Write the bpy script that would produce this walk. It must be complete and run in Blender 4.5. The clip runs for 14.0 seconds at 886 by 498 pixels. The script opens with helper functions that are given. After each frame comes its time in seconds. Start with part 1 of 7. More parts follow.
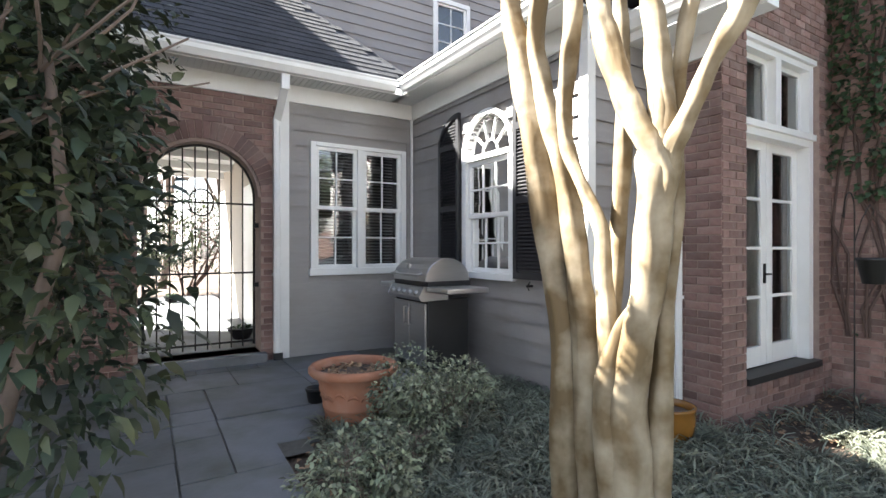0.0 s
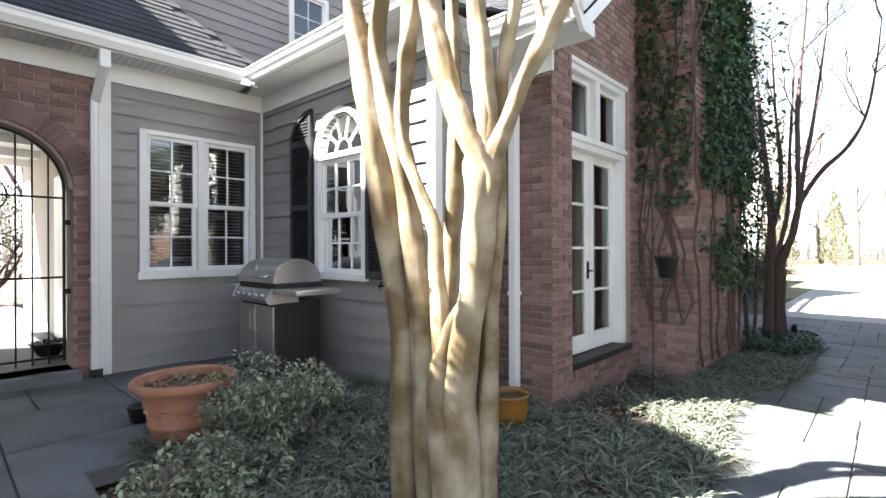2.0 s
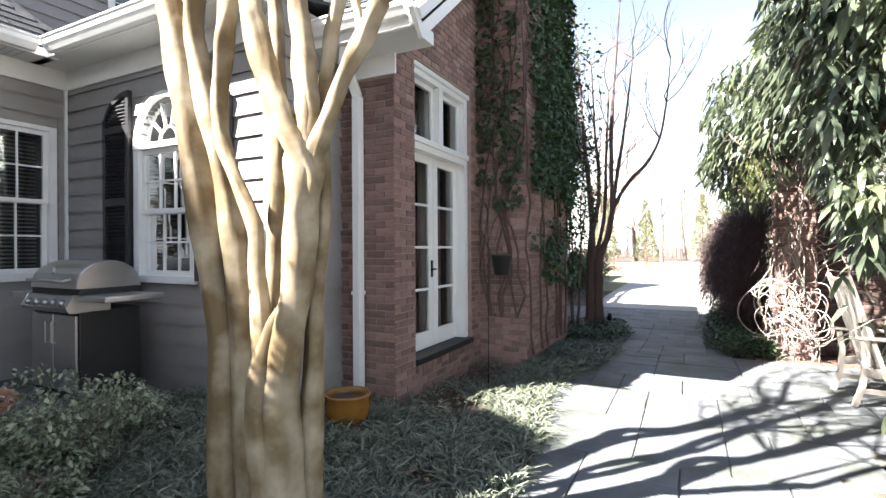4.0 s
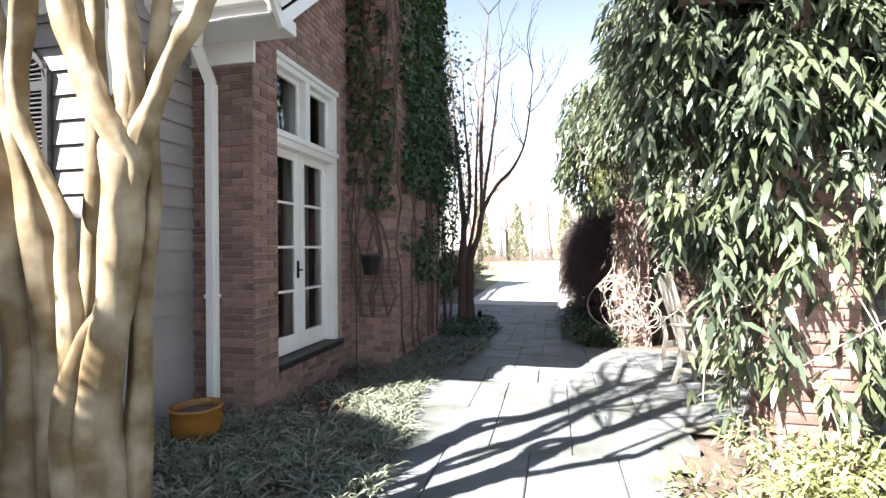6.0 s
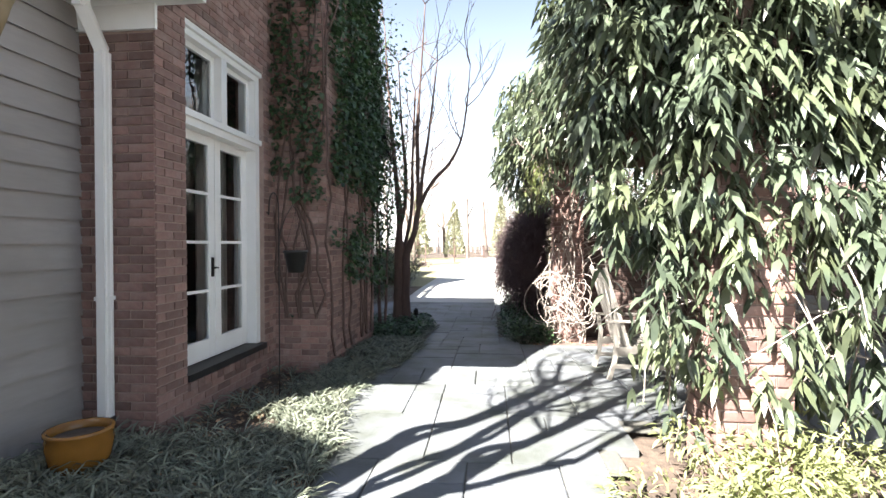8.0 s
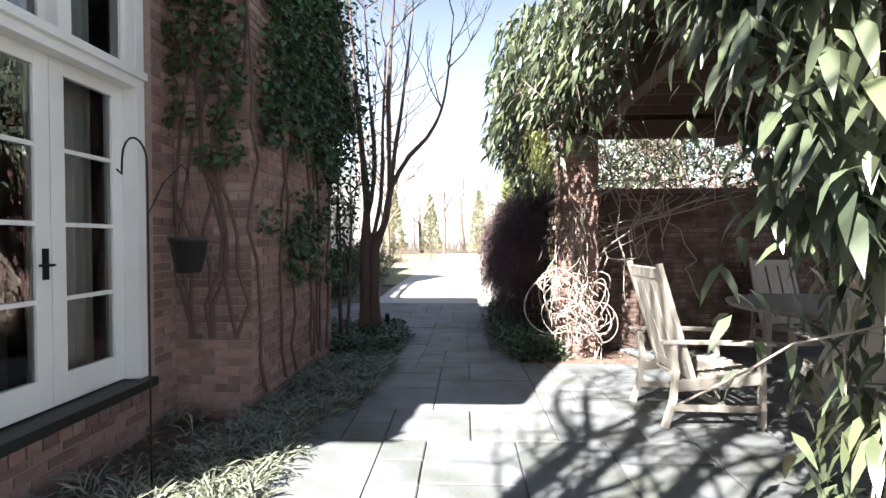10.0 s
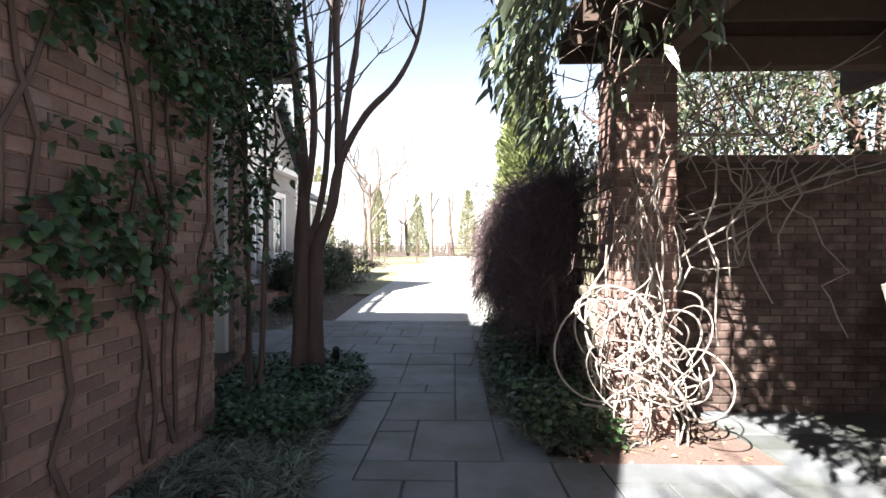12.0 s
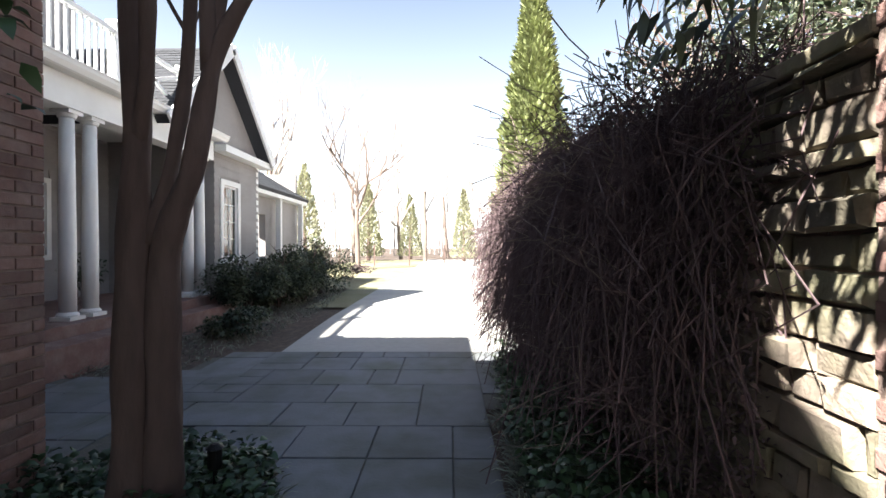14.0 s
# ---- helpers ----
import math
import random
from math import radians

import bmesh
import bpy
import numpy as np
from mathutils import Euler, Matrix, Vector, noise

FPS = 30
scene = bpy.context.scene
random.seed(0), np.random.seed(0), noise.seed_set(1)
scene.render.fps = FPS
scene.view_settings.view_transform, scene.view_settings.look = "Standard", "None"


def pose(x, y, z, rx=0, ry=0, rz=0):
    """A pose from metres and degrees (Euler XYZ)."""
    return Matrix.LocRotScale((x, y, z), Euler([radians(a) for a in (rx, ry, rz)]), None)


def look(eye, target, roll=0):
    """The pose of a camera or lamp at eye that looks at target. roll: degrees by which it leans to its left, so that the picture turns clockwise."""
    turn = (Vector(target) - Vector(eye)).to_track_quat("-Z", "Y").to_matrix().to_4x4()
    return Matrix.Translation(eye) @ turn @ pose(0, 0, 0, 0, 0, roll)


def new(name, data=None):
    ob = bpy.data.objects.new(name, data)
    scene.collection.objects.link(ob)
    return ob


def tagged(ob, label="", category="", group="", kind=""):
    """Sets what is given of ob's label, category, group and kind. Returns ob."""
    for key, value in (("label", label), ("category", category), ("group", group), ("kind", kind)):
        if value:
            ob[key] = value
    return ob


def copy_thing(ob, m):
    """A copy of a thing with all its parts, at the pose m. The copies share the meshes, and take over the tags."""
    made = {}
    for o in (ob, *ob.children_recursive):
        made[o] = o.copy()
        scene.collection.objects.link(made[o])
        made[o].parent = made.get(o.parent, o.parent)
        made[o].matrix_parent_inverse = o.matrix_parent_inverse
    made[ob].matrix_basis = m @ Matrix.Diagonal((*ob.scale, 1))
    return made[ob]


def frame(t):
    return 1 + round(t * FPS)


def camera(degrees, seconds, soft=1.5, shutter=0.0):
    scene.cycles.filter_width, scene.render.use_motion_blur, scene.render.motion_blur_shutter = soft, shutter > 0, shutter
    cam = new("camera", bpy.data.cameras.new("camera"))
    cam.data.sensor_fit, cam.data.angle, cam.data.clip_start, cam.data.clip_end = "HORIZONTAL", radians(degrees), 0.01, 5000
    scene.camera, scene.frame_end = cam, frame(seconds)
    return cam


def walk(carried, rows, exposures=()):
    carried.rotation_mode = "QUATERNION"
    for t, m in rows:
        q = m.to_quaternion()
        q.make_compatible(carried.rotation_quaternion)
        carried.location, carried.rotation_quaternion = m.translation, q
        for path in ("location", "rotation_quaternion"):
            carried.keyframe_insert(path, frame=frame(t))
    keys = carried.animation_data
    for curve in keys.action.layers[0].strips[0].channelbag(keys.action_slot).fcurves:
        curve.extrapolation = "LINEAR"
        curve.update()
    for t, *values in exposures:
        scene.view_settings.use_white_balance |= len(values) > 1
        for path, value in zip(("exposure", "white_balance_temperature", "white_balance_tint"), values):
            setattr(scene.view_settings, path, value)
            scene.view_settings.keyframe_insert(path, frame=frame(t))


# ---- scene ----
cam = camera(84.5, 14.0)
METRES, EYE, TILT, LEAN, TURN = 8.0, 1.5, 0.0, 0.0, -31.8
ROWS = [
    (0.0, 0.0, 0.0, 0.0, -0.0, -0.06, 0.07),
    (0.5, 0.0041, -0.0003, -0.0001, -3.35, -0.05, 0.11),
    (1.0, 0.0088, -0.0008, -0.0002, -7.33, -0.04, 0.15),
    (1.5, 0.0129, -0.0016, 0.0, -11.42, -0.04, 0.15),
    (2.0, 0.0178, -0.0029, -0.0008, -15.52, -0.01, 0.19),
    (2.5, 0.0226, -0.0045, -0.0008, -19.6, -0.04, 0.19),
    (3.0, 0.0273, -0.0071, -0.001, -23.56, -0.05, 0.26),
    (3.5, 0.0323, -0.0099, -0.0013, -27.48, -0.06, 0.28),
    (4.0, 0.0376, -0.0131, -0.0018, -31.55, -0.06, 0.3),
    (6.5, 0.0538, -0.0241, -0.003, -47.93, -0.09, 0.33),
    (7.0, 0.0553, -0.0238, -0.0034, -50.08, -0.11, 0.3),
    (9.5, 0.1978, 0.0932, -0.0103, -54.74, -1.0, 0.21),
    (10.0, 0.2559, 0.1347, -0.014, -55.53, -0.98, 0.23),
    (10.5, 0.3235, 0.1761, -0.0167, -56.08, -1.04, 0.14),
    (11.0, 0.3945, 0.2187, -0.0183, -56.34, -0.91, 0.21),
    (11.5, 0.4674, 0.2612, -0.0188, -56.55, -0.87, 0.01),
    (12.0, 0.5408, 0.3084, -0.0206, -56.88, -0.63, -0.0),
    (12.5, 0.6166, 0.3546, -0.0208, -57.08, -0.63, 0.02),
    (13.0, 0.6902, 0.4023, -0.0215, -57.21, -0.51, 0.26),
    (13.5, 0.7632, 0.4483, -0.026, -57.35, -0.28, 0.03),
    (14.0, 0.8357, 0.4934, -0.0278, -57.47, -0.26, 0.15),
]
walk(cam, [(t, pose(0, 0, EYE, TILT, LEAN, TURN) @ pose(METRES * x, METRES * y, METRES * z, 90 + pitch, roll, yaw)) for t, x, y, z, yaw, pitch, roll in ROWS],
     [(0.0, 3.4), (3.0, 3.35), (4.0, 3.1), (7.0, 2.95), (9.5, 2.85), (11.0, 2.7), (14.0, 2.75)])

# ---- sky and sun ----
SUN_TO = Vector((-0.77, 0.64, 0.93)).normalized()
world = bpy.data.worlds.new("sky")
scene.world = world
world.use_nodes = True
wn = world.node_tree.nodes
sky_tex = wn.new("ShaderNodeTexSky")
sky_tex.sky_type = "NISHITA"
sky_tex.sun_disc = False
sky_tex.sun_elevation = math.asin(SUN_TO.z)
sky_tex.sun_rotation = math.atan2(SUN_TO.x, SUN_TO.y)
sky_tex.air_density, sky_tex.dust_density = 1.2, 1.2
wn["Background"].inputs[1].default_value = 0.029
# pale haze that thickens towards the horizon
wl = world.node_tree.links
w_co, w_sep, w_inv, w_pow, w_scale, w_add = (wn.new(k) for k in ("ShaderNodeTexCoord", "ShaderNodeSeparateXYZ", "ShaderNodeMath", "ShaderNodeMath", "ShaderNodeVectorMath", "ShaderNodeVectorMath"))
wl.new(w_co.outputs["Generated"], w_sep.inputs[0])
w_inv.operation, w_inv.use_clamp = "SUBTRACT", True
w_inv.inputs[0].default_value = 1.0
wl.new(w_sep.outputs["Z"], w_inv.inputs[1])
w_pow.operation = "POWER"
w_pow.inputs[1].default_value = 3.2
wl.new(w_inv.outputs[0], w_pow.inputs[0])
w_scale.operation = "SCALE"
w_scale.inputs[0].default_value = (10.0, 10.1, 10.8)
wl.new(w_pow.outputs[0], w_scale.inputs["Scale"])
w_add.operation = "ADD"
wl.new(sky_tex.outputs[0], w_add.inputs[0])
wl.new(w_scale.outputs[0], w_add.inputs[1])
wl.new(w_add.outputs[0], wn["Background"].inputs[0])
sun = new("sun", bpy.data.lights.new("sun", "SUN"))
sun.data.energy, sun.data.angle, sun.data.color = 5.0, radians(0.55), (1.0, 0.965, 0.90)
sun.matrix_world = look(SUN_TO * 40, (0, 0, 0))


# ---- mesh building ----
def sm(t):
    t = min(1.0, max(0.0, t))
    return t * t * (3 - 2 * t)


def ground_z(x, y):
    a = 0.2 * sm((y - 0.5) / 4.0) * (1 - sm((x - 2.6) / 2.0))
    b = -0.2 * sm((x - 6.5) / 4.0) * (1 - 0.5 * sm((x - 13.0) / 5.0))
    return a + b


class Build:
    """Vertices and faces of one mesh."""

    def __init__(self):
        self.v, self.f = [], []

    def box(self, x0, x1, y0, y1, z0, z1, m=None, skip=""):
        n = len(self.v)
        pts = [(x, y, z) for z in (z0, z1) for y in (y0, y1) for x in (x0, x1)]
        if m is not None:
            pts = [tuple(m @ Vector(p)) for p in pts]
        self.v += pts
        sides = {"b": (0, 2, 3, 1), "t": (4, 5, 7, 6), "f": (0, 1, 5, 4), "k": (2, 6, 7, 3), "l": (0, 4, 6, 2), "r": (1, 3, 7, 5)}
        self.f += [tuple(n + i for i in q) for key, q in sides.items() if key not in skip]
        return self

    def poly(self, pts, h, axis=2):
        """A flat outline pushed along an axis by h."""
        n, k = len(self.v), len(pts)
        self.v += [tuple(p) for p in pts]
        off = [0, 0, 0]
        off[axis] = h
        self.v += [(p[0] + off[0], p[1] + off[1], p[2] + off[2]) for p in pts]
        self.f.append(tuple(range(n, n + k)))
        self.f.append(tuple(range(n + 2 * k - 1, n + k - 1, -1)))
        self.f += [(n + i, n + (i + 1) % k, n + k + (i + 1) % k, n + k + i) for i in range(k)]
        return self

    def tube(self, pts, radii, sides=8, cap=True, wob=0.0):
        n = len(self.v)
        pts = [Vector(p) for p in pts]
        side = None
        for i, p in enumerate(pts):
            d = (pts[min(i + 1, len(pts) - 1)] - pts[max(i - 1, 0)]).normalized()
            if side is None:
                side = d.orthogonal().normalized()
            side = (side - d * side.dot(d)).normalized()
            up = d.cross(side)
            r = radii[i] if isinstance(radii, (list, tuple)) else radii
            for k in range(sides):
                a = 2 * math.pi * k / sides
                rr = r * (1 + (wob * noise.noise(Vector((math.cos(a) * 1.3, math.sin(a) * 1.3, i * 0.33 + n * 0.01))) if wob else 0))
                self.v.append(tuple(p + side * math.cos(a) * rr + up * math.sin(a) * rr))
        for i in range(len(pts) - 1):
            for k in range(sides):
                a, b = n + i * sides + k, n + i * sides + (k + 1) % sides
                self.f.append((a, b, b + sides, a + sides))
        if cap:
            self.f.append(tuple(n + k for k in range(sides))[::-1])
            e = n + (len(pts) - 1) * sides
            self.f.append(tuple(e + k for k in range(sides)))
        return self

    def turned(self, prof, at=(0, 0, 0), sides=24, cap=True):
        """A profile of (radius, height) turned about z."""
        n = len(self.v)
        for r, z in prof:
            for k in range(sides):
                a = 2 * math.pi * k / sides
                self.v.append((at[0] + r * math.cos(a), at[1] + r * math.sin(a), at[2] + z))
        for i in range(len(prof) - 1):
            for k in range(sides):
                a, b = n + i * sides + k, n + i * sides + (k + 1) % sides
                self.f.append((a, b, b + sides, a + sides))
        if cap:
            self.f.append(tuple(n + k for k in range(sides))[::-1])
            e = n + (len(prof) - 1) * sides
            self.f.append(tuple(e + k for k in range(sides)))
        return self

    def mesh(self, name, mat, smooth=False):
        me = bpy.data.meshes.new(name)
        me.from_pydata(self.v, [], self.f)
        me.materials.append(mat)
        if smooth:
            me.polygons.foreach_set("use_smooth", [True] * len(me.polygons))
        me.update()
        return me


def part(name, b, mat, parent=None, label="", smooth=False, bevel=0.0, kind=""):
    ob = new(name, b.mesh(name, mat, smooth))
    if parent is not None:
        ob.parent = parent
    if label:
        ob["label"] = label
    if kind:
        ob["kind"] = kind
    if bevel:
        md = ob.modifiers.new("bevel", "BEVEL")
        md.width, md.segments, md.limit_method = bevel, 2, "ANGLE"
    return ob


def thing(name, at, label, category, group="", kind=""):
    ob = new(name)
    ob.empty_display_size = 0.2
    ob.matrix_basis = at if isinstance(at, Matrix) else Matrix.Translation(at)
    return tagged(ob, label, category, group, kind)


def struct(name, b, mat, smooth=False, bevel=0.0, label=""):
    ob = part(name, b, mat, None, label, smooth, bevel)
    return tagged(ob, kind="structure")


# ---- materials ----
def material(name, color, rough=0.7, metal=0.0, noise_scale=8.0, vary=0.25, bump=0.0, bump_scale=60.0, rand=0.0, island=0.0,
             tint=None, tint_amount=0.0, tint_scale=1.5, translucent=0.0, stretch=(1, 1, 1), coat=0.0, spec=0.5):
    m = bpy.data.materials.new(name)
    m.use_nodes = True
    nt = m.node_tree
    N, L = nt.nodes, nt.links
    p = N["Principled BSDF"]
    co = N.new("ShaderNodeTexCoord")
    mp = N.new("ShaderNodeMapping")
    mp.inputs["Scale"].default_value = stretch
    L.new(co.outputs["Object"], mp.inputs[0])
    fine = N.new("ShaderNodeTexNoise")
    fine.inputs["Scale"].default_value, fine.inputs["Detail"].default_value = noise_scale, 6
    L.new(mp.outputs[0], fine.inputs["Vector"])
    total = N.new("ShaderNodeMath")
    total.operation = "MULTIPLY_ADD"
    total.inputs[1].default_value, total.inputs[2].default_value = 2 * vary, 1 - vary
    L.new(fine.outputs[0], total.inputs[0])
    last = total.outputs[0]
    for amount, node, out in ((rand, "ShaderNodeObjectInfo", "Random"), (island, "ShaderNodeNewGeometry", "Random Per Island")):
        if amount:
            src = N.new(node)
            ma = N.new("ShaderNodeMath")
            ma.operation = "MULTIPLY_ADD"
            ma.inputs[1].default_value, ma.inputs[2].default_value = 2 * amount, 1 - amount
            L.new(src.outputs[out], ma.inputs[0])
            mu = N.new("ShaderNodeMath")
            mu.operation = "MULTIPLY"
            L.new(last, mu.inputs[0])
            L.new(ma.outputs[0], mu.inputs[1])
            last = mu.outputs[0]
    base = N.new("ShaderNodeRGB")
    base.outputs[0].default_value = (*color, 1)
    col = base.outputs[0]
    if tint:
        big = N.new("ShaderNodeTexNoise")
        big.inputs["Scale"].default_value, big.inputs["Detail"].default_value = tint_scale, 4
        L.new(co.outputs["Object"], big.inputs["Vector"])
        ramp = N.new("ShaderNodeValToRGB")
        ramp.color_ramp.elements[0].position, ramp.color_ramp.elements[1].position = 0.42, 0.68
        ramp.color_ramp.elements[1].color = (tint_amount,) * 3 + (1,)
        L.new(big.outputs[0], ramp.inputs[0])
        mx = N.new("ShaderNodeMix")
        mx.data_type = "RGBA"
        mx.inputs["B"].default_value = (*tint, 1)
        L.new(ramp.outputs[0], mx.inputs["Factor"])
        L.new(col, mx.inputs["A"])
        col = mx.outputs["Result"]
    hs = N.new("ShaderNodeVectorMath")
    hs.operation = "SCALE"
    L.new(col, hs.inputs[0])
    L.new(last, hs.inputs["Scale"])
    L.new(hs.outputs[0], p.inputs["Base Color"])
    p.inputs["Roughness"].default_value, p.inputs["Metallic"].default_value = rough, metal
    p.inputs["Specular IOR Level"].default_value = spec
    if coat:
        p.inputs["Coat Weight"].default_value = coat
    if bump:
        bn = N.new("ShaderNodeTexNoise")
        bn.inputs["Scale"].default_value, bn.inputs["Detail"].default_value = bump_scale, 5
        L.new(mp.outputs[0], bn.inputs["Vector"])
        bu = N.new("ShaderNodeBump")
        bu.inputs["Strength"].default_value, bu.inputs["Distance"].default_value = bump, 0.01
        L.new(bn.outputs[0], bu.inputs["Height"])
        L.new(bu.outputs[0], p.inputs["Normal"])
    if translucent:
        tr = N.new("ShaderNodeBsdfTranslucent")
        L.new(hs.outputs[0], tr.inputs[0])
        mix = N.new("ShaderNodeMixShader")
        mix.inputs[0].default_value = translucent
        L.new(p.outputs[0], mix.inputs[1])
        L.new(tr.outputs[0], mix.inputs[2])
        L.new(mix.outputs[0], N["Material Output"].inputs[0])
    return m


def glass_material(name, tint=(1, 1, 1), body=0.0):
    m = bpy.data.materials.new(name)
    m.use_nodes = True
    nt = m.node_tree
    N, L = nt.nodes, nt.links
    N.remove(N["Principled BSDF"])
    tr, gl, fr, mix = (N.new(k) for k in ("ShaderNodeBsdfTransparent", "ShaderNodeBsdfGlossy", "ShaderNodeFresnel", "ShaderNodeMixShader"))
    tr.inputs[0].default_value = (*tint, 1)
    gl.inputs["Roughness"].default_value = 0.01
    fr.inputs[0].default_value = 1.55
    ad = N.new("ShaderNodeMath")
    ad.operation = "ADD"
    ad.inputs[1].default_value = 0.11 + body
    L.new(fr.outputs[0], ad.inputs[0])
    L.new(ad.outputs[0], mix.inputs[0])
    L.new(tr.outputs[0], mix.inputs[1])
    L.new(gl.outputs[0], mix.inputs[2])
    L.new(mix.outputs[0], N["Material Output"].inputs[0])
    return m


M_BRICK = material("red_brick", (0.19, 0.112, 0.096), 0.9, noise_scale=30, vary=0.25, bump=0.5, bump_scale=120, rand=0.32, island=0.32, tint=(0.26, 0.20, 0.18), tint_amount=0.6, tint_scale=5)
# copy of the red brick, darkened to carry the shade under the pergola
M_SHADEBRICK = material("shaded_brick", (0.075, 0.045, 0.038), 0.92, noise_scale=30, vary=0.3, bump=0.5, bump_scale=120, rand=0.32, island=0.32, tint=(0.2, 0.15, 0.13), tint_amount=0.6, tint_scale=5)
M_MORTAR = material("mortar", (0.30, 0.22, 0.19), 0.95, noise_scale=14, vary=0.3, bump=0.6, bump_scale=150)
# mortar darkened for the same shade
M_SHADEMORTAR = material("shaded_mortar", (0.07, 0.05, 0.043), 0.95, noise_scale=14, vary=0.3, bump=0.6, bump_scale=150)
M_STONE = material("field_stone", (0.21, 0.17, 0.135), 0.9, noise_scale=9, vary=0.45, bump=0.8, bump_scale=40, rand=0.4, island=0.4, tint=(0.23, 0.225, 0.13), tint_amount=0.7, tint_scale=3)
M_SIDING = material("grey_siding", (0.295, 0.278, 0.272), 0.6, noise_scale=6, vary=0.09, bump=0.25, bump_scale=90, rand=0.05, tint=(0.19, 0.17, 0.16), tint_amount=0.5, tint_scale=1.2, stretch=(1, 1, 6))
M_WHITE = material("white_paint", (0.78, 0.78, 0.77), 0.4, noise_scale=5, vary=0.05, bump=0.06, bump_scale=50, tint=(0.62, 0.61, 0.58), tint_amount=0.35, tint_scale=2)
M_SOFFIT = material("soffit_paint", (0.66, 0.66, 0.64), 0.55, noise_scale=5, vary=0.06)
M_BLACK = material("black_paint", (0.02, 0.02, 0.023), 0.4, noise_scale=20, vary=0.2)
M_IRON = material("wrought_iron", (0.015, 0.014, 0.014), 0.5, metal=0.6, noise_scale=60, vary=0.3, bump=0.2)
M_ROOF = material("slate_shingle", (0.032, 0.034, 0.040), 0.85, noise_scale=40, vary=0.35, bump=0.5, bump_scale=150, rand=0.3, island=0.3)
M_FLAG = material("bluestone", (0.15, 0.158, 0.172), 0.7, noise_scale=7, vary=0.16, bump=0.35, bump_scale=35, rand=0.16, tint=(0.085, 0.092, 0.076), tint_amount=0.85, tint_scale=2.2)
M_JOINT = material("sandy_joint", (0.12, 0.115, 0.10), 0.95, noise_scale=30, vary=0.35, bump=0.5)
M_SOIL = material("leafy_soil", (0.075, 0.055, 0.042), 0.95, noise_scale=25, vary=0.5, bump=1.0, bump_scale=45, tint=(0.14, 0.1, 0.075), tint_amount=0.8, tint_scale=9)
M_MULCH = material("pine_mulch", (0.15, 0.10, 0.085), 0.95, noise_scale=50, vary=0.5, bump=1.0, bump_scale=70)
M_LAWN = material("winter_lawn", (0.22, 0.20, 0.12), 0.95, noise_scale=20, vary=0.3, bump=0.8, bump_scale=60, tint=(0.15, 0.16, 0.07), tint_amount=0.7, tint_scale=0.8)
M_DRIVE = material("concrete_drive", (0.42, 0.41, 0.39), 0.85, noise_scale=12, vary=0.14, bump=0.3, bump_scale=90, tint=(0.34, 0.33, 0.31), tint_amount=0.6, tint_scale=1.0)
M_TERRA = material("terracotta", (0.36, 0.155, 0.09), 0.8, noise_scale=9, vary=0.14, bump=0.2, bump_scale=80, tint=(0.42, 0.27, 0.2), tint_amount=0.5, tint_scale=5)
M_YELLOW = material("yellow_glaze", (0.24, 0.11, 0.022), 0.25, noise_scale=12, vary=0.2)
M_STEEL = material("stainless_steel", (0.48, 0.48, 0.48), 0.32, metal=1.0, noise_scale=4, vary=0.12, stretch=(1, 1, 18))
M_DKSTEEL = material("dark_enamel", (0.014, 0.014, 0.015), 0.5, metal=0.0, noise_scale=10, vary=0.2)
M_TEAK = material("weathered_teak", (0.34, 0.31, 0.275), 0.8, noise_scale=14, vary=0.25, bump=0.3, bump_scale=60, stretch=(1, 1, 0.25))
M_BEAM = material("brown_timber", (0.085, 0.055, 0.042), 0.85, noise_scale=12, vary=0.35, bump=0.4, bump_scale=50)
M_BARK_M = material("crape_myrtle_bark", (0.135, 0.092, 0.042), 0.75, noise_scale=14, vary=0.35, bump=0.5, bump_scale=14, tint=(0.34, 0.285, 0.20), tint_amount=1.0, tint_scale=4.5, stretch=(1, 1, 0.3))
M_BARK = material("brown_bark", (0.105, 0.068, 0.057), 0.9, noise_scale=18, vary=0.4, bump=0.8, bump_scale=30, stretch=(1, 1, 0.25))
M_VINE = material("pale_vine", (0.31, 0.265, 0.235), 0.85, noise_scale=22, vary=0.4, bump=0.5, bump_scale=40)
M_TWIG = material("grey_twig", (0.17, 0.13, 0.11), 0.9, noise_scale=18, vary=0.35)
M_REDTWIG = material("russet_twig", (0.10, 0.066, 0.070), 0.9, noise_scale=18, vary=0.35)
M_LEAF = material("clematis_leaf", (0.082, 0.104, 0.070), 0.29, noise_scale=10, vary=0.25, island=0.5, tint=(0.15, 0.165, 0.075), tint_amount=0.5, tint_scale=2.5, translucent=0.20)
M_IVY = material("ivy_leaf", (0.045, 0.085, 0.035), 0.45, noise_scale=10, vary=0.25, island=0.5, translucent=0.15)
M_BUSH = material("camellia_leaf", (0.036, 0.055, 0.034), 0.48, noise_scale=8, vary=0.25, island=0.55, tint=(0.12, 0.12, 0.04), tint_amount=0.5, tint_scale=2, translucent=0.2)
M_LIRI = material("liriope_blade", (0.18, 0.20, 0.15), 0.5, noise_scale=5, vary=0.25, island=0.65, tint=(0.17, 0.165, 0.12), tint_amount=0.5, tint_scale=3, translucent=0.15)
M_SHRUB = material("variegated_leaf", (0.20, 0.23, 0.15), 0.5, noise_scale=8, vary=0.3, island=0.75, tint=(0.26, 0.24, 0.17), tint_amount=0.6, tint_scale=4, translucent=0.15)
M_FERN = material("yellow_green_leaf", (0.27, 0.29, 0.13), 0.6, noise_scale=8, vary=0.25, island=0.35, translucent=0.3)
M_CYP = material("cypress_leaf", (0.24, 0.27, 0.11), 0.8, noise_scale=6, vary=0.3, island=0.4, translucent=0.2)
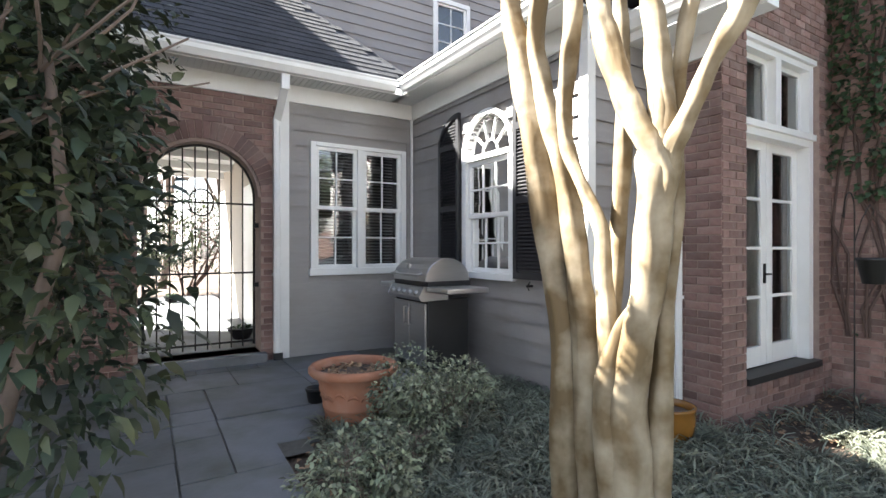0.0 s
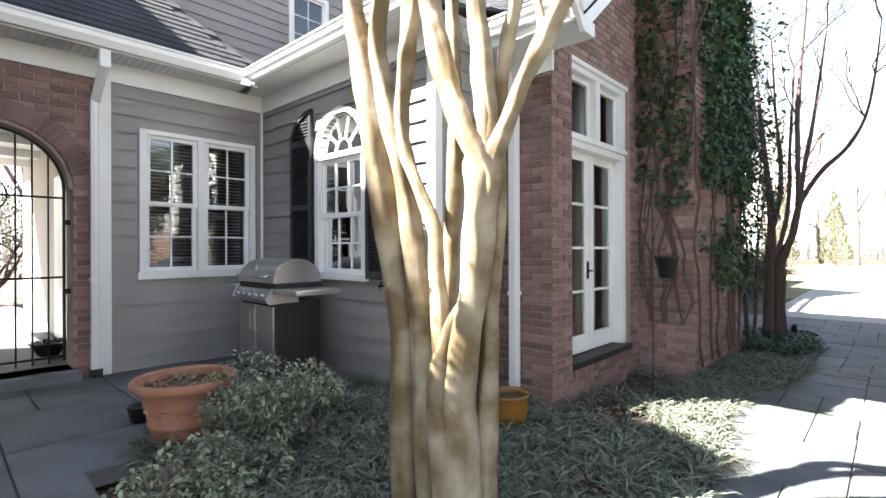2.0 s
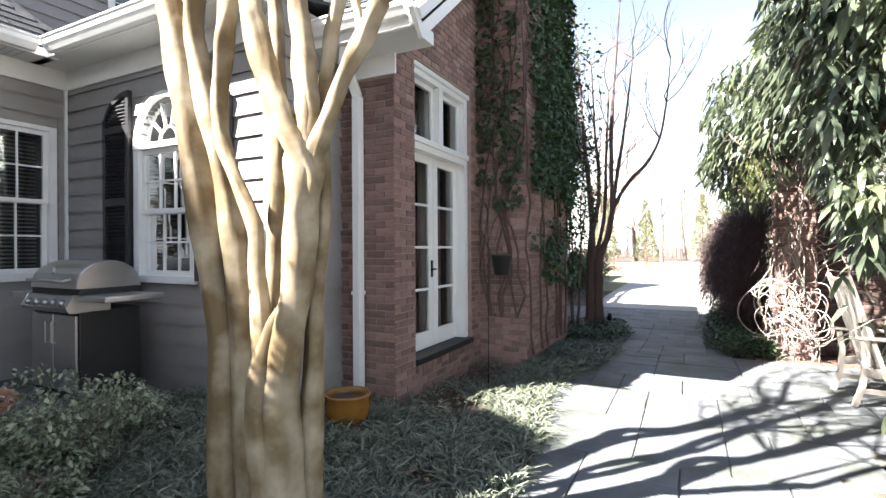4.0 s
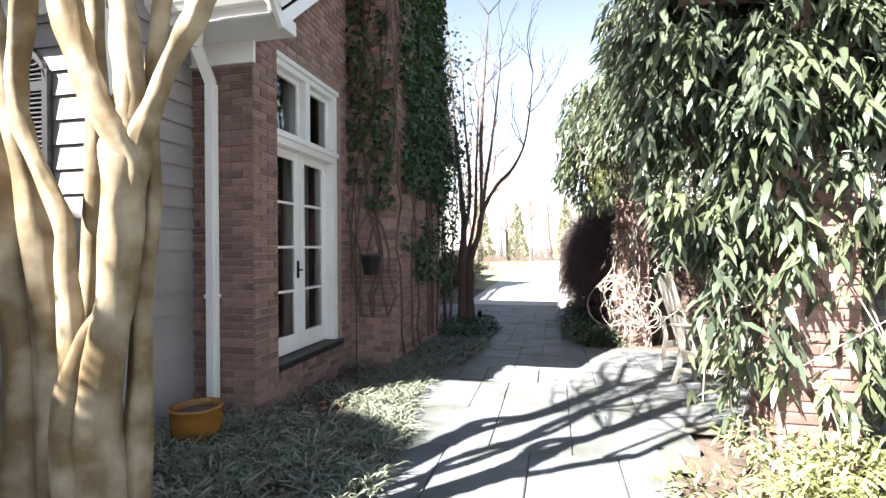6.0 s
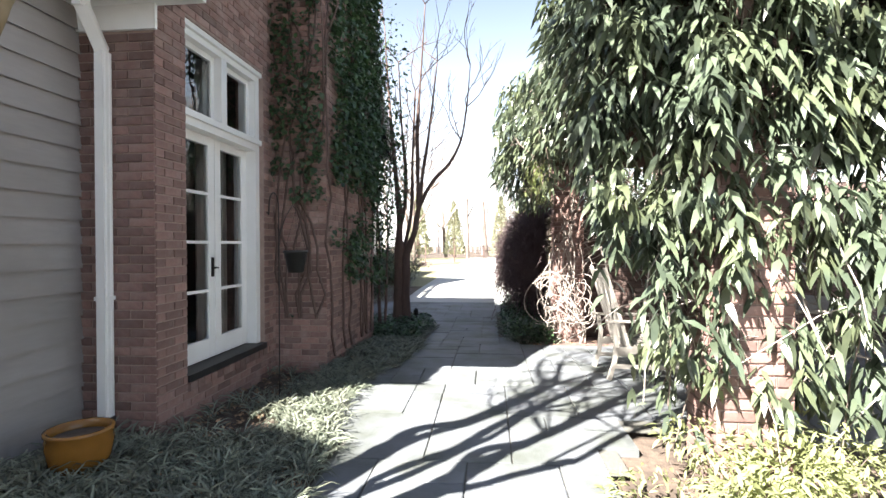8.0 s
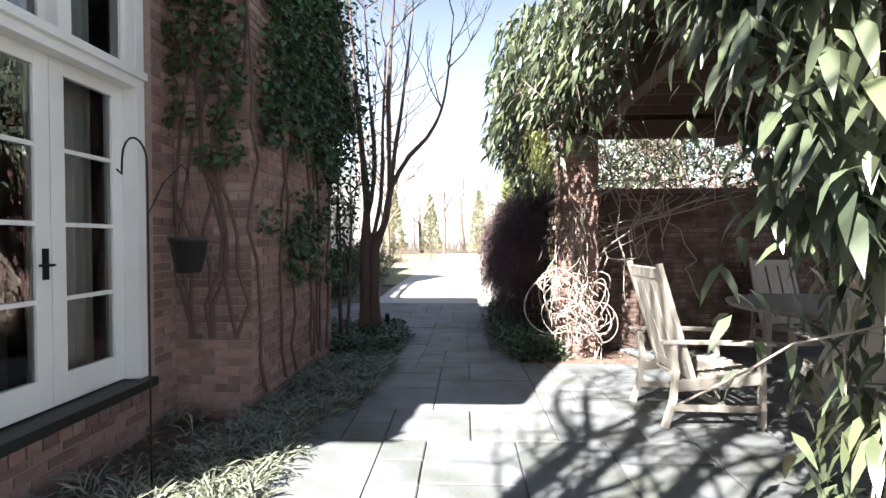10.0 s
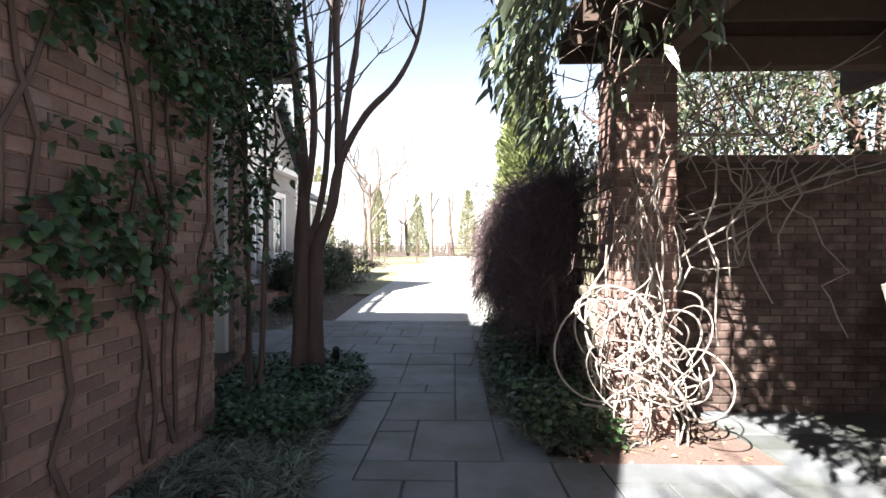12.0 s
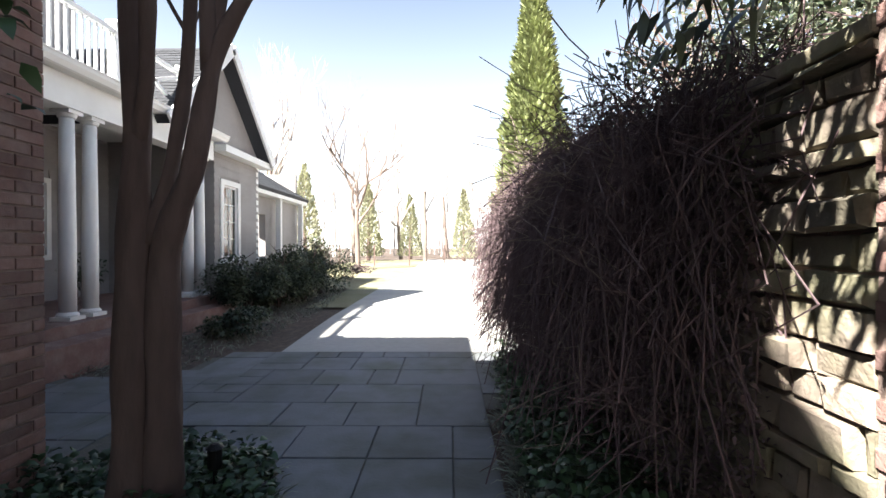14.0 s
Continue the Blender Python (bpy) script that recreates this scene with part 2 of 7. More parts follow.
# needles of the far pines, with distance haze mixed into the green
M_PINE = material("hazed_pine_needles", (0.36, 0.36, 0.24), 0.85, noise_scale=6, vary=0.3, island=0.3, translucent=0.3)
M_DRY = material("dead_leaf", (0.28, 0.18, 0.11), 0.85, noise_scale=9, vary=0.3, island=0.4)
# bark of the distant trees, lightened to put haze into its colour
M_FARWOOD = material("hazed_bark", (0.34, 0.30, 0.28), 0.9, noise_scale=3, vary=0.2)
M_CURT = material("white_curtain", (0.7, 0.69, 0.66), 0.9, noise_scale=3, vary=0.06)
M_BLIND = material("blind_slat", (0.32, 0.31, 0.3), 0.6, noise_scale=3, vary=0.06)
# near-black colour stands in for the lack of light indoors
M_ROOM = material("unlit_room_paint", (0.06, 0.055, 0.05), 0.9, noise_scale=3, vary=0.2)
M_GLASS = glass_material("window_glass", (0.75, 0.78, 0.78))
M_STUCCO = material("cream_plaster", (0.42, 0.385, 0.34), 0.9, noise_scale=9, vary=0.08)


# ---- ground ----
def strip_sheet(xs, ys, zf):
    b = Build()
    for y in ys:
        for x in xs:
            b.v.append((x, y, zf(x, y)))
    w = len(xs)
    for j in range(len(ys) - 1):
        for i in range(w - 1):
            a = j * w + i
            b.f.append((a, a + 1, a + 1 + w, a + w))
    return b


def spaced(a, b, step):
    n = max(1, round((b - a) / step))
    return [a + (b - a) * i / n for i in range(n + 1)]


gx = [-400, -120, -40, -15] + spaced(-6, 24, 0.5) + [30, 45, 80, 160, 500]
gy = [-400, -120, -40, -15] + spaced(-8, 12, 0.5) + [18, 30, 80, 160, 500]
struct("ground", strip_sheet(gx, gy, lambda x, y: ground_z(x, y) - 0.06 + 0.015 * noise.noise(Vector((x, y, 0)))), M_SOIL, True)


def patch(name, x0, x1, y0, y1, dz, mat, step=0.5, inside=None):
    b = Build()
    xs, ys = spaced(x0, x1, step), spaced(y0, y1, step)
    for i in range(len(xs) - 1):
        for j in range(len(ys) - 1):
            cx, cy = (xs[i] + xs[i + 1]) / 2, (ys[j] + ys[j + 1]) / 2
            if inside and not inside(cx, cy):
                continue
            n = len(b.v)
            for x, y in ((xs[i], ys[j]), (xs[i + 1], ys[j]), (xs[i + 1], ys[j + 1]), (xs[i], ys[j + 1])):
                b.v.append((x, y, ground_z(x, y) + dz))
            b.f.append((n, n + 1, n + 2, n + 3))
    return struct(name, b, mat)


BED_LEFT = [(0.62, 2.2), (0.75, 3.0), (1.05, 3.5), (1.35, 3.75), (1.9, 3.7), (2.4, 4.0), (3.2, 4.2), (3.2, 2.6), (4.1, 2.6), (4.1, 2.2), (6.2, 2.2), (6.2, 1.6),
            (8.5, 1.6), (8.5, 2.3), (10.6, 2.3), (11.2, 1.7), (10.95, 1.0), (10.3, 0.75), (9.6, 0.82), (8.5, 0.85), (7.9, 0.72), (7.2, 0.66), (6.6, 0.78), (6.1, 0.92),
            (5.0, 0.98), (3.7, 0.78), (3.0, 0.68), (2.0, 0.72), (1.1, 1.3)]
BED_RIGHT = [(8.05, -2.2), (8.08, -1.0), (8.5, -0.72), (9.4, -0.62), (10.5, -0.55), (12.0, -0.6), (14.2, -0.8), (14.4, -2.2)]
BED_NEAR = [(2.4, -1.35), (3.1, -1.0), (4.0, -1.15), (4.6, -1.45), (4.7, -2.3), (3.8, -6.0), (2.0, -6.0), (1.6, -3.0)]
BED_PORCH = [(13.2, 3.1), (15.0, 2.7), (18.5, 2.6), (24.0, 3.2), (24.0, 4.9), (15.4, 4.9), (13.2, 4.2)]


def inside(poly, x, y):
    hit, j = False, len(poly) - 1
    for i in range(len(poly)):
        (xa, ya), (xb, yb) = poly[i], poly[j]
        if (ya > y) != (yb > y) and x < (xb - xa) * (y - ya) / (yb - ya) + xa:
            hit = not hit
        j = i
    return hit


def is_bed(x, y):
    return inside(BED_LEFT, x, y) or inside(BED_RIGHT, x, y) or inside(BED_NEAR, x, y) or inside(BED_PORCH, x, y)


patch("joint_bed", -5, 15, -6.5, 8, -0.016, M_JOINT, 0.25, lambda x, y: not is_bed(x, y) and x < 14.6)
patch("road", 14.6, 60, -5, 2.2, -0.02, M_DRIVE, 1.0)
patch("lawn", 15, 60, 2.2, 9, -0.02, M_LAWN, 1.0, lambda x, y: not is_bed(x, y))
patch("lawn", 14.6, 60, -14, -5, -0.02, M_LAWN, 1.0)


def blades(name, mat, P, D, L, W, droop=0.5, fold=0.25, parent=None, label="", kind="", category="", lanceolate=True):
    """Leaves or blades at points P along directions D, as one mesh: base, two pairs, tip."""
    P, D = np.asarray(P, float), np.asarray(D, float)
    n = len(P)
    D = D / np.linalg.norm(D, axis=1)[:, None]
    up = np.tile(np.array([0.0, 0.0, 1.0]), (n, 1)) + np.random.normal(0, 0.35, (n, 3))
    S = np.cross(D, up)
    S /= np.linalg.norm(S, axis=1)[:, None] + 1e-9
    U = np.cross(S, D)
    L, W = np.broadcast_to(L, n)[:, None], np.broadcast_to(W, n)[:, None]
    stations = ((0.0, 0.0), (0.33, 1.0), (0.7, 0.72), (1.0, 0.0)) if lanceolate else ((0.0, 0.5), (0.4, 0.9), (0.75, 0.7), (1.0, 0.0))
    V = np.zeros((n, 6, 3))

    def spine(s):
        return P + D * L * s - np.array([0, 0, 1.0]) * L * droop * s * s

    V[:, 0] = spine(0)
    for k, (s, w) in enumerate(stations[1:3]):
        V[:, 1 + 2 * k] = spine(s) - S * W * w / 2 + U * W * fold
        V[:, 2 + 2 * k] = spine(s) + S * W * w / 2 + U * W * fold
    V[:, 5] = spine(1)
    base = np.arange(n)[:, None] * 6
    tri = np.array([0, 2, 1, 1, 2, 4, 1, 4, 3, 3, 4, 5])
    idx = (base + tri).reshape(-1)
    me = bpy.data.meshes.new(name)
    me.vertices.add(n * 6)
    me.vertices.foreach_set("co", V.reshape(-1))
    me.loops.add(len(idx))
    me.loops.foreach_set("vertex_index", idx.astype(np.int32))
    me.polygons.add(len(idx) // 3)
    me.polygons.foreach_set("loop_start", np.arange(0, len(idx), 3, dtype=np.int32))
    me.polygons.foreach_set("use_smooth", np.ones(len(idx) // 3, dtype=bool))
    me.materials.append(mat)
    me.update()
    me.validate()
    ob = new(name, me)
    if parent is not None:
        ob.parent = parent
    return tagged(ob, label, category, "", kind)


def rnd(a, b):
    return random.uniform(a, b)


def rdir(z0=-1.0, z1=1.0):
    a, z = rnd(0, 2 * math.pi), rnd(z0, z1)
    r = math.sqrt(max(0, 1 - z * z))
    return (r * math.cos(a), r * math.sin(a), z)


# ---- walls of brick and siding ----
def slab(b, place, u0, u1, z0, z1, d, holes):
    """A wall from u0 to u1 of thickness d behind its face, with rectangular holes (u0, u1, z0, z1). place(u, depth, z) -> point."""
    us = sorted({u0, u1, *[min(max(h[i], u0), u1) for h in holes for i in (0, 1)]})
    for a, c in zip(us, us[1:]):
        mid = (a + c) / 2
        gaps = sorted((max(h[2], z0), min(h[3], z1)) for h in holes if h[0] < mid < h[1])
        z = z0
        for lo, hi in gaps + [(z1, z1)]:
            if lo > z + 1e-4:
                n = len(b.v)
                for zz in (z, lo):
                    for dd in (0, d):
                        for u in (a, c):
                            b.v.append(place(u, dd, zz))
                b.f += [tuple(n + i for i in q) for q in ((0, 2, 3, 1), (4, 5, 7, 6), (0, 1, 5, 4), (2, 6, 7, 3), (0, 4, 6, 2), (1, 3, 7, 5))]
            z = max(z, hi)


def bricks(parent, place, u0, u1, z0, z1, singles=0, near=(0, 0), keep=None, L=0.203, H=0.0605, J=0.011, seed=1, proud=0.010, gaps=(), mat=None):
    mat = mat or M_BRICK
    """Running-bond bricks on a face; the ones nearest to near (u, z) are parts of their own, the rest one joined part."""
    rng = random.Random(seed)
    cells, row, z = [], 0, z0
    while z < z1 - 0.02:
        u = u0 - (0.5 * (L + J) if row % 2 else 0)
        while u < u1 - 0.03:
            a, c = max(u, u0), min(u + L, u1)
            top = min(z + H, z1)
            for e0, e1, lo, hi in gaps:
                if lo < (z + top) / 2 < hi:
                    if a < e0 < c:
                        c = e0
                    elif a < e1 < c:
                        a = e1
            if c - a > 0.03 and (keep is None or keep((a + c) / 2, (z + top) / 2)):
                cells.append((a, c, z, top, row))
            u += L + J
        z += H + J
        row += 1
    cells.sort(key=lambda q: (q[0] - near[0]) ** 2 + (q[2] - near[1]) ** 2)
    meshes = {}
    rest = Build()

    def solid(b, a, c, lo, hi, out, ref):
        n = len(b.v)
        e = 0.004
        for dd, s in ((0.0, 0.0), (out - 0.003, 0.0), (out, e)):
            for u, zz in ((a + s, lo + s), (c - s, lo + s), (c - s, hi - s), (a + s, hi - s)):
                p = Vector(place(u, -dd, zz))
                b.v.append(tuple(p - ref))
        for k in range(2):
            for i in range(4):
                b.f.append((n + 4 * k + i, n + 4 * k + (i + 1) % 4, n + 4 * k + 4 + (i + 1) % 4, n + 4 * k + 4 + i))
        b.f.append((n + 8, n + 9, n + 10, n + 11))

    for k, (a, c, lo, hi, r) in enumerate(cells):
        out = proud + rng.uniform(-0.0025, 0.0025)
        if k < singles:
            key = (round(c - a, 2), round(hi - lo, 3), rng.randrange(3))
            if key not in meshes:
                b = Build()
                solid(b, 0, c - a, 0, hi - lo, out, Vector(place(0, 0, 0)))
                meshes[key] = b.mesh("brick", mat)
            ob = new("brick", meshes[key])
            ob.parent = parent
            ob.matrix_basis = Matrix.Translation(Vector(place(a, 0, lo)))
        else:
            solid(rest, a, c, lo, hi, out, Vector((0, 0, 0)))
    if rest.f:
        part("brickwork", rest, mat, parent, kind="stuff")


def siding(parent, place, u0, u1, z0, z1, holes, expo=0.185, seed=0):
    """Lapped boards, each a part, cut at the holes."""
    z = z0
    while z < z1 - 0.02:
        top = min(z + expo, z1)
        cuts = [(u0, u1)]
        for h in holes:
            if h[2] < top - 0.005 and h[3] > z + 0.005:
                nxt = []
                for a, c in cuts:
                    if h[0] < c and h[1] > a:
                        nxt += [(a, h[0]), (h[1], c)]
                    else:
                        nxt.append((a, c))
                cuts = [q for q in nxt if q[1] - q[0] > 0.01]
        for a, c in cuts:
            b = Build()
            for u in (a, c):
                b.v += [place(u, 0, z + 0.010), place(u, -0.029, z), place(u, -0.006, top), place(u, 0, top)]
            b.f += [(0, 1, 5, 4), (1, 2, 6, 5), (2, 3, 7, 6), (0, 4, 7, 3), (0, 3, 2, 1), (4, 5, 6, 7)]
            part("board", b, M_SIDING, parent)
        z += expo


def face_y(y0):
    """A wall face that looks to -y, u along x."""
    return lambda u, d, z: (u, y0 + d, z)


def face_x(x0):
    """A wall face that looks to -x, u along y."""
    return lambda u, d, z: (x0 + d, u, z)


EAVE = 3.26
# rear wall of the courtyard, with the arch on the west and the double window
REAR = 5.95
ARCH_X, ARCH_R, ARCH_Z = 0.58, 0.61, 2.10
GATE_Z = 0.30
f = face_y(REAR)
b = Build()
holes = [(ARCH_X - ARCH_R, ARCH_X + ARCH_R, GATE_Z, ARCH_Z)]
N_ARC = 24
for i in range(N_ARC):
    a0, a1 = -1 + 2 * i / N_ARC, -1 + 2 * (i + 1) / N_ARC
    m = (a0 + a1) / 2
    holes.append((ARCH_X + a0 * ARCH_R, ARCH_X + a1 * ARCH_R, ARCH_Z, ARCH_Z + ARCH_R * math.sqrt(1 - m * m)))
slab(b, f, -4.5, 1.42, 0.0, EAVE, 0.32, holes)
wall_rear_brick = struct("wall_rear", b, M_MORTAR)
DW = (1.80, 3.05, 1.22, 2.80)
b = Build()
slab(b, f, 1.42, 3.2, 0.05, EAVE + 0.4, 0.2, [DW])
wall_rear_siding = struct("wall_rear_siding", b, M_SIDING)

# wall with the arched window, looking west
XW = 3.2
AW = (3.80, 4.66, 1.22, 2.50)
aw_c, aw_r = (AW[0] + AW[1]) / 2, (AW[1] - AW[0]) / 2
fx = face_x(XW)
b = Build()
aholes = [AW]
for i in range(20):
    a0, a1 = -1 + i / 10, -1 + (i + 1) / 10
    m = (a0 + a1) / 2
    aholes.append((aw_c + a0 * aw_r, aw_c + a1 * aw_r, AW[3], AW[3] + aw_r * math.sqrt(1 - m * m)))
slab(b, fx, 2.85, REAR, 0.0, EAVE + 0.4, 0.2, aholes)
wall_west = struct("wall_west", b, M_SIDING)
# return wall beside the pier
b = Build()
fr = face_y(2.85)
slab(b, fr, XW + 0.2, 4.1, -0.02, EAVE + 0.4, 0.2, [])
wall_return = struct("wall_return", b, M_SIDING)

# gable wall
GY, GX0, GX1, SLOPE = 2.22, 4.1, 10.6, 0.85
DOORS = [(4.48, 5.92, 0.30, 3.42), (8.78, 10.22, 0.10, 3.42)]
RIDGE_X = (GX0 + GX1) / 2
RIDGE_Z = 3.4 + (RIDGE_X - GX0) * SLOPE
b = Build()
fg = face_y(GY)
slab(b, fg, GX0, GX1, -0.35, 3.42, 0.33, DOORS)
b.poly([(GX0, GY, 3.42), (GX1, GY, 3.42), (RIDGE_X, GY, RIDGE_Z)], 0.33, 1)
wall_gable = struct("wall_gable", b, M_MORTAR)
b = Build()
b.box(GX0, GX0 + 0.33, GY + 0.33, 2.85, -0.3, 3.42)
pier_side = struct("wall_pier", b, M_MORTAR)
b = Build()
b.box(GX1 - 0.33, GX1, GY + 0.33, 9.5, -0.3, 3.42)
wall_east = struct("wall_east", b, M_MORTAR)
# unseen block added behind the gable to carry its shadow farther east
b = Build()
b.box(9.6, 11.5, 2.9, 8.4, 3.3, 4.75)
wall_upper_east = struct("wall_upper_east", b, M_SIDING)
# chimney breast
CX0, CX1, CY = 6.2, 8.5, 1.58
b = Build()
b.box(CX0, CX1, CY, GY - 0.001, -0.4, 9.3)
chimney = struct("wall_chimney", b, M_MORTAR)


# ---- roofs ----
def plank(b, p0, p1, w, h, up=(0, 0, 1)):
    p0, p1, up = Vector(p0), Vector(p1), Vector(up)
    d = (p1 - p0).normalized()
    s = d.cross(up).normalized()
    u = s.cross(d)
    n = len(b.v)
    for p in (p0, p1):
        for a, c in ((-w / 2, -h / 2), (w / 2, -h / 2), (w / 2, h / 2), (-w / 2, h / 2)):
            b.v.append(tuple(p + s * a + u * c))
    b.f += [tuple(n + i for i in q) for q in ((0, 1, 5, 4), (1, 2, 6, 5), (2, 3, 7, 6), (3, 0, 4, 7), (3, 2, 1, 0), (4, 5, 6, 7))]
    return b


def roof_slope(name, corner, along, up, outline, shingles=0, thick=0.12):
    """A slope: corner, unit vector along the eave, unit vector up the slope, outline as (a, s) pairs, with shingles on it."""
    corner, along, up = Vector(corner), Vector(along), Vector(up).normalized()
    nrm = along.cross(up).normalized()
    if nrm.z < 0:
        nrm = -nrm
    b = Build()
    n = len(outline)
    for off in (-thick, 0.0):
        for a, s in outline:
            b.v.append(tuple(corner + along * a + up * s + nrm * off))
    b.f += [tuple(range(n)), tuple(range(2 * n - 1, n - 1, -1))] + [(i, (i + 1) % n, n + (i + 1) % n, n + i) for i in range(n)]
    ob = struct(name, b, M_ROOF)
    amin, amax = min(q[0] for q in outline), max(q[0] for q in outline)
    smin, smax = min(q[1] for q in outline), max(q[1] for q in outline)
    W, E = 0.30, 0.14
    rest, count, s, r = Build(), 0, smin, 0
    shared = Build()
    for dd, lift in ((0.0, 0.012), (E * 1.1, 0.002)):
        for a in (0.005, W - 0.005):
            shared.v.append(tuple(along * a + up * dd + nrm * (lift + 0.008)))
    for a in (0.005, W - 0.005):
        shared.v.append(tuple(along * a + nrm * 0.0))
    shared.f += [(0, 1, 3, 2), (4, 5, 1, 0)]
    me = shared.mesh("shingle", M_ROOF)
    while s < smax:
        a = amin - (W / 2 if r % 2 else 0) + random.uniform(-0.03, 0.03)
        while a < amax:
            if inside(outline, a + W / 2, s + E * 0.6) and inside(outline, a + 0.03, s + E * 0.5) and inside(outline, a + W - 0.03, s + E * 0.5):
                at = corner + along * a + up * s
                if count < shingles:
                    sh = new("shingle", me)
                    sh.parent = ob
                    sh.location = at
                else:
                    k = len(rest.v)
                    rest.v += [tuple(at + Vector(v)) for v in shared.v]
                    rest.f += [tuple(k + i for i in q) for q in shared.f]
                count += 1
            a += W
        s += E
        r += 1
    if rest.f:
        part("shingle_field", rest, M_ROOF, ob, kind="stuff")
    return ob


GUT_Y, GUT_X, GUT_Z = REAR - 0.42, XW - 0.38, 3.52
# roof over the gate wing, hipped at its east end
pitch = 0.95
up = Vector((0, 1, pitch)).normalized()
sl = math.sqrt(1 + pitch * pitch)
roof_slope("roof_gate", (-4.6, GUT_Y, GUT_Z), (1, 0, 0), up, [(0, 0), (7.95, 0), (5.6, 3.0 * sl), (0, 3.0 * sl)], 300, 0.03)
# low roof over the west wall
roof_slope("roof_west", (GUT_X, 2.75, GUT_Z), (0, 1, 0), Vector((1, 0, 0.28)), [(0, 0), (2.85, 0), (2.85, 3.5), (0, 3.5)], 0, 0.03)
# gable roof
RY0 = 1.72
rx = Vector((1, 0, SLOPE)).normalized()
rl = (RIDGE_X - GX0 + 0.42) * math.sqrt(1 + SLOPE * SLOPE)
roof_slope("roof_gable_west", (GX0 - 0.42, RY0, 3.46), (0, 1, 0), rx, [(0, 0), (7.5, 0), (7.5, rl), (0, rl)])
roof_slope("roof_gable_east", (GX1 + 0.42, RY0, 3.46), (0, 1, 0), Vector((-1, 0, SLOPE)), [(0, 0), (7.5, 0), (7.5, rl), (0, rl)])

# eaves: soffit, frieze, gutter, downspouts
b = Build()
b.box(-4.5, XW - 0.03, REAR - 0.03, REAR, EAVE, EAVE + 0.22)
struct("trim_frieze_rear", b, M_WHITE)
b = Build()
b.box(-4.5, GUT_X + 0.1, GUT_Y + 0.02, REAR - 0.03, EAVE + 0.2, EAVE + 0.22)
for i in range(110):
    x = -4.4 + i * 0.066
    if x < XW - 0.5:
        b.box(x, x + 0.012, GUT_Y + 0.05, REAR - 0.05, EAVE + 0.192, EAVE + 0.2)
struct("soffit_rear", b, M_SOFFIT)
b = Build()
b.box(XW - 0.03, XW, 2.82, REAR, EAVE, EAVE + 0.22)
struct("trim_frieze_west", b, M_WHITE)
b = Build()
b.box(GUT_X + 0.02, XW - 0.03, 2.75, REAR - 0.03, EAVE + 0.2, EAVE + 0.22)
struct("soffit_west", b, M_SOFFIT)


def gutter_profile(p0, p1, out):
    """An ogee gutter from p0 to p1 whose front looks along out."""
    prof = [(0.0, 0.0), (0.06, 0.0), (0.085, 0.035), (0.105, 0.06), (0.11, 0.10), (0.125, 0.115), (0.125, 0.13), (0.11, 0.13), (0.095, 0.05), (0.01, 0.02), (0.0, 0.13), (-0.01, 0.13)]
    b = Build()
    p0, p1, out = Vector(p0), Vector(p1), Vector(out)
    n = len(prof)
    for p in (p0, p1):
        for o, z in prof:
            b.v.append(tuple(p + out * o + Vector((0, 0, z))))
    b.f += [(i, (i + 1) % n, n + (i + 1) % n, n + i) for i in range(n)]
    b.f += [tuple(range(n))[::-1], tuple(range(n, 2 * n))]
    return b


struct("gutter_rear", gutter_profile((-4.6, GUT_Y, EAVE + 0.19), (GUT_X - 0.12, GUT_Y, EAVE + 0.19), (0, -1, 0)), M_WHITE)
struct("gutter_west", gutter_profile((GUT_X, GUT_Y - 0.12, EAVE + 0.19), (GUT_X, 2.75, EAVE + 0.19), (-1, 0, 0)), M_WHITE)
b = Build()
b.box(-4.6, GUT_X + 0.1, GUT_Y, GUT_Y + 0.02, EAVE + 0.18, EAVE + 0.34)
b.box(GUT_X, GUT_X + 0.02, 2.75, GUT_Y, EAVE + 0.18, EAVE + 0.34)
struct("fascia", b, M_WHITE)

# cornice return and rake of the gable
ex, ez = GX0 - 0.42, 3.38
b = Build()
b.box(ex, GX0 + 0.02, GY - 0.42, 2.85, ez - 0.06, ez + 0.06)
b.box(ex + 0.02, GX0, GY - 0.40, 2.85, ez + 0.06, ez + 0.2)
struct("soffit_return", b, M_WHITE, bevel=0.006)
b = Build()
b.box(GX0 - 0.03, GX0, GY - 0.03, 2.85, 3.13, ez - 0.06)
struct("trim_frieze_pier", b, M_WHITE)
struct("gutter_gable", gutter_profile((ex, GY - 0.42, ez + 0.02), (ex, 2.85, ez + 0.02), (-1, 0, 0)), M_WHITE)
for side, gxx in ((1, ex), (-1, GX1 + 0.42)):
    b = Build()
    p0 = Vector((gxx, RY0 + 0.02, 3.46 - 0.12))
    p1 = Vector((RIDGE_X, RY0 + 0.02, 3.46 - 0.12 + (RIDGE_X - GX0 + 0.42) * SLOPE))
    plank(b, p0, p1, 0.04, 0.26)
    plank(b, p0 + Vector((0, -0.03, 0.07)), p1 + Vector((0, -0.03, 0.07)), 0.04, 0.09)
    struct("trim_rake", b, M_WHITE)
    b = Build()
    q0, q1 = p0 + Vector((0, 0.27, -0.02)), p1 + Vector((0, 0.27, -0.02))
    plank(b, q0, q1, 0.46, 0.02)
    struct("soffit_rake", b, M_SOFFIT)


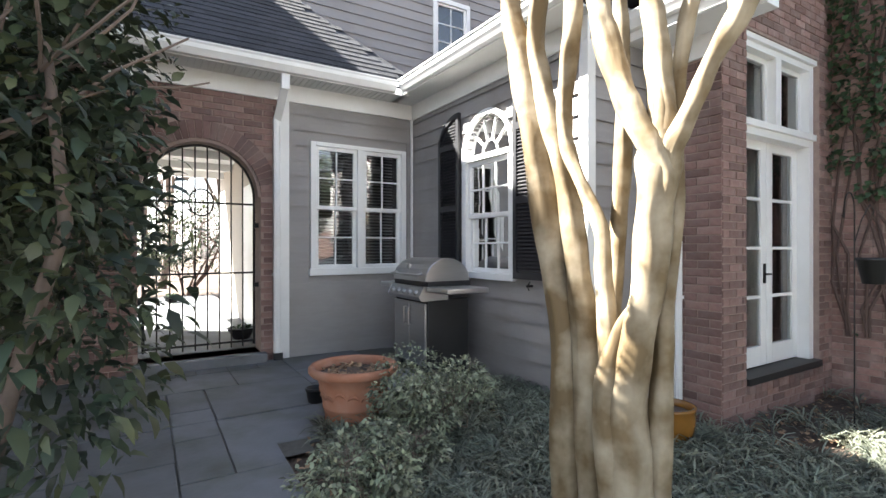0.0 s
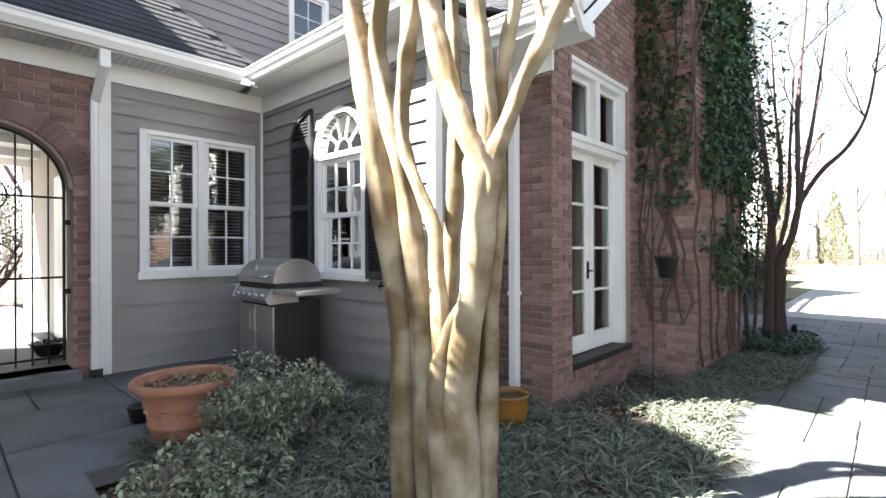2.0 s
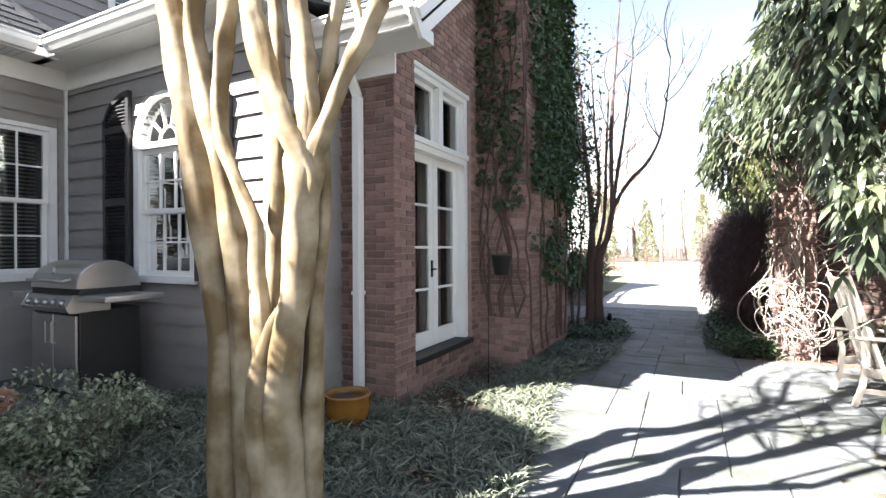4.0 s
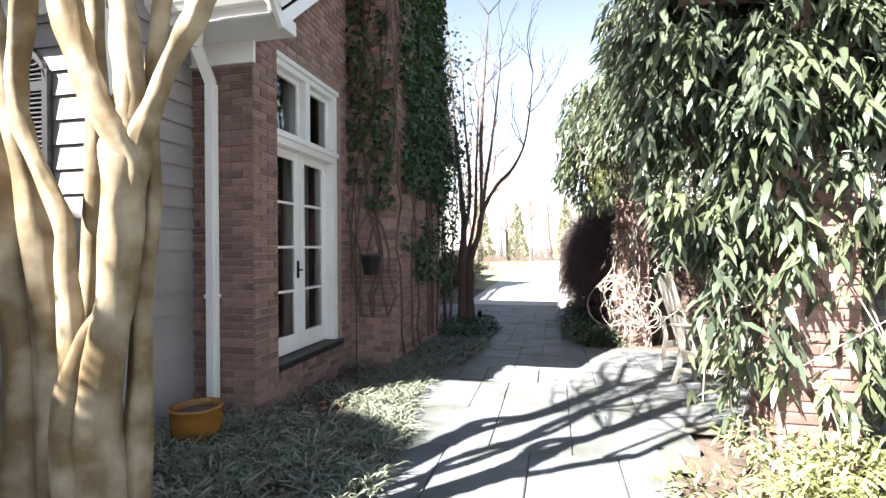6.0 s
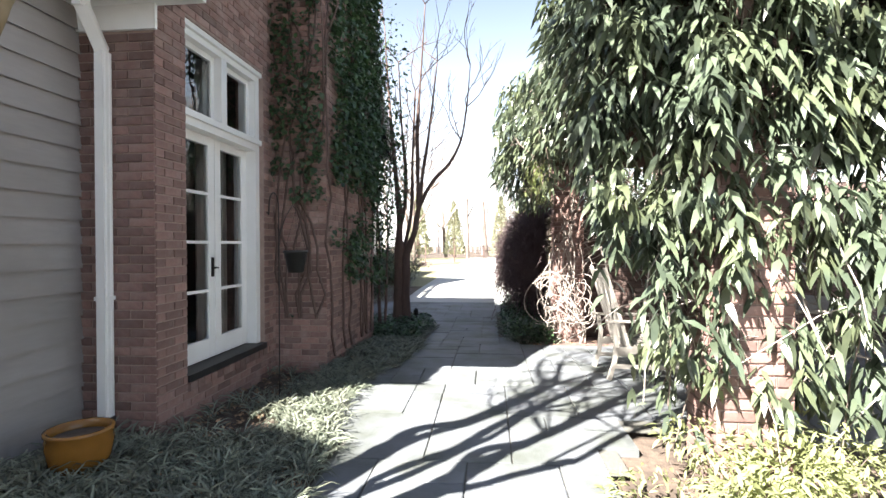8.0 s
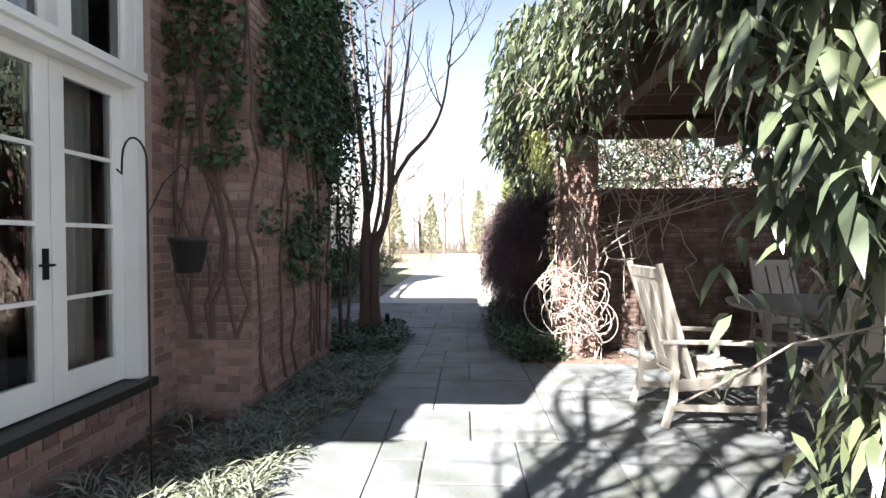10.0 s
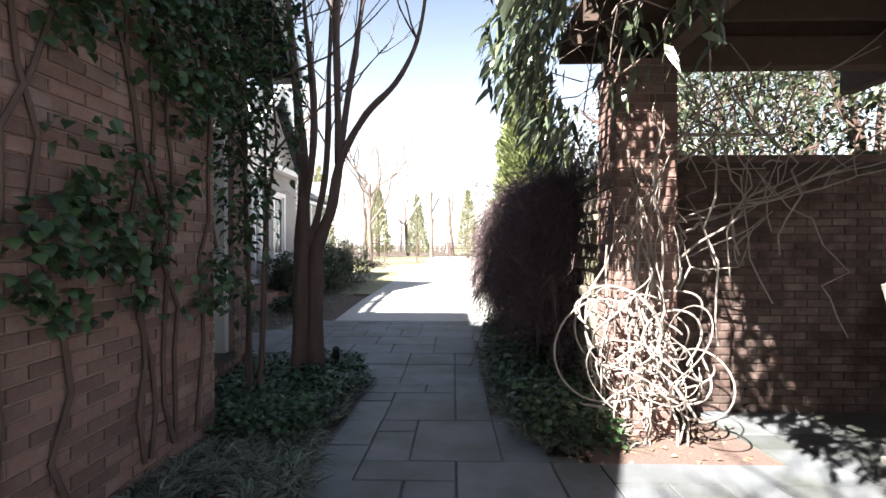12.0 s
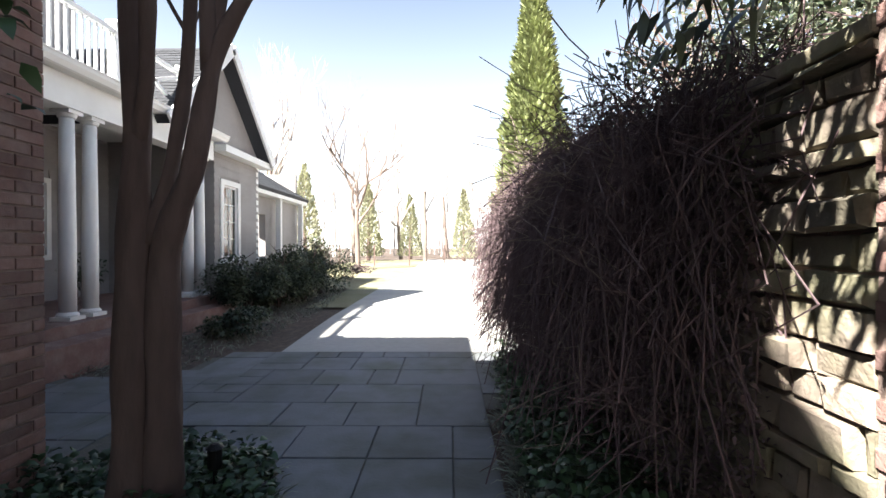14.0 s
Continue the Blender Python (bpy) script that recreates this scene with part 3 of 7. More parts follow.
def downspout(name, x, y, z0, z1, face):
    """A ribbed square pipe with an offset at its top."""
    ob = thing(name, (0, 0, 0), "white ribbed metal downspout fixed to the wall", "downspout")
    b = Build()
    ribs = [-0.045, -0.028, -0.022, -0.016, 0.016, 0.022, 0.028, 0.045]
    outline = [(x + u, y - (0.041 if abs(u) == 0.022 else 0.035)) for u in ribs] + [(x + 0.045, y + 0.035), (x - 0.045, y + 0.035)]
    b.poly([(px, py, z0) for px, py in outline], z1 - z0)
    part("pipe", b, M_WHITE, ob)
    top = Vector((x, y, z1))
    e = top + Vector(face)
    b = Build()
    plank(b, top, e, 0.09, 0.07, (0.3, 0.3, 1))
    part("elbow", b, M_WHITE, ob, bevel=0.006)
    b = Build()
    b.box(e.x - 0.045, e.x + 0.045, e.y - 0.035, e.y + 0.035, e.z - 0.03, e.z + 0.14)
    part("outlet", b, M_WHITE, ob, bevel=0.004)
    b = Build()
    b.box(x - 0.055, x + 0.055, y - 0.045, y + 0.045, z0 + 0.9, z0 + 0.93)
    part("strap", b, M_WHITE, ob)
    s = Build()
    s.box(x - 0.05, x + 0.05, y - 0.04, y + 0.04, z0 - 0.1, z0)
    part("shoe", s, M_BLACK, ob, "black drain adapter")
    return ob


downspout("downspout", 1.37, REAR - 0.05, 0.28, 3.02, (0, -0.36, 0.28))
downspout("downspout", 4.035, 2.59, 0.15, 2.95, (-0.25, -0.05, 0.25))
b = Build()
b.box(1.42, 1.51, REAR - 0.03, REAR, 0.15, EAVE)
b.box(XW - 0.05, XW - 0.022, REAR - 0.05, REAR - 0.022, 0.15, EAVE)
b.box(XW - 0.026, XW + 0.07, 2.824, 2.85, 0.0, EAVE)
b.box(XW - 0.026, XW - 0.001, 2.85, 2.92, 0.0, EAVE)
struct("trim_corner", b, M_WHITE)

# tall gable of the main house, north-west of the courtyard
MY = 9.0
b = Build()
b.poly([(-14.6, MY, 3.35), (1.1, MY, 3.35), (1.1, MY, 5.97), (-5.75, MY, 11.5), (-14.6, MY, 8.5)], 0.2, 1)
b.box(-14.6, -0.95, MY, MY + 0.2, -0.1, 3.35)
b.box(0.9, 1.1, MY + 0.2, MY + 6, 3.35, 5.8)
wall_main = struct("wall_main", b, M_SIDING)
b = Build()
plank(b, (1.35, MY - 0.1, 5.8), (-5.75, MY - 0.1, 11.55), 0.5, 0.2)
plank(b, (-5.75, MY - 0.1, 11.55), (-14.9, MY - 0.1, 8.45), 0.5, 0.2)
struct("trim_main_rake", b, M_WHITE)

# upper storey behind
b = Build()
fu = face_y(8.5)
UW = (5.09, 5.87, 5.3, 6.55)
slab(b, fu, 1.15, 9.0, 3.2, 8.6, 0.2, [UW])
wall_upper = struct("wall_upper", b, M_SIDING)


# ---- windows and doors ----
def sash(parent, place, u0, u1, z0, z1, cols, rows, d=0.03, rail=0.045, name="sash", mat=None, bar=0.018):
    """A glazed frame with its bars; each pane a part."""
    mat = mat or M_WHITE
    b = Build()
    n = lambda a, c, lo, hi, t0, t1: slab(b, place, a, c, lo, hi, t1 - t0, []) if t0 == 0 else slab(b, lambda u, q, z: place(u, q + t0, z), a, c, lo, hi, t1 - t0, [])
    n(u0, u0 + rail, z0, z1, d, d + 0.04)
    n(u1 - rail, u1, z0, z1, d, d + 0.04)
    n(u0 + rail, u1 - rail, z0, z0 + rail, d, d + 0.04)
    n(u0 + rail, u1 - rail, z1 - rail, z1, d, d + 0.04)
    part(name, b, mat, parent)
    iu0, iu1, iz0, iz1 = u0 + rail, u1 - rail, z0 + rail, z1 - rail
    b = Build()
    for i in range(1, cols):
        u = iu0 + (iu1 - iu0) * i / cols
        n(u - bar / 2, u + bar / 2, iz0, iz1, d + 0.008, d + 0.03)
    for j in range(1, rows):
        z = iz0 + (iz1 - iz0) * j / rows
        n(iu0, iu1, z - bar / 2, z + bar / 2, d + 0.006, d + 0.028)
    if b.f:
        part("glazing_bars", b, mat, parent)
    for i in range(cols):
        for j in range(rows):
            a0, a1 = iu0 + (iu1 - iu0) * i / cols, iu0 + (iu1 - iu0) * (i + 1) / cols
            c0, c1 = iz0 + (iz1 - iz0) * j / rows, iz0 + (iz1 - iz0) * (j + 1) / rows
            p = Build()
            t = [random.uniform(-0.0012, 0.0012) for _ in range(4)]
            p.v = [place(a0, d + 0.02 + t[0], c0), place(a1, d + 0.02 + t[1], c0), place(a1, d + 0.02 + t[2], c1), place(a0, d + 0.02 + t[3], c1)]
            p.f = [(0, 1, 2, 3)]
            g = part("pane", p, M_GLASS, parent)
            g.visible_shadow = False


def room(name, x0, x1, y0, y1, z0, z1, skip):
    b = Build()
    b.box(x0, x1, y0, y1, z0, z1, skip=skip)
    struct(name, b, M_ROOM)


def blinds(place, u0, u1, z0, z1, d=0.16):
    b = Build()
    z = z0
    while z < z1:
        n = len(b.v)
        b.v += [place(u0, d, z), place(u1, d, z), place(u1, d + 0.028, z + 0.02), place(u0, d + 0.028, z + 0.02)]
        b.f.append((n, n + 1, n + 2, n + 3))
        z += 0.042
    return part("blind", b, M_BLIND, None)


def curtain(name, place, u0, u1, z0, z1, d, label):
    b = Build()
    k = 40
    for z in (z0, z1):
        for i in range(k + 1):
            u = u0 + (u1 - u0) * i / k
            b.v.append(place(u, d + 0.025 * math.sin(i * 1.15) + 0.01 * math.sin(i * 2.7), z))
    b.f = [(i, i + 1, k + 2 + i, k + 1 + i) for i in range(k)]
    return tagged(part(name, b, M_CURT, None, "", True), label, "curtain")


# double window on the rear wall
w = thing("window_1", (0, 0, 0), "white painted double casement window with glazing bars", "window", kind="structure")
u0, u1, z0, z1 = DW
b = Build()
for q in ((u0 - 0.03, u0 + 0.04, z0 - 0.02, z1 + 0.02), (u1 - 0.04, u1 + 0.03, z0 - 0.02, z1 + 0.02), (u0 + 0.04, u1 - 0.04, z1 - 0.03, z1 + 0.02), ((u0 + u1) / 2 - 0.045, (u0 + u1) / 2 + 0.045, z0 + 0.03, z1 - 0.03)):
    slab(b, lambda u, d, z: (u, REAR - 0.035 + d, z), *q, 0.10, [])
part("window_frame", b, M_WHITE, w, bevel=0.004)
b = Build()
slab(b, lambda u, d, z: (u, REAR - 0.055 + d, z), u0 - 0.05, u1 + 0.05, z0 - 0.05, z0 + 0.035, 0.12, [])
part("window_sill", b, M_WHITE, w, bevel=0.004)
mid = (u0 + u1) / 2
zm = z0 + 0.03 + (z1 - z0 - 0.06) * 0.5
for a, c in ((u0 + 0.04, mid - 0.045), (mid + 0.045, u1 - 0.04)):
    sash(w, f, a, c, zm - 0.02, z1 - 0.03, 2, 2, 0.0)
    sash(w, f, a, c, z0 + 0.035, zm + 0.02, 2, 2, 0.035, name="lower_sash")
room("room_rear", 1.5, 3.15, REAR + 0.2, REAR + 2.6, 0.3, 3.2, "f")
tagged(blinds(f, u0 + 0.05, u1 - 0.05, z0 + 0.05, z1 - 0.05, 0.22), "pale slatted blind half open behind the window", "blind")

# arched window on the west wall, with shutters
w = thing("window_2", (0, 0, 0), "white painted arched sash window with fan-shaped bars", "window", kind="structure")
a0, a1, z0, z1 = AW
fw = lambda u, d, z: (XW - 0.035 + d, u, z)
b = Build()
slab(b, fw, a0 - 0.03, a0 + 0.05, z0, z1, 0.10, [])
slab(b, fw, a1 - 0.05, a1 + 0.03, z0, z1, 0.10, [])
slab(b, lambda u, d, z: (XW - 0.045 + d, u, z), a0 - 0.028, a1 + 0.028, z1 - 0.025, z1 + 0.03, 0.11, [])
n = len(b.v)
K = 24
for rr in (aw_r + 0.03, aw_r - 0.025):
    for dx in (-0.04, 0.06):
        for i in range(K + 1):
            t = math.pi * i / K
            b.v.append((XW + dx, aw_c + rr * math.cos(t), z1 + 0.02 + (rr + 0.03) * math.sin(t)))
for i in range(K):
    o, oi, q, qi = n + i, n + K + 1 + i, n + 2 * (K + 1) + i, n + 3 * (K + 1) + i
    b.f += [(o, o + 1, q + 1, q), (o, oi, oi + 1, o + 1), (q, q + 1, qi + 1, qi), (oi, qi, qi + 1, oi + 1)]
part("window_frame", b, M_WHITE, w)
b = Build()
slab(b, lambda u, d, z: (XW - 0.07 + d, u, z), a0 - 0.06, a1 + 0.06, z0 - 0.05, z0 + 0.02, 0.14, [])
part("window_sill", b, M_WHITE, w, bevel=0.004)
zm = (z0 + z1) / 2
sash(w, fx, a0 + 0.05, a1 - 0.05, zm - 0.02, z1 - 0.03, 3, 2, 0.0)
sash(w, fx, a0 + 0.05, a1 - 0.05, z0 + 0.02, zm + 0.02, 3, 2, 0.035, name="lower_sash")
b = Build()
cz = z1 + 0.05
for t in (36, 72, 108, 144):
    t = math.radians(t)
    plank(b, (XW + 0.02, aw_c + 0.13 * math.cos(t), cz + 0.13 * math.sin(t)), (XW + 0.02, aw_c + (aw_r - 0.05) * math.cos(t), cz + (aw_r - 0.01) * math.sin(t)), 0.014, 0.014, (1, 0, 0))
b.tube([(XW + 0.02, aw_c + 0.13 * math.cos(math.pi * i / 10), cz + 0.13 * math.sin(math.pi * i / 10)) for i in range(11)], 0.008, 6)
part("fan_bars", b, M_WHITE, w)
b = Build()
b.v = [(XW + 0.03, aw_c, cz)] + [(XW + 0.03, aw_c + (aw_r - 0.04) * math.cos(math.pi * i / 16), cz + (aw_r - 0.01) * math.sin(math.pi * i / 16)) for i in range(17)]
b.f = [(0, i + 1, i + 2) for i in range(16)]
part("pane", b, M_GLASS, w).visible_shadow = False
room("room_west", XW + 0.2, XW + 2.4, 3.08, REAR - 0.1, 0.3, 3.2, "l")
tagged(blinds(fx, a0 + 0.05, a1 - 0.05, z0 + 0.05, z1 - 0.02, 0.26), "pale slatted blind half open behind the window", "blind")
curtain("curtain", fx, a0 - 0.1, a0 + 0.28, z0, z1 + 0.3, 0.2, "white gathered curtain beside the blind")


def shutter(y0, y1, z0, z1, arch_side):
    """A louvred shutter whose top follows the arch; arch_side +1: the high edge is at y1."""
    s = thing("shutter", (0, 0, 0), "black painted louvred shutter with a curved top beside the arched window", "shutter", "shutters of the arched window")
    w = y1 - y0

    def top(y):
        t = (y - y0) / w if arch_side > 0 else (y1 - y) / w
        return z1 + 0.36 * math.sqrt(max(0.0, 1 - (1 - t) ** 2))

    b = Build()
    N = 10
    X0, X1 = XW - 0.07, XW - 0.025
    b.box(X0, X1, y0, y0 + 0.05, z0, z1)
    b.box(X0, X1, y1 - 0.05, y1, z0, z1)
    for z in (z0, (z0 + z1) / 2 - 0.02, z1 - 0.05):
        b.box(X0, X1, y0 + 0.05, y1 - 0.05, z, z + 0.07)
    outer = [(X0, y0 + w * i / N, top(y0 + w * i / N)) for i in range(N + 1)]
    inner = [(X0, y0 + 0.05 + (w - 0.1) * i / N, max(z1, top(y0 + 0.05 + (w - 0.1) * i / N) - 0.055)) for i in range(N + 1)]
    for i in range(N):
        b.poly([outer[i], outer[i + 1], inner[i + 1], inner[i]], X1 - X0, 0)
    b.box(X0, X1, y0, y0 + 0.05, z1, max(z1 + 0.01, top(y0 + 0.025) - 0.01))
    b.box(X0, X1, y1 - 0.05, y1, z1, max(z1 + 0.01, top(y1 - 0.025) - 0.01))
    part("shutter_frame", b, M_BLACK, s)
    b = Build()
    z = z0 + 0.08
    while z < z1 + 0.34:
        ya, yb = y0 + 0.05, y1 - 0.05
        while z > z1 and ya < yb and top(ya) - 0.06 < z + 0.03:
            ya += 0.01
        while z > z1 and yb > ya and top(yb) - 0.06 < z + 0.03:
            yb -= 0.01
        if yb - ya > 0.04:
            n = len(b.v)
            for y in (ya, yb):
                b.v += [(X0 + 0.004, y, z), (X0 + 0.010, y, z - 0.003), (X1 - 0.004, y, z + 0.028), (X1 - 0.010, y, z + 0.033)]
            b.f += [(n, n + 1, n + 5, n + 4), (n + 1, n + 2, n + 6, n + 5), (n + 2, n + 3, n + 7, n + 6), (n, n + 4, n + 7, n + 3)]
        z += 0.036
    part("louvres", b, M_BLACK, s)
    b = Build()
    b.box(XW - 0.09, XW - 0.02, (y0 + y1) / 2 - 0.01, (y0 + y1) / 2 + 0.01, z0 - 0.07, z0 - 0.05)
    b.tube([(XW - 0.05, (y0 + y1) / 2, z0 - 0.02), (XW - 0.09, (y0 + y1) / 2 - 0.01, z0 - 0.06), (XW - 0.09, (y0 + y1) / 2 - 0.03, z0 - 0.10)], 0.006, 6)
    part("catch", b, M_IRON, s)


shutter(4.72, 5.16, 1.20, 2.72, -1)
shutter(3.28, 3.74, 1.20, 2.72, 1)

# upper window
w = thing("window_3", (0, 0, 0), "small white four-pane window in grey boards", "window", kind="structure")
b = Build()
u0, u1, z0, z1 = UW
for q in ((u0 - 0.06, u0 + 0.03, z0 - 0.06, z1 + 0.06), (u1 - 0.03, u1 + 0.06, z0 - 0.06, z1 + 0.06), (u0 + 0.03, u1 - 0.03, z1 - 0.03, z1 + 0.06), (u0 + 0.03, u1 - 0.03, z0 - 0.06, z0 + 0.03)):
    slab(b, lambda u, d, z: (u, 8.5 - 0.04 + d, z), *q, 0.1, [])
part("window_frame", b, M_WHITE, w)
sash(w, fu, u0 + 0.03, u1 - 0.03, z0 + 0.03, z1 - 0.03, 2, 3, 0.0)
room("room_upper", 4.6, 6.4, 8.7, 10.5, 4.8, 7.2, "f")


# french doors with a transom
def french_door(name, x0, x1, zs, mirror):
    """Two glazed leaves under a two-light transom in a white frame."""
    d = thing(name, (0, 0, 0), "white painted french doors with a transom window in a brick wall", "door", kind="structure")
    FY = GY + 0.05
    fp = lambda u, q, z: (u, FY + q, z)
    b = Build()
    zt = 3.40
    slab(b, fp, x0, x0 + 0.07, zs + 0.06, zt, 0.2, [])
    slab(b, fp, x1 - 0.09, x1, zs + 0.06, zt, 0.2, [])
    slab(b, fp, x0 + 0.07, x1 - 0.09, zt - 0.09, zt, 0.2, [])
    slab(b, lambda u, q, z: (u, FY - 0.035 + q, z), x0, x1, zt - 0.03, zt + 0.03, 0.08, [])
    slab(b, fp, x0 + 0.07, x1 - 0.09, 2.53, 2.66, 0.2, [])
    slab(b, lambda u, q, z: (u, FY - 0.03 + q, z), x0 + 0.0, x1 - 0.0, 2.60, 2.66, 0.04, [])
    mx = (x0 + 0.07 + x1 - 0.09) / 2
    slab(b, fp, mx - 0.05, mx + 0.05, 2.66, zt - 0.09, 0.14, [])
    part("door_frame", b, M_WHITE, d, bevel=0.004)
    b = Build()
    slab(b, lambda u, q, z: (u, GY - 0.03 + q, z), x0, x1, zs, zs + 0.06, 0.25, [])
    part("threshold", b, M_DKSTEEL, d, "dark metal threshold")
    for a, c in ((x0 + 0.07, mx - 0.05), (mx + 0.05, x1 - 0.09)):
        sash(d, lambda u, q, z: (u, FY + 0.08 + q, z), a, c, 2.66, zt - 0.09, 1, 1, 0.0, 0.05, "transom_sash")
    for k, (a, c) in enumerate(((x0 + 0.07, mx), (mx, x1 - 0.09))):
        b = Build()
        lp = lambda u, q, z: (u, FY + 0.11 + q, z)
        zb, zl = zs + 0.07, 2.53
        slab(b, lp, a + 0.003, a + 0.11, zb, zl, 0.045, [])
        slab(b, lp, c - 0.11, c - 0.003, zb, zl, 0.045, [])
        slab(b, lp, a + 0.11, c - 0.11, zb, zb + 0.19, 0.045, [])
        slab(b, lp, a + 0.11, c - 0.11, zl - 0.09, zl, 0.045, [])
        leaf = part("door_leaf", b, M_WHITE, d, bevel=0.003)
        g0, g1 = zb + 0.19, zl - 0.09
        bars = Build()
        for j in range(1, 4):
            z = g0 + (g1 - g0) * j / 4
            slab(bars, lambda u, q, z: (u, FY + 0.115 + q, z), a + 0.11, c - 0.11, z - 0.014, z + 0.014, 0.035, [])
        part("glazing_bars", bars, M_WHITE, leaf)
        for j in range(4):
            p = Build()
            y = FY + 0.13
            t = [random.uniform(-0.001, 0.001) for _ in range(4)]
            za, zc = g0 + (g1 - g0) * j / 4, g0 + (g1 - g0) * (j + 1) / 4
            p.v = [(a + 0.11, y + t[0], za), (c - 0.11, y + t[1], za), (c - 0.11, y + t[2], zc), (a + 0.11, y + t[3], zc)]
            p.f = [(0, 1, 2, 3)]
            part("pane", p, M_GLASS, leaf).visible_shadow = False
    h = Build()
    h.tube([(mx - 0.05, FY + 0.11, zs + 0.95), (mx - 0.05, FY + 0.05, zs + 0.95), (mx - 0.15, FY + 0.05, zs + 0.95)], 0.009, 8)
    h.box(mx - 0.07, mx - 0.03, FY + 0.1, FY + 0.11, zs + 0.86, zs + 1.05)
    part("door_handle", h, M_IRON, d, "dark metal door handle")
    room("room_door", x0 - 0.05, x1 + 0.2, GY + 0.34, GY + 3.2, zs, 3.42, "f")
    curtain("curtain", lambda u, q, z: (u, GY + q, z), mx + 0.08, x1 - 0.1, zs + 0.1, 3.38, 0.40, "white gathered curtain drawn behind the glazed door")


french_door("door_1", 4.48, 5.92, 0.30, False)
french_door("door_2", 8.78, 10.22, 0.10, True)

# boards on the siding walls
siding(wall_rear_siding, lambda u, d, z: (u, REAR + d, z), 1.51, XW - 0.05, 0.16, EAVE, [(DW[0] - 0.05, DW[1] + 0.05, DW[2] - 0.05, DW[3] + 0.02)], 0.185)
awh = [(AW[0] - 0.06, AW[1] + 0.06, AW[2] - 0.05, AW[3])]
for i in range(14):
    a0, a1 = -1 + i / 7, -1 + (i + 1) / 7
    m = (a0 + a1) / 2
    awh.append((aw_c + a0 * (aw_r + 0.03), aw_c + a1 * (aw_r + 0.03), AW[3], AW[3] + 0.02 + (aw_r + 0.02) * math.sqrt(1 - m * m)))
siding(wall_west, lambda u, d, z: (XW + d, u, z), 2.92, REAR - 0.05, 0.05, EAVE, awh, 0.185)
siding(wall_return, lambda u, d, z: (u, 2.85 + d, z), XW + 0.07, GX0, 0.0, 3.45, [], 0.185)
siding(wall_upper, lambda u, d, z: (u, 8.5 + d, z), 1.15, 9.0, 3.6, 8.6, [(UW[0] - 0.06, UW[1] + 0.06, UW[2] - 0.06, UW[3] + 0.06)], 0.185)

# iron gate in the arch
gate = thing("iron_gate", (0, 0, 0), "black wrought iron gate closed in the brick arch", "gate")
b = Build()
gy = REAR + 0.14
zb = GATE_Z + 0.08
r = ARCH_R - 0.05
arc = [(ARCH_X + r * math.cos(math.pi * i / 20), gy, ARCH_Z + r * math.sin(math.pi * i / 20)) for i in range(21)]
b.tube([(ARCH_X + r, gy, zb)] + arc + [(ARCH_X - r, gy, zb)], 0.014, 6)
part("gate_frame", b, M_IRON, gate)
b = Build()
for i in range(1, 9):
    x = ARCH_X - r + 2 * r * i / 9
    b = Build()
    b.tube([(x, gy, zb - 0.02), (x, gy, ARCH_Z + math.sqrt(max(0, r * r - (x - ARCH_X) ** 2)))], 0.008, 6)
    part("bar", b, M_IRON, gate)
for z in (zb + 0.04, 1.22, 2.02):
    b = Build()
    b.box(ARCH_X - r, ARCH_X + r, gy - 0.007, gy + 0.007, z - 0.011, z + 0.011)
    part("rail", b, M_IRON, gate)
b = Build()
b.tube([(ARCH_X + 0.125 * math.cos(math.pi * i / 12), gy - 0.012, 2.02 + 0.15 * math.sin(math.pi * i / 12)) for i in range(25)], 0.008, 6)
part("ring", b, M_IRON, gate)
for z in (1.05, 1.75):
    b = Build()
    b.box(ARCH_X + r, ARCH_X + ARCH_R + 0.02, gy - 0.015, gy + 0.015, z, z + 0.05)
    part("hinge", b, M_IRON, gate)
b = Build()
b.box(ARCH_X - ARCH_R - 0.05, ARCH_X + ARCH_R + 0.05, REAR - 0.12, REAR + 0.45, 0.1, GATE_Z)
struct("doorstep", b, M_FLAG, bevel=0.01)
# passage behind the gate
b = Build()
b.box(-0.9, 1.6, REAR + 0.32, 14.0, 0.1, GATE_Z - 0.01)
struct("passage_floor", b, M_FLAG)
b = Build()
b.box(1.45, 1.6, REAR + 0.33, 11.5, GATE_Z, 3.05)
struct("passage_wall", b, M_STUCCO)
b = Build()
b.box(-1.05, 1.6, REAR + 0.33, 11.0, 3.05, 3.15)
struct("passage_ceiling", b, M_SOFFIT)
# unseen west side, added to keep the sun off the plaster wall
b = Build()
b.box(-1.05, -0.9, REAR + 0.33, 9.4, GATE_Z - 0.3, 3.05)
struct("passage_shade_wall", b, M_STUCCO)
for y in (7.4, 8.6, 9.8, 10.9):
    b = Build()
    b.box(-0.9, 1.45, y - 0.05, y + 0.05, 2.93, 3.05)
    struct("passage_beam", b, M_WHITE)
b = Build()
b.box(1.43, 1.45, 7.6, 8.5, GATE_Z, 2.5)
struct("passage_door", b, M_WHITE, bevel=0.004)
for px_, py_ in ((1.15, 7.0), (-0.1, 12.3), (0.6, 12.6)):
    pot = thing("bowl_planter", (px_, py_, GATE_Z - 0.01), "dark shallow bowl planter with a small plant behind the gate", "planter", "planters behind the gate")
    b = Build()
    b.turned([(0.08, 0.0), (0.10, 0.01), (0.17, 0.13), (0.19, 0.15), (0.17, 0.145), (0.10, 0.12)], sides=18)
    part("bowl", b, M_DKSTEEL, pot, smooth=True)
    blades("foliage", M_IVY, [(rnd(-.1, .1), rnd(-.1, .1), 0.14) for _ in range(60)], [rdir(0.1, 1) for _ in range(60)], 0.12, 0.02, 0.4, parent=pot)


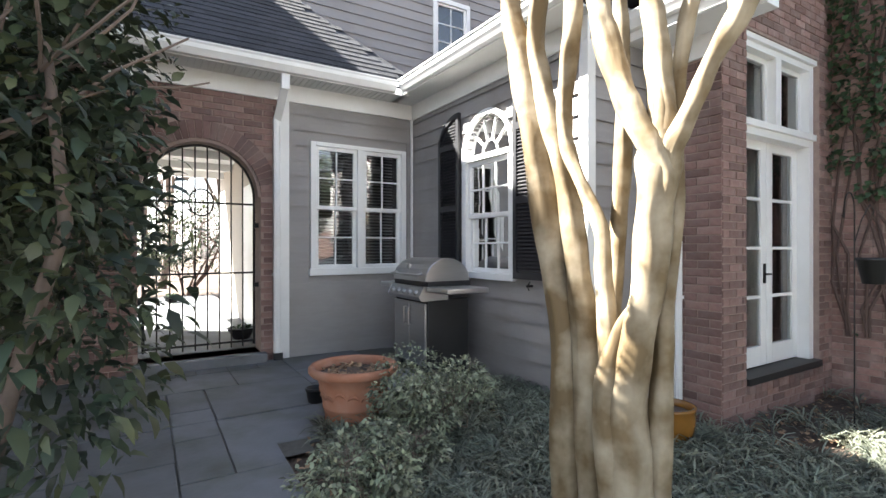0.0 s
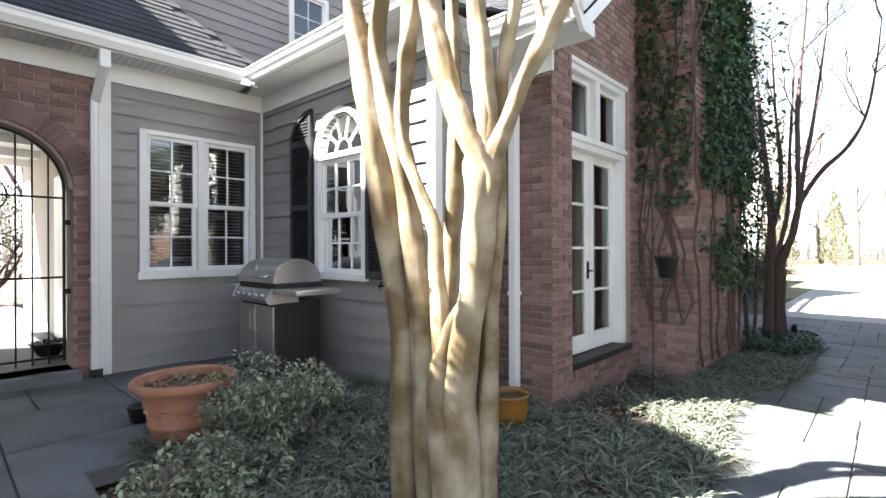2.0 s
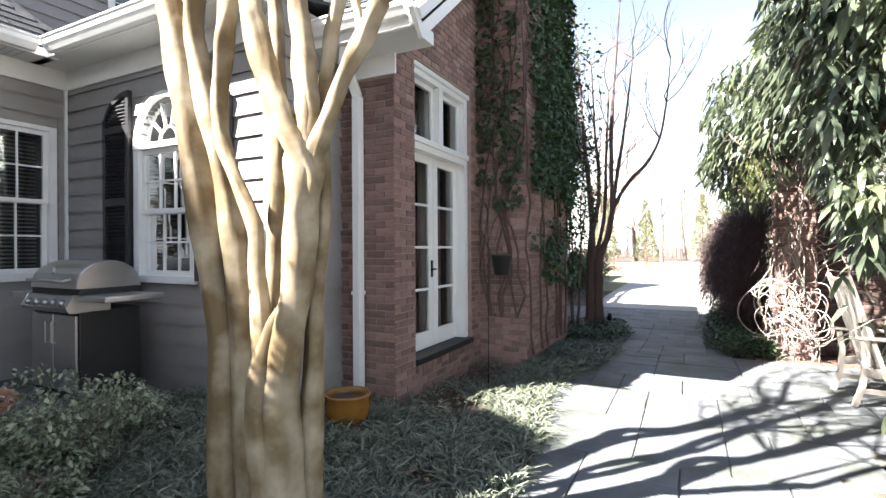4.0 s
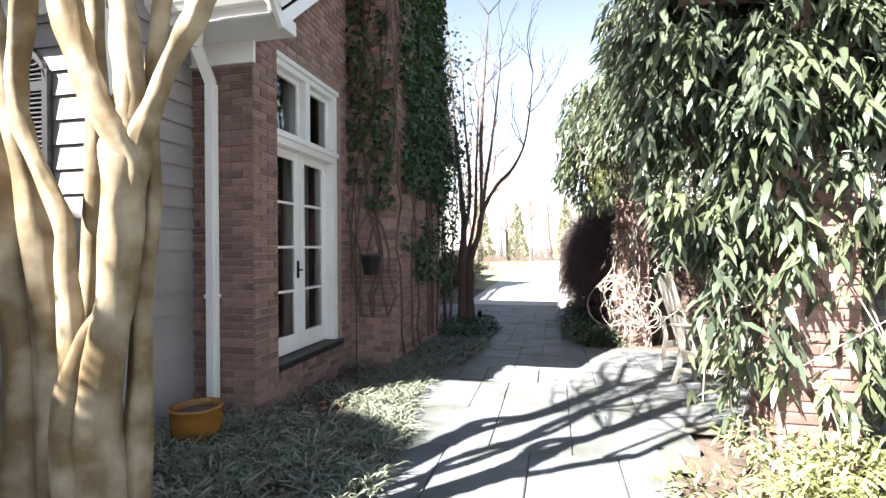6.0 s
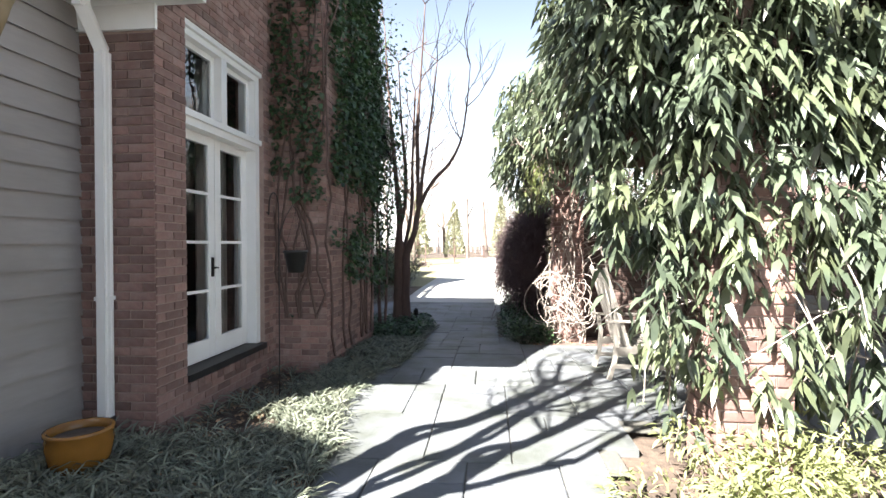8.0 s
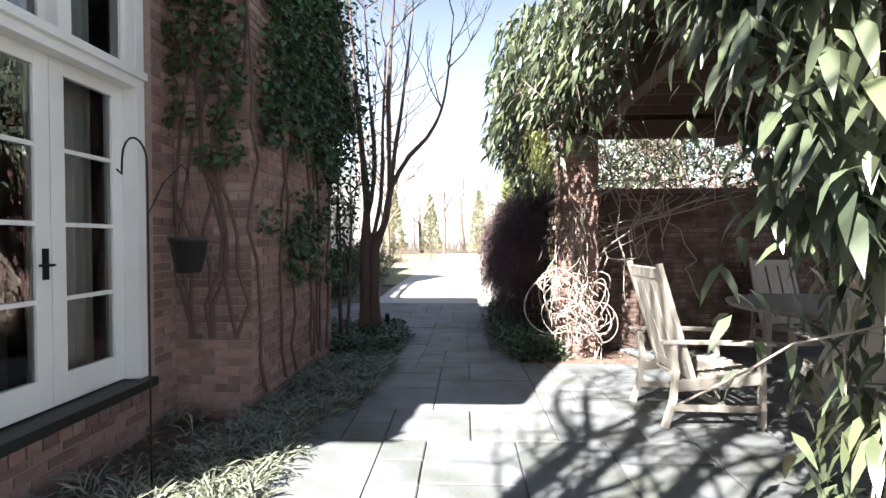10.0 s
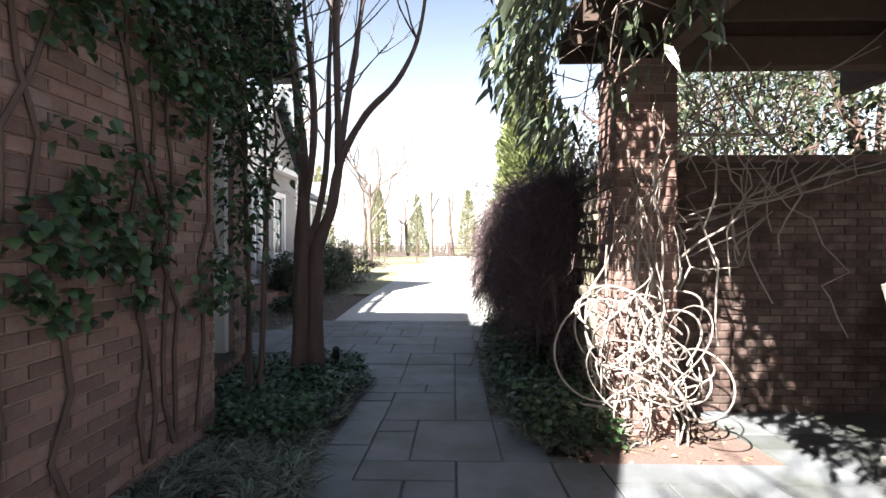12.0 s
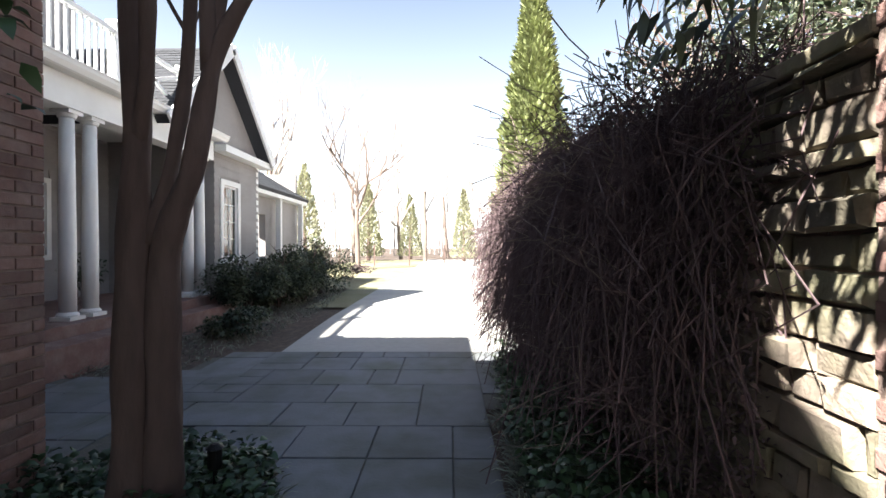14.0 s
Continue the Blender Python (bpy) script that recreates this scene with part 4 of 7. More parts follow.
# ---- plants ----
def crown(n, centre, radii, seed, hollow=0.45, lumps=6):
    """Points in a lumpy crown."""
    rng = random.Random(seed)
    cs = []
    for _ in range(lumps):
        a, z = rng.uniform(0, 2 * math.pi), rng.uniform(-0.7, 0.8)
        k = rng.uniform(0.35, 0.75)
        cs.append((centre[0] + radii[0] * k * math.cos(a), centre[1] + radii[1] * k * math.sin(a), centre[2] + radii[2] * z * 0.8, rng.uniform(0.35, 0.6)))
    out, dirs = [], []
    while len(out) < n:
        c = rng.choice(cs)
        d = Vector((rng.gauss(0, 1), rng.gauss(0, 1), rng.gauss(0, 1))).normalized()
        r = rng.uniform(hollow, 1.0) ** 0.6 * c[3]
        p = (c[0] + d.x * r * radii[0], c[1] + d.y * r * radii[1], c[2] + d.z * r * radii[2])
        out.append(p)
        dirs.append((d.x + rng.gauss(0, .6), d.y + rng.gauss(0, .6), d.z * 0.6 + rng.gauss(0, .6)))
    return out, dirs


def curvy(p0, p1, n=6, wob=0.08, seed=0):
    rng = random.Random(seed)
    p0, p1 = Vector(p0), Vector(p1)
    out, off = [], Vector((0, 0, 0))
    for i in range(n + 1):
        t = i / n
        if 0 < i < n:
            off = off * 0.7 + Vector((rng.gauss(0, wob), rng.gauss(0, wob), rng.gauss(0, wob * 0.5)))
        out.append(tuple(p0.lerp(p1, t) + off * math.sin(math.pi * min(1, t * 1.2)) if i < n else p1))
    return out


def twigs(b, start, length, depth, r, rng, spread=0.55, lift=0.25):
    """A forking limb."""
    pts, d = [Vector(start[0])], Vector(start[1]).normalized()
    k = 4
    for i in range(k):
        d = (d + Vector((rng.gauss(0, .14), rng.gauss(0, .14), rng.gauss(0, .08) + lift * 0.15))).normalized()
        pts.append(pts[-1] + d * length / k)
    b.tube([tuple(p) for p in pts], [r * (1 - 0.45 * i / k) for i in range(k + 1)], 5 if r < 0.03 else 8, cap=False)
    if depth > 0:
        for _ in range(rng.choice((2, 3))):
            nd = (d + Vector((rng.gauss(0, spread), rng.gauss(0, spread), rng.gauss(0, spread * 0.6) + lift))).normalized()
            twigs(b, (pts[-1 if rng.random() < 0.6 else -2], nd), length * rng.uniform(0.6, 0.8), depth - 1, r * 0.52, rng, spread, lift)


def resample(pts, k=5):
    """A smooth curve through (x, y, z, r) rows."""
    P = [np.array(p, float) for p in pts]
    P = [2 * P[0] - P[1]] + P + [2 * P[-1] - P[-2]]
    out = []
    for i in range(1, len(P) - 2):
        for j in range(k):
            t = j / k
            out.append(0.5 * (2 * P[i] + (P[i + 1] - P[i - 1]) * t + (2 * P[i - 1] - 5 * P[i] + 4 * P[i + 1] - P[i + 2]) * t * t + (3 * P[i] - P[i - 1] - 3 * P[i + 1] + P[i + 2]) * t ** 3))
    out.append(P[-2])
    return out


def stem(b, rows, sides=24, wob=0.30):
    q = resample(rows)
    b.tube([tuple(p[:3]) for p in q], [max(0.004, float(p[3])) for p in q], sides, wob=wob)


# crape myrtle in the bed
g0 = 0.02
myrtle = thing("crape_myrtle", (2.2, 1.75, g0), "bare multi-stemmed crape myrtle with smooth tan bark in the planted bed", "tree")
OFF = Matrix.Translation((-2.2, -1.75, -g0))
STEMS = [
    [(1.9, 1.83, -0.12, 0.099), (1.9, 1.83, 0.29, 0.086), (1.9, 1.86, 1.03, 0.067), (1.9, 1.94, 1.46, 0.071), (1.9, 2.04, 1.91, 0.078), (1.9, 2.13, 2.36, 0.076), (1.9, 2.22, 2.71, 0.072), (1.9, 2.3, 3.03, 0.06), (1.86, 2.15, 3.4, 0.035), (1.8, 2.3, 4.6, 0.016)],
    [(1.93, 1.7, -0.12, 0.076), (1.93, 1.7, 0.31, 0.066), (1.93, 1.73, 1.04, 0.072), (1.93, 1.79, 1.46, 0.061), (1.93, 1.86, 1.81, 0.057), (1.93, 1.96, 2.14, 0.058), (1.93, 2.07, 2.51, 0.053), (1.93, 2.1, 2.82, 0.053), (1.95, 1.98, 3.4, 0.04), (2, 2.1, 4.5, 0.018)],
    [(1.9, 1.47, 0.45, 0.02), (1.85, 1.49, 0.81, 0.046), (1.84, 1.54, 1.33, 0.041), (1.84, 1.55, 1.57, 0.036), (1.84, 1.65, 1.76, 0.032), (1.84, 1.75, 1.96, 0.035), (1.84, 1.79, 2.15, 0.038), (1.84, 1.77, 2.42, 0.046), (1.84, 1.73, 2.69, 0.048), (1.9, 1.8, 3.3, 0.04), (1.95, 1.8, 4.4, 0.018)],
    [(1.88, 1.44, -0.12, 0.124), (1.88, 1.44, 0.39, 0.108), (1.88, 1.46, 0.81, 0.098), (1.88, 1.34, 1.28, 0.068), (1.88, 1.32, 1.59, 0.075), (1.88, 1.29, 1.84, 0.085), (1.88, 1.27, 2.0, 0.07), (1.88, 1.27, 2.2, 0.045)],
    [(1.88, 1.26, 1.7, 0.03), (1.86, 1.25, 1.85, 0.05), (1.8, 1.34, 2.05, 0.053), (1.8, 1.43, 2.27, 0.054), (1.8, 1.51, 2.49, 0.055), (1.8, 1.55, 2.71, 0.051), (1.6, 1.5, 3.3, 0.035), (1.5, 1.5, 4.5, 0.016)],
    [(1.88, 1.26, 1.94, 0.059), (1.88, 1.28, 2.22, 0.055), (1.88, 1.3, 2.45, 0.047), (1.88, 1.32, 2.69, 0.045), (1.9, 1.3, 3.3, 0.035), (1.95, 1.2, 4.5, 0.016)],
    [(1.9, 1.26, 1.75, 0.02), (1.87, 1.22, 1.9, 0.043), (1.84, 1.11, 2.06, 0.035), (1.84, 1.01, 2.24, 0.035), (1.84, 0.93, 2.36, 0.041), (1.84, 0.85, 2.49, 0.04), (1.84, 0.8, 2.56, 0.031), (1.9, 0.7, 3.2, 0.03), (1.95, 0.4, 4.2, 0.014)],
    [(1.84, 0.94, 2.34, 0.023), (1.84, 0.96, 2.46, 0.018), (1.84, 0.96, 2.6, 0.018), (1.9, 0.85, 3.3, 0.012), (1.95, 0.8, 4, 0.006)],
    [(1.96, 1.58, 0.4, 0.04), (1.97, 1.61, 0.93, 0.036), (1.98, 1.58, 1.46, 0.038), (1.98, 1.55, 1.8, 0.041), (1.98, 1.54, 2.16, 0.038), (1.98, 1.55, 2.55, 0.033), (1.98, 1.56, 2.83, 0.033), (2.1, 1.6, 3.4, 0.03), (2.2, 1.7, 4.5, 0.014)],
    [(2, 1.38, -0.12, 0.073), (2, 1.38, 0.35, 0.064), (2, 1.35, 0.92, 0.048), (2, 1.32, 1.33, 0.037), (2, 1.28, 1.73, 0.031), (2, 1.28, 2.13, 0.029), (2, 1.24, 2.44, 0.034), (2, 1.18, 2.69, 0.036), (2.1, 1.15, 3.4, 0.03), (2.2, 1, 4.5, 0.014)],
    [(1.8, 1.48, -0.12, 0.058), (1.8, 1.48, 0.41, 0.05), (1.8, 1.51, 0.82, 0.05), (1.83, 1.46, 1.1, 0.03), (1.88, 1.42, 1.25, 0.01)],
]
for k, rows in enumerate(STEMS):
    b = Build()
    stem(b, [(p[0] - 2.2, p[1] - 1.75, p[2] - g0, p[3]) for p in rows])
    part("stem", b, M_BARK_M, myrtle, smooth=True)
b = Build()
rng = random.Random(5)
def crown_end(rows):
    """The stem's upper half, leaning on outwards."""
    x, y, z, r = rows[-1]
    px, py = rows[-2][:2]
    dx, dy = x - 1.9 + (x - px), y - 1.6 + (y - py)
    return [(*rows[-2][:3], rows[-2][3] * 1.1), (x, y, z, 0.032), (x + dx * 0.7, y + dy * 0.7, z + 0.9, 0.026), (x + dx * 1.3, y + dy * 1.3, z + 1.9, 0.012)]


for rows in STEMS:
    if rows[-1][2] >= 3.9:
        q = resample([(p[0] - 2.2, p[1] - 1.75, p[2] - g0, p[3]) for p in crown_end(rows)])
        b.tube([tuple(p[:3]) for p in q], [max(0.006, float(p[3])) for p in q], 8, cap=False)
        for p in q[4::2]:
            twigs(b, (Vector(tuple(p[:3])), Vector((rng.gauss(0, .7), rng.gauss(0, .7), 0.7))), 0.9, 1, 0.017, rng)
    if rows[-1][2] < 3:
        continue
    for k in (-1, -2):
        x, y, z, r = rows[k]
        for _ in range(3):
            twigs(b, (Vector((x - 2.2, y - 1.75, z - g0)), Vector((rng.gauss(0, .6), rng.gauss(0, .6), 0.8))), 1.0, 1, 0.018, rng)
part("twig", b, M_BARK_M, myrtle, kind="stuff")

# second tree by the chimney
gz2 = ground_z(10.3, 1.4)
tree2 = thing("garden_tree", (10.3, 1.4, gz2), "dark multi-stemmed tree with smooth bare trunks at the path", "tree")
T2 = [
    [(10.28, 1.52, gz2 - .1, 0.11), (10.3, 1.50, .4, 0.095), (10.3, 1.49, 1.2, 0.088), (10.3, 1.46, 1.9, 0.085), (10.32, 1.52, 2.6, 0.070), (10.35, 1.6, 3.4, 0.053), (10.4, 1.7, 4.6, 0.030), (10.5, 1.8, 6.0, 0.015)],
    [(10.34, 1.36, gz2 - .1, 0.105), (10.33, 1.35, .6, 0.088), (10.32, 1.33, 1.25, 0.080), (10.3, 1.18, 1.65, 0.075), (10.3, 1.10, 2.1, 0.064), (10.3, 1.02, 2.35, 0.053), (10.3, .78, 2.75, 0.046), (10.3, .45, 3.1, 0.042), (10.3, .22, 3.55, 0.028), (10.25, .10, 4.2, 0.020), (10.2, .02, 5.0, 0.010)],
    [(10.3, 1.08, 2.2, 0.053), (10.25, 1.08, 2.9, 0.048), (10.2, 1.08, 3.7, 0.049), (10.15, 1.0, 4.8, 0.025), (10.1, .9, 6.2, 0.012)],
    [(10.3, 1.1, 2.1, 0.043), (10.35, 0.98, 3.0, 0.046), (10.4, .85, 3.9, 0.030), (10.45, .7, 5.2, 0.015)],
    [(10.32, 1.42, 1.3, 0.053), (10.34, 1.30, 1.75, 0.048), (10.36, 1.22, 2.4, 0.043), (10.38, 1.2, 3.4, 0.030), (10.4, 1.15, 4.6, 0.020)],
    [(10.3, 1.46, 1.8, 0.053), (10.2, 1.35, 2.2, 0.048), (10.1, 1.3, 2.9, 0.046), (9.95, 1.35, 3.8, 0.025), (9.9, 1.4, 5.0, 0.012)],
]
for rows in T2:
    b = Build()
    stem(b, [(p[0] - 10.3, p[1] - 1.4, p[2] - gz2, p[3] * (1.0 - 0.22 * sm((p[2] - 0.9) / 0.8))) for p in rows], 12)
    part("trunk", b, M_BARK, tree2, smooth=True)
b = Build()
rng = random.Random(9)
for rows in T2:
    for k in (-1, -2, -3):
        x, y, z, r = rows[k]
        for _ in range(2):
            twigs(b, (Vector((x - 10.3, y - 1.4, z - gz2)), Vector((rng.gauss(0, .5), rng.gauss(0, .5), 0.8))), 0.7, 2, 0.012, rng, 0.5, 0.35)
part("twig", b, M_BARK, tree2, kind="stuff")


def leafy(name, at, label, category, n, radii, h, mat, L, W, seed, stems=5, stem_mat=None, droop=0.3, r=0.02, lumps=8, clear=0.15, group="", red=0):
    """A shrub or small tree: stems and a lumpy crown of leaves."""
    s = thing(name, at, label, category, group)
    rng = random.Random(seed)
    b = Build()
    for i in range(stems):
        a = rng.uniform(0, 6.28)
        e = (radii[0] * 0.6 * math.cos(a), radii[1] * 0.6 * math.sin(a), h * rng.uniform(0.6, 0.9))
        b.tube(curvy((0.05 * math.cos(a), 0.05 * math.sin(a), -0.05), e, 6, 0.05, seed + i), [r * (1 - 0.12 * k) for k in range(7)], 6, cap=False)
        for _ in range(3):
            twigs(b, (Vector(e) * rng.uniform(0.5, 0.95), Vector((rng.gauss(0, 1), rng.gauss(0, 1), 0.5))), h * 0.22, 1, r * 0.5, rng)
    part("stem", b, stem_mat or M_BARK, s, kind="stuff")
    P, D = crown(n, (0, 0, h * (0.5 + clear)), (radii[0] * 1.35, radii[1] * 1.35, h * (0.5 - clear * 0.4)), seed, lumps=lumps)
    P = [(p[0], p[1], max(0.02, p[2])) for p in P]
    Ls = np.array([L * rng.uniform(0.6, 1.2) for _ in P])
    blades("crown", mat, P, D, Ls, Ls * W / L, droop, parent=s)
    return s


# evergreen hedge on the west side of the courtyard
for k, (x, y, h, rx, ry, n) in enumerate([(-0.8, 2.75, 3.9, 0.68, 0.75, 9500), (-1.0, 4.3, 3.9, 0.8, 1.0, 6500), (-2.1, 3.6, 4.9, 1.2, 1.3, 6500), (-1.9, 1.9, 4.4, 1.0, 1.0, 5000), (-2.0, 5.2, 5.2, 1.0, 0.9, 7000)]):
    leafy("camellia", (x, y, ground_z(x, y) - 0.05), "tall dense evergreen camellia bush beside the flagstones", "bush", n, (rx, ry), h, M_BUSH, 0.095, 0.045, 40 + k, 6, M_TWIG, 0.25, 0.035, 16, 0.06, "evergreen bushes of the courtyard")
limb = thing("shrub_limb", (-0.65, 2.7, 0.1), "bare leaning brown limb growing at the edge of the camellia", "branch")
b = Build()
b.tube([(0.0, 0.0, -0.1), (0.22, -0.2, 0.83), (0.30, -0.25, 1.14), (0.40, -0.3, 1.5), (0.34, -0.28, 2.2)], [0.034, 0.03, 0.03, 0.026, 0.016], 10, wob=0.2)
b.tube([(0.22, -0.2, 0.83), (0.1, -0.24, 1.15), (-0.05, -0.2, 1.5), (-0.1, -0.1, 2.0)], [0.024, 0.02, 0.016, 0.01], 8)
part("limb", b, M_TWIG, limb, smooth=True)

# variegated shrubs in the bed
for k, (x, y, h, r, n) in enumerate([(1.02, 2.42, 0.46, 0.25, 2300), (1.80, 3.05, 0.60, 0.33, 3800), (1.42, 2.75, 0.34, 0.2, 1000), (2.25, 3.35, 0.36, 0.24, 1200)]):
    leafy("abelia_shrub", (x, y, ground_z(x, y) - 0.06), "low rounded shrub with small pale-edged leaves in the bed", "shrub", n, (r, r), h, M_SHRUB, 0.042, 0.02, 60 + k, 9, M_TWIG, 0.2, 0.008, 12, 0.12, "low shrubs in the bed")

# liriope over the beds
P, D, LL = [], [], []
rng = random.Random(3)
while len(P) < 56000:
    zone = rng.random()
    if zone < 0.72:
        x, y, poly = rng.uniform(0.5, 8.4), rng.uniform(0.6, 4.2), BED_LEFT
    elif zone < 0.9:
        x, y, poly = rng.uniform(7.5, 11.2), rng.uniform(0.7, 2.4), BED_LEFT
    else:
        x, y, poly = rng.uniform(8.4, 14.2), rng.uniform(-1.4, -0.6), BED_RIGHT
    if not inside(poly, x, y):
        continue
    if poly is BED_LEFT and (y > 3.9 or (y > 1.75 and x > 3.9 and rng.random() < 0.75) or (x < 1.1 and y > 2.4) or (4.0 < x < 6.2 and y > 1.55 and rng.random() < 0.7)):
        continue
    if noise.noise(Vector((x * 2.2, y * 2.2, 4))) < -0.33:
        continue
    a = rng.uniform(0, 6.28)
    size = rng.uniform(0.7, 1.25)
    for _ in range(14):
        a2 = a + rng.gauss(0, 1.6)
        P.append((x + rng.gauss(0, .02), y + rng.gauss(0, .02), ground_z(x, y) - 0.05))
        D.append((math.cos(a2) * 0.55, math.sin(a2) * 0.55, rng.uniform(0.6, 1.3)))
        LL.append(size * rng.uniform(0.26, 0.42))
blades("liriope", M_LIRI, P, D, np.array(LL), 0.0125, 0.62, 0.1, label="grey-green liriope grass covering the planted bed", kind="stuff", category="ground cover", lanceolate=False)
P = []
while len(P) < 2600:
    x, y = rng.uniform(0.5, 11), rng.uniform(0.6, 4.2)
    if inside(BED_LEFT, x, y):
        P.append((x, y, ground_z(x, y) - 0.03 + rng.uniform(0, 0.03)))
while len(P) < 3600:
    x, y = rng.uniform(8.0, 14), rng.uniform(-2.2, -0.5)
    if inside(BED_RIGHT, x, y):
        P.append((x, y, ground_z(x, y) - 0.03 + rng.uniform(0, 0.03)))
blades("leaf_litter", M_DRY, P, [rdir(-0.1, 0.25) for _ in P], 0.055, 0.03, 0.1, label="dry brown leaves scattered on the soil", kind="stuff", category="leaves")

# big-leaved ground cover at the second tree
P, D = [], []
while len(P) < 5200:
    x, y = rng.uniform(8.3, 11.3), rng.uniform(0.65, 2.3)
    if inside(BED_LEFT, x, y) and not (CX0 < x < CX1 and y > CY - 0.05):
        P.append((x, y, ground_z(x, y) + rng.uniform(0.0, 0.26) * (0.5 + 0.5 * noise.noise(Vector((x * 2, y * 2, 0))) + 0.3)))
        D.append(rdir(-0.2, 0.7))
while len(P) < 9000:
    x, y = rng.uniform(8.3, 14.0), rng.uniform(-1.35, -0.6)
    if inside(BED_RIGHT, x, y):
        P.append((x, y, ground_z(x, y) + rng.uniform(0.0, 0.30)))
        D.append(rdir(-0.2, 0.7))
blades("ivy_ground_cover", M_IVY, P, D, 0.075, 0.05, 0.25, label="dark ivy covering the ground under the tree", kind="stuff", category="ground cover")


# ivy on the chimney
def wall_ivy(name, place, u0, u1, z0, z1, n, seed, dens, label, outward, L=0.075, W=0.06, mat=None):
    s = thing(name, (0, 0, 0), label, "ivy")
    rng = random.Random(seed)
    P, D = [], []
    tries = 0
    while len(P) < n and tries < n * 40:
        tries += 1
        u, z = rng.uniform(u0, u1), rng.uniform(z0, z1)
        v = noise.noise(Vector((u * 1.6 + seed, z * 1.1, 2))) + 0.5 * noise.noise(Vector((u * 5, z * 4, seed)))
        if v + dens(u, z) < rng.uniform(0.0, 0.35):
            continue
        P.append(place(u, -rng.uniform(0.01, 0.16), z))
        D.append((outward[0] * 0.5 + rng.gauss(0, .5), outward[1] * 0.5 + rng.gauss(0, .5), -0.5 + rng.gauss(0, .5)))
    blades("leaves", mat or M_IVY, P, D, np.array([L * rng.uniform(0.6, 1.2) for _ in P]), W, 0.15, parent=s)
    b = Build()
    for k in range(8):
        u = rng.uniform(u0 + 0.1, u1 - 0.1)
        pts, z = [], z0
        while z < z1 - 0.5:
            pts.append(place(u, -0.025, z))
            z += 0.28
            u += rng.gauss(0, 0.07)
        b.tube(pts, [0.016 * (1 - 0.7 * i / len(pts)) for i in range(len(pts))], 5, cap=False)
    part("vine_stem", b, M_BARK, s, kind="stuff")
    return s


wall_ivy("ivy", face_y(CY), CX0, CX1, 0.1, 7.5, 9500, 11, lambda u, z: (0.55 if z > 2.2 else -0.10) + 0.18 * (u - 7.3) + (-0.5 if z < 0.9 else 0), "dark green ivy climbing the brick chimney", (0, -1))
wall_ivy("ivy", face_x(CX0), CY, GY, 0.6, 7.5, 1500, 12, lambda u, z: (0.35 if z > 2.0 else -0.3), "dark green ivy climbing the side of the chimney", (-1, 0))
wall_ivy("ivy", face_x(CX1 + 0.12), CY - 0.1, GY, 1.3, 5.5, 600, 13, lambda u, z: 0.1, "ivy trailing off the far side of the chimney", (1, 0))
leafy("holly", (9.25, 1.62, ground_z(9.2, 1.6)), "slender evergreen holly growing beside the chimney", "tree", 3000, (0.34, 0.34), 5.2, M_IVY, 0.085, 0.05, 77, 4, M_BARK, 0.2, 0.022, 18, 0.12)


# ---- pergola, pillars and garden walls ----
def pillar(name, x0, x1, y0, y1, z1, mat_label, near, singles):
    p = thing(name, (0, 0, 0), mat_label, "pillar", kind="structure")
    b = Build()
    zb = ground_z(x0, y0) - 0.1
    b.box(x0, x1, y0, y1, zb, z1)
    part("core", b, M_MORTAR, p)
    bricks(p, face_x(x0), y0, y1, zb + 0.06, z1, singles, near, seed=3)
    bricks(p, lambda u, d, z: (u, y1 - d, z), x0, x1, zb + 0.06, z1, singles, near, seed=4)
    bricks(p, face_y(y0), x0, x1, zb + 0.06, z1, 0, near, seed=5)
    return p


PZ = 2.75
pillar("pillar_near", 3.66, 4.1, -2.16, -1.72, PZ, "brick pillar wrapped in vines at the corner of the pergola", (0, 1.0), 60)
pillar("pillar_far", 8.75, 9.2, -1.88, -1.42, PZ, "brick pillar wrapped in bare vines at the path", (0, 1.0), 110)
pillar("pillar_rear", 3.66, 4.1, -6.3, -5.85, PZ, "brick pillar at the back of the pergola", (0, 1.0), 0)
# patio wall, its brick and mortar coloured dark for the pergola's shade
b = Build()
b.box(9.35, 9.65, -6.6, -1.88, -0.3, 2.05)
patio_wall = struct("wall_patio", b, M_SHADEMORTAR)
bricks(patio_wall, face_x(9.35), -6.6, -1.88, -0.15, 1.98, 60, (-2.3, 0.5), seed=8, mat=M_SHADEBRICK)
b = Build()
b.box(9.30, 9.70, -6.6, -1.88, 2.05, 2.11)
struct("wall_cap", b, M_BRICK, bevel=0.008)

pergola = thing("pergola", (0, 0, 0), "dark brown timber pergola buried under evergreen vines", "pergola")
for y in (-1.78, -3.9, -6.08):
    b = Build()
    b.box(3.5, 9.7, y - 0.07, y + 0.07, PZ, PZ + 0.24)
    part("beam", b, M_BEAM, pergola, bevel=0.006)
for x in (3.88, 9.0):
    b = Build()
    b.box(x - 0.07, x + 0.07, -6.3, -1.4, PZ + 0.002, PZ + 0.238)
    part("cross_beam", b, M_BEAM, pergola, bevel=0.006)
x = 3.62
while x < 9.8:
    b = Build()
    b.box(x - 0.025, x + 0.025, -6.5, -1.15, PZ + 0.24, PZ + 0.43)
    part("rafter", b, M_BEAM, pergola)
    x += 0.42
y = -6.4
while y < -1.2:
    b = Build()
    b.box(3.5, 9.75, y - 0.07, y + 0.07, PZ + 0.43, PZ + 0.45)
    part("board", b, M_BEAM, pergola)
    y += 0.148

# the vine over the pergola: a thick mat, hanging curtains of long leaves
vine = thing("evergreen_clematis", (0, 0, 0), "evergreen clematis with long drooping leaves covering the pergola", "vine")
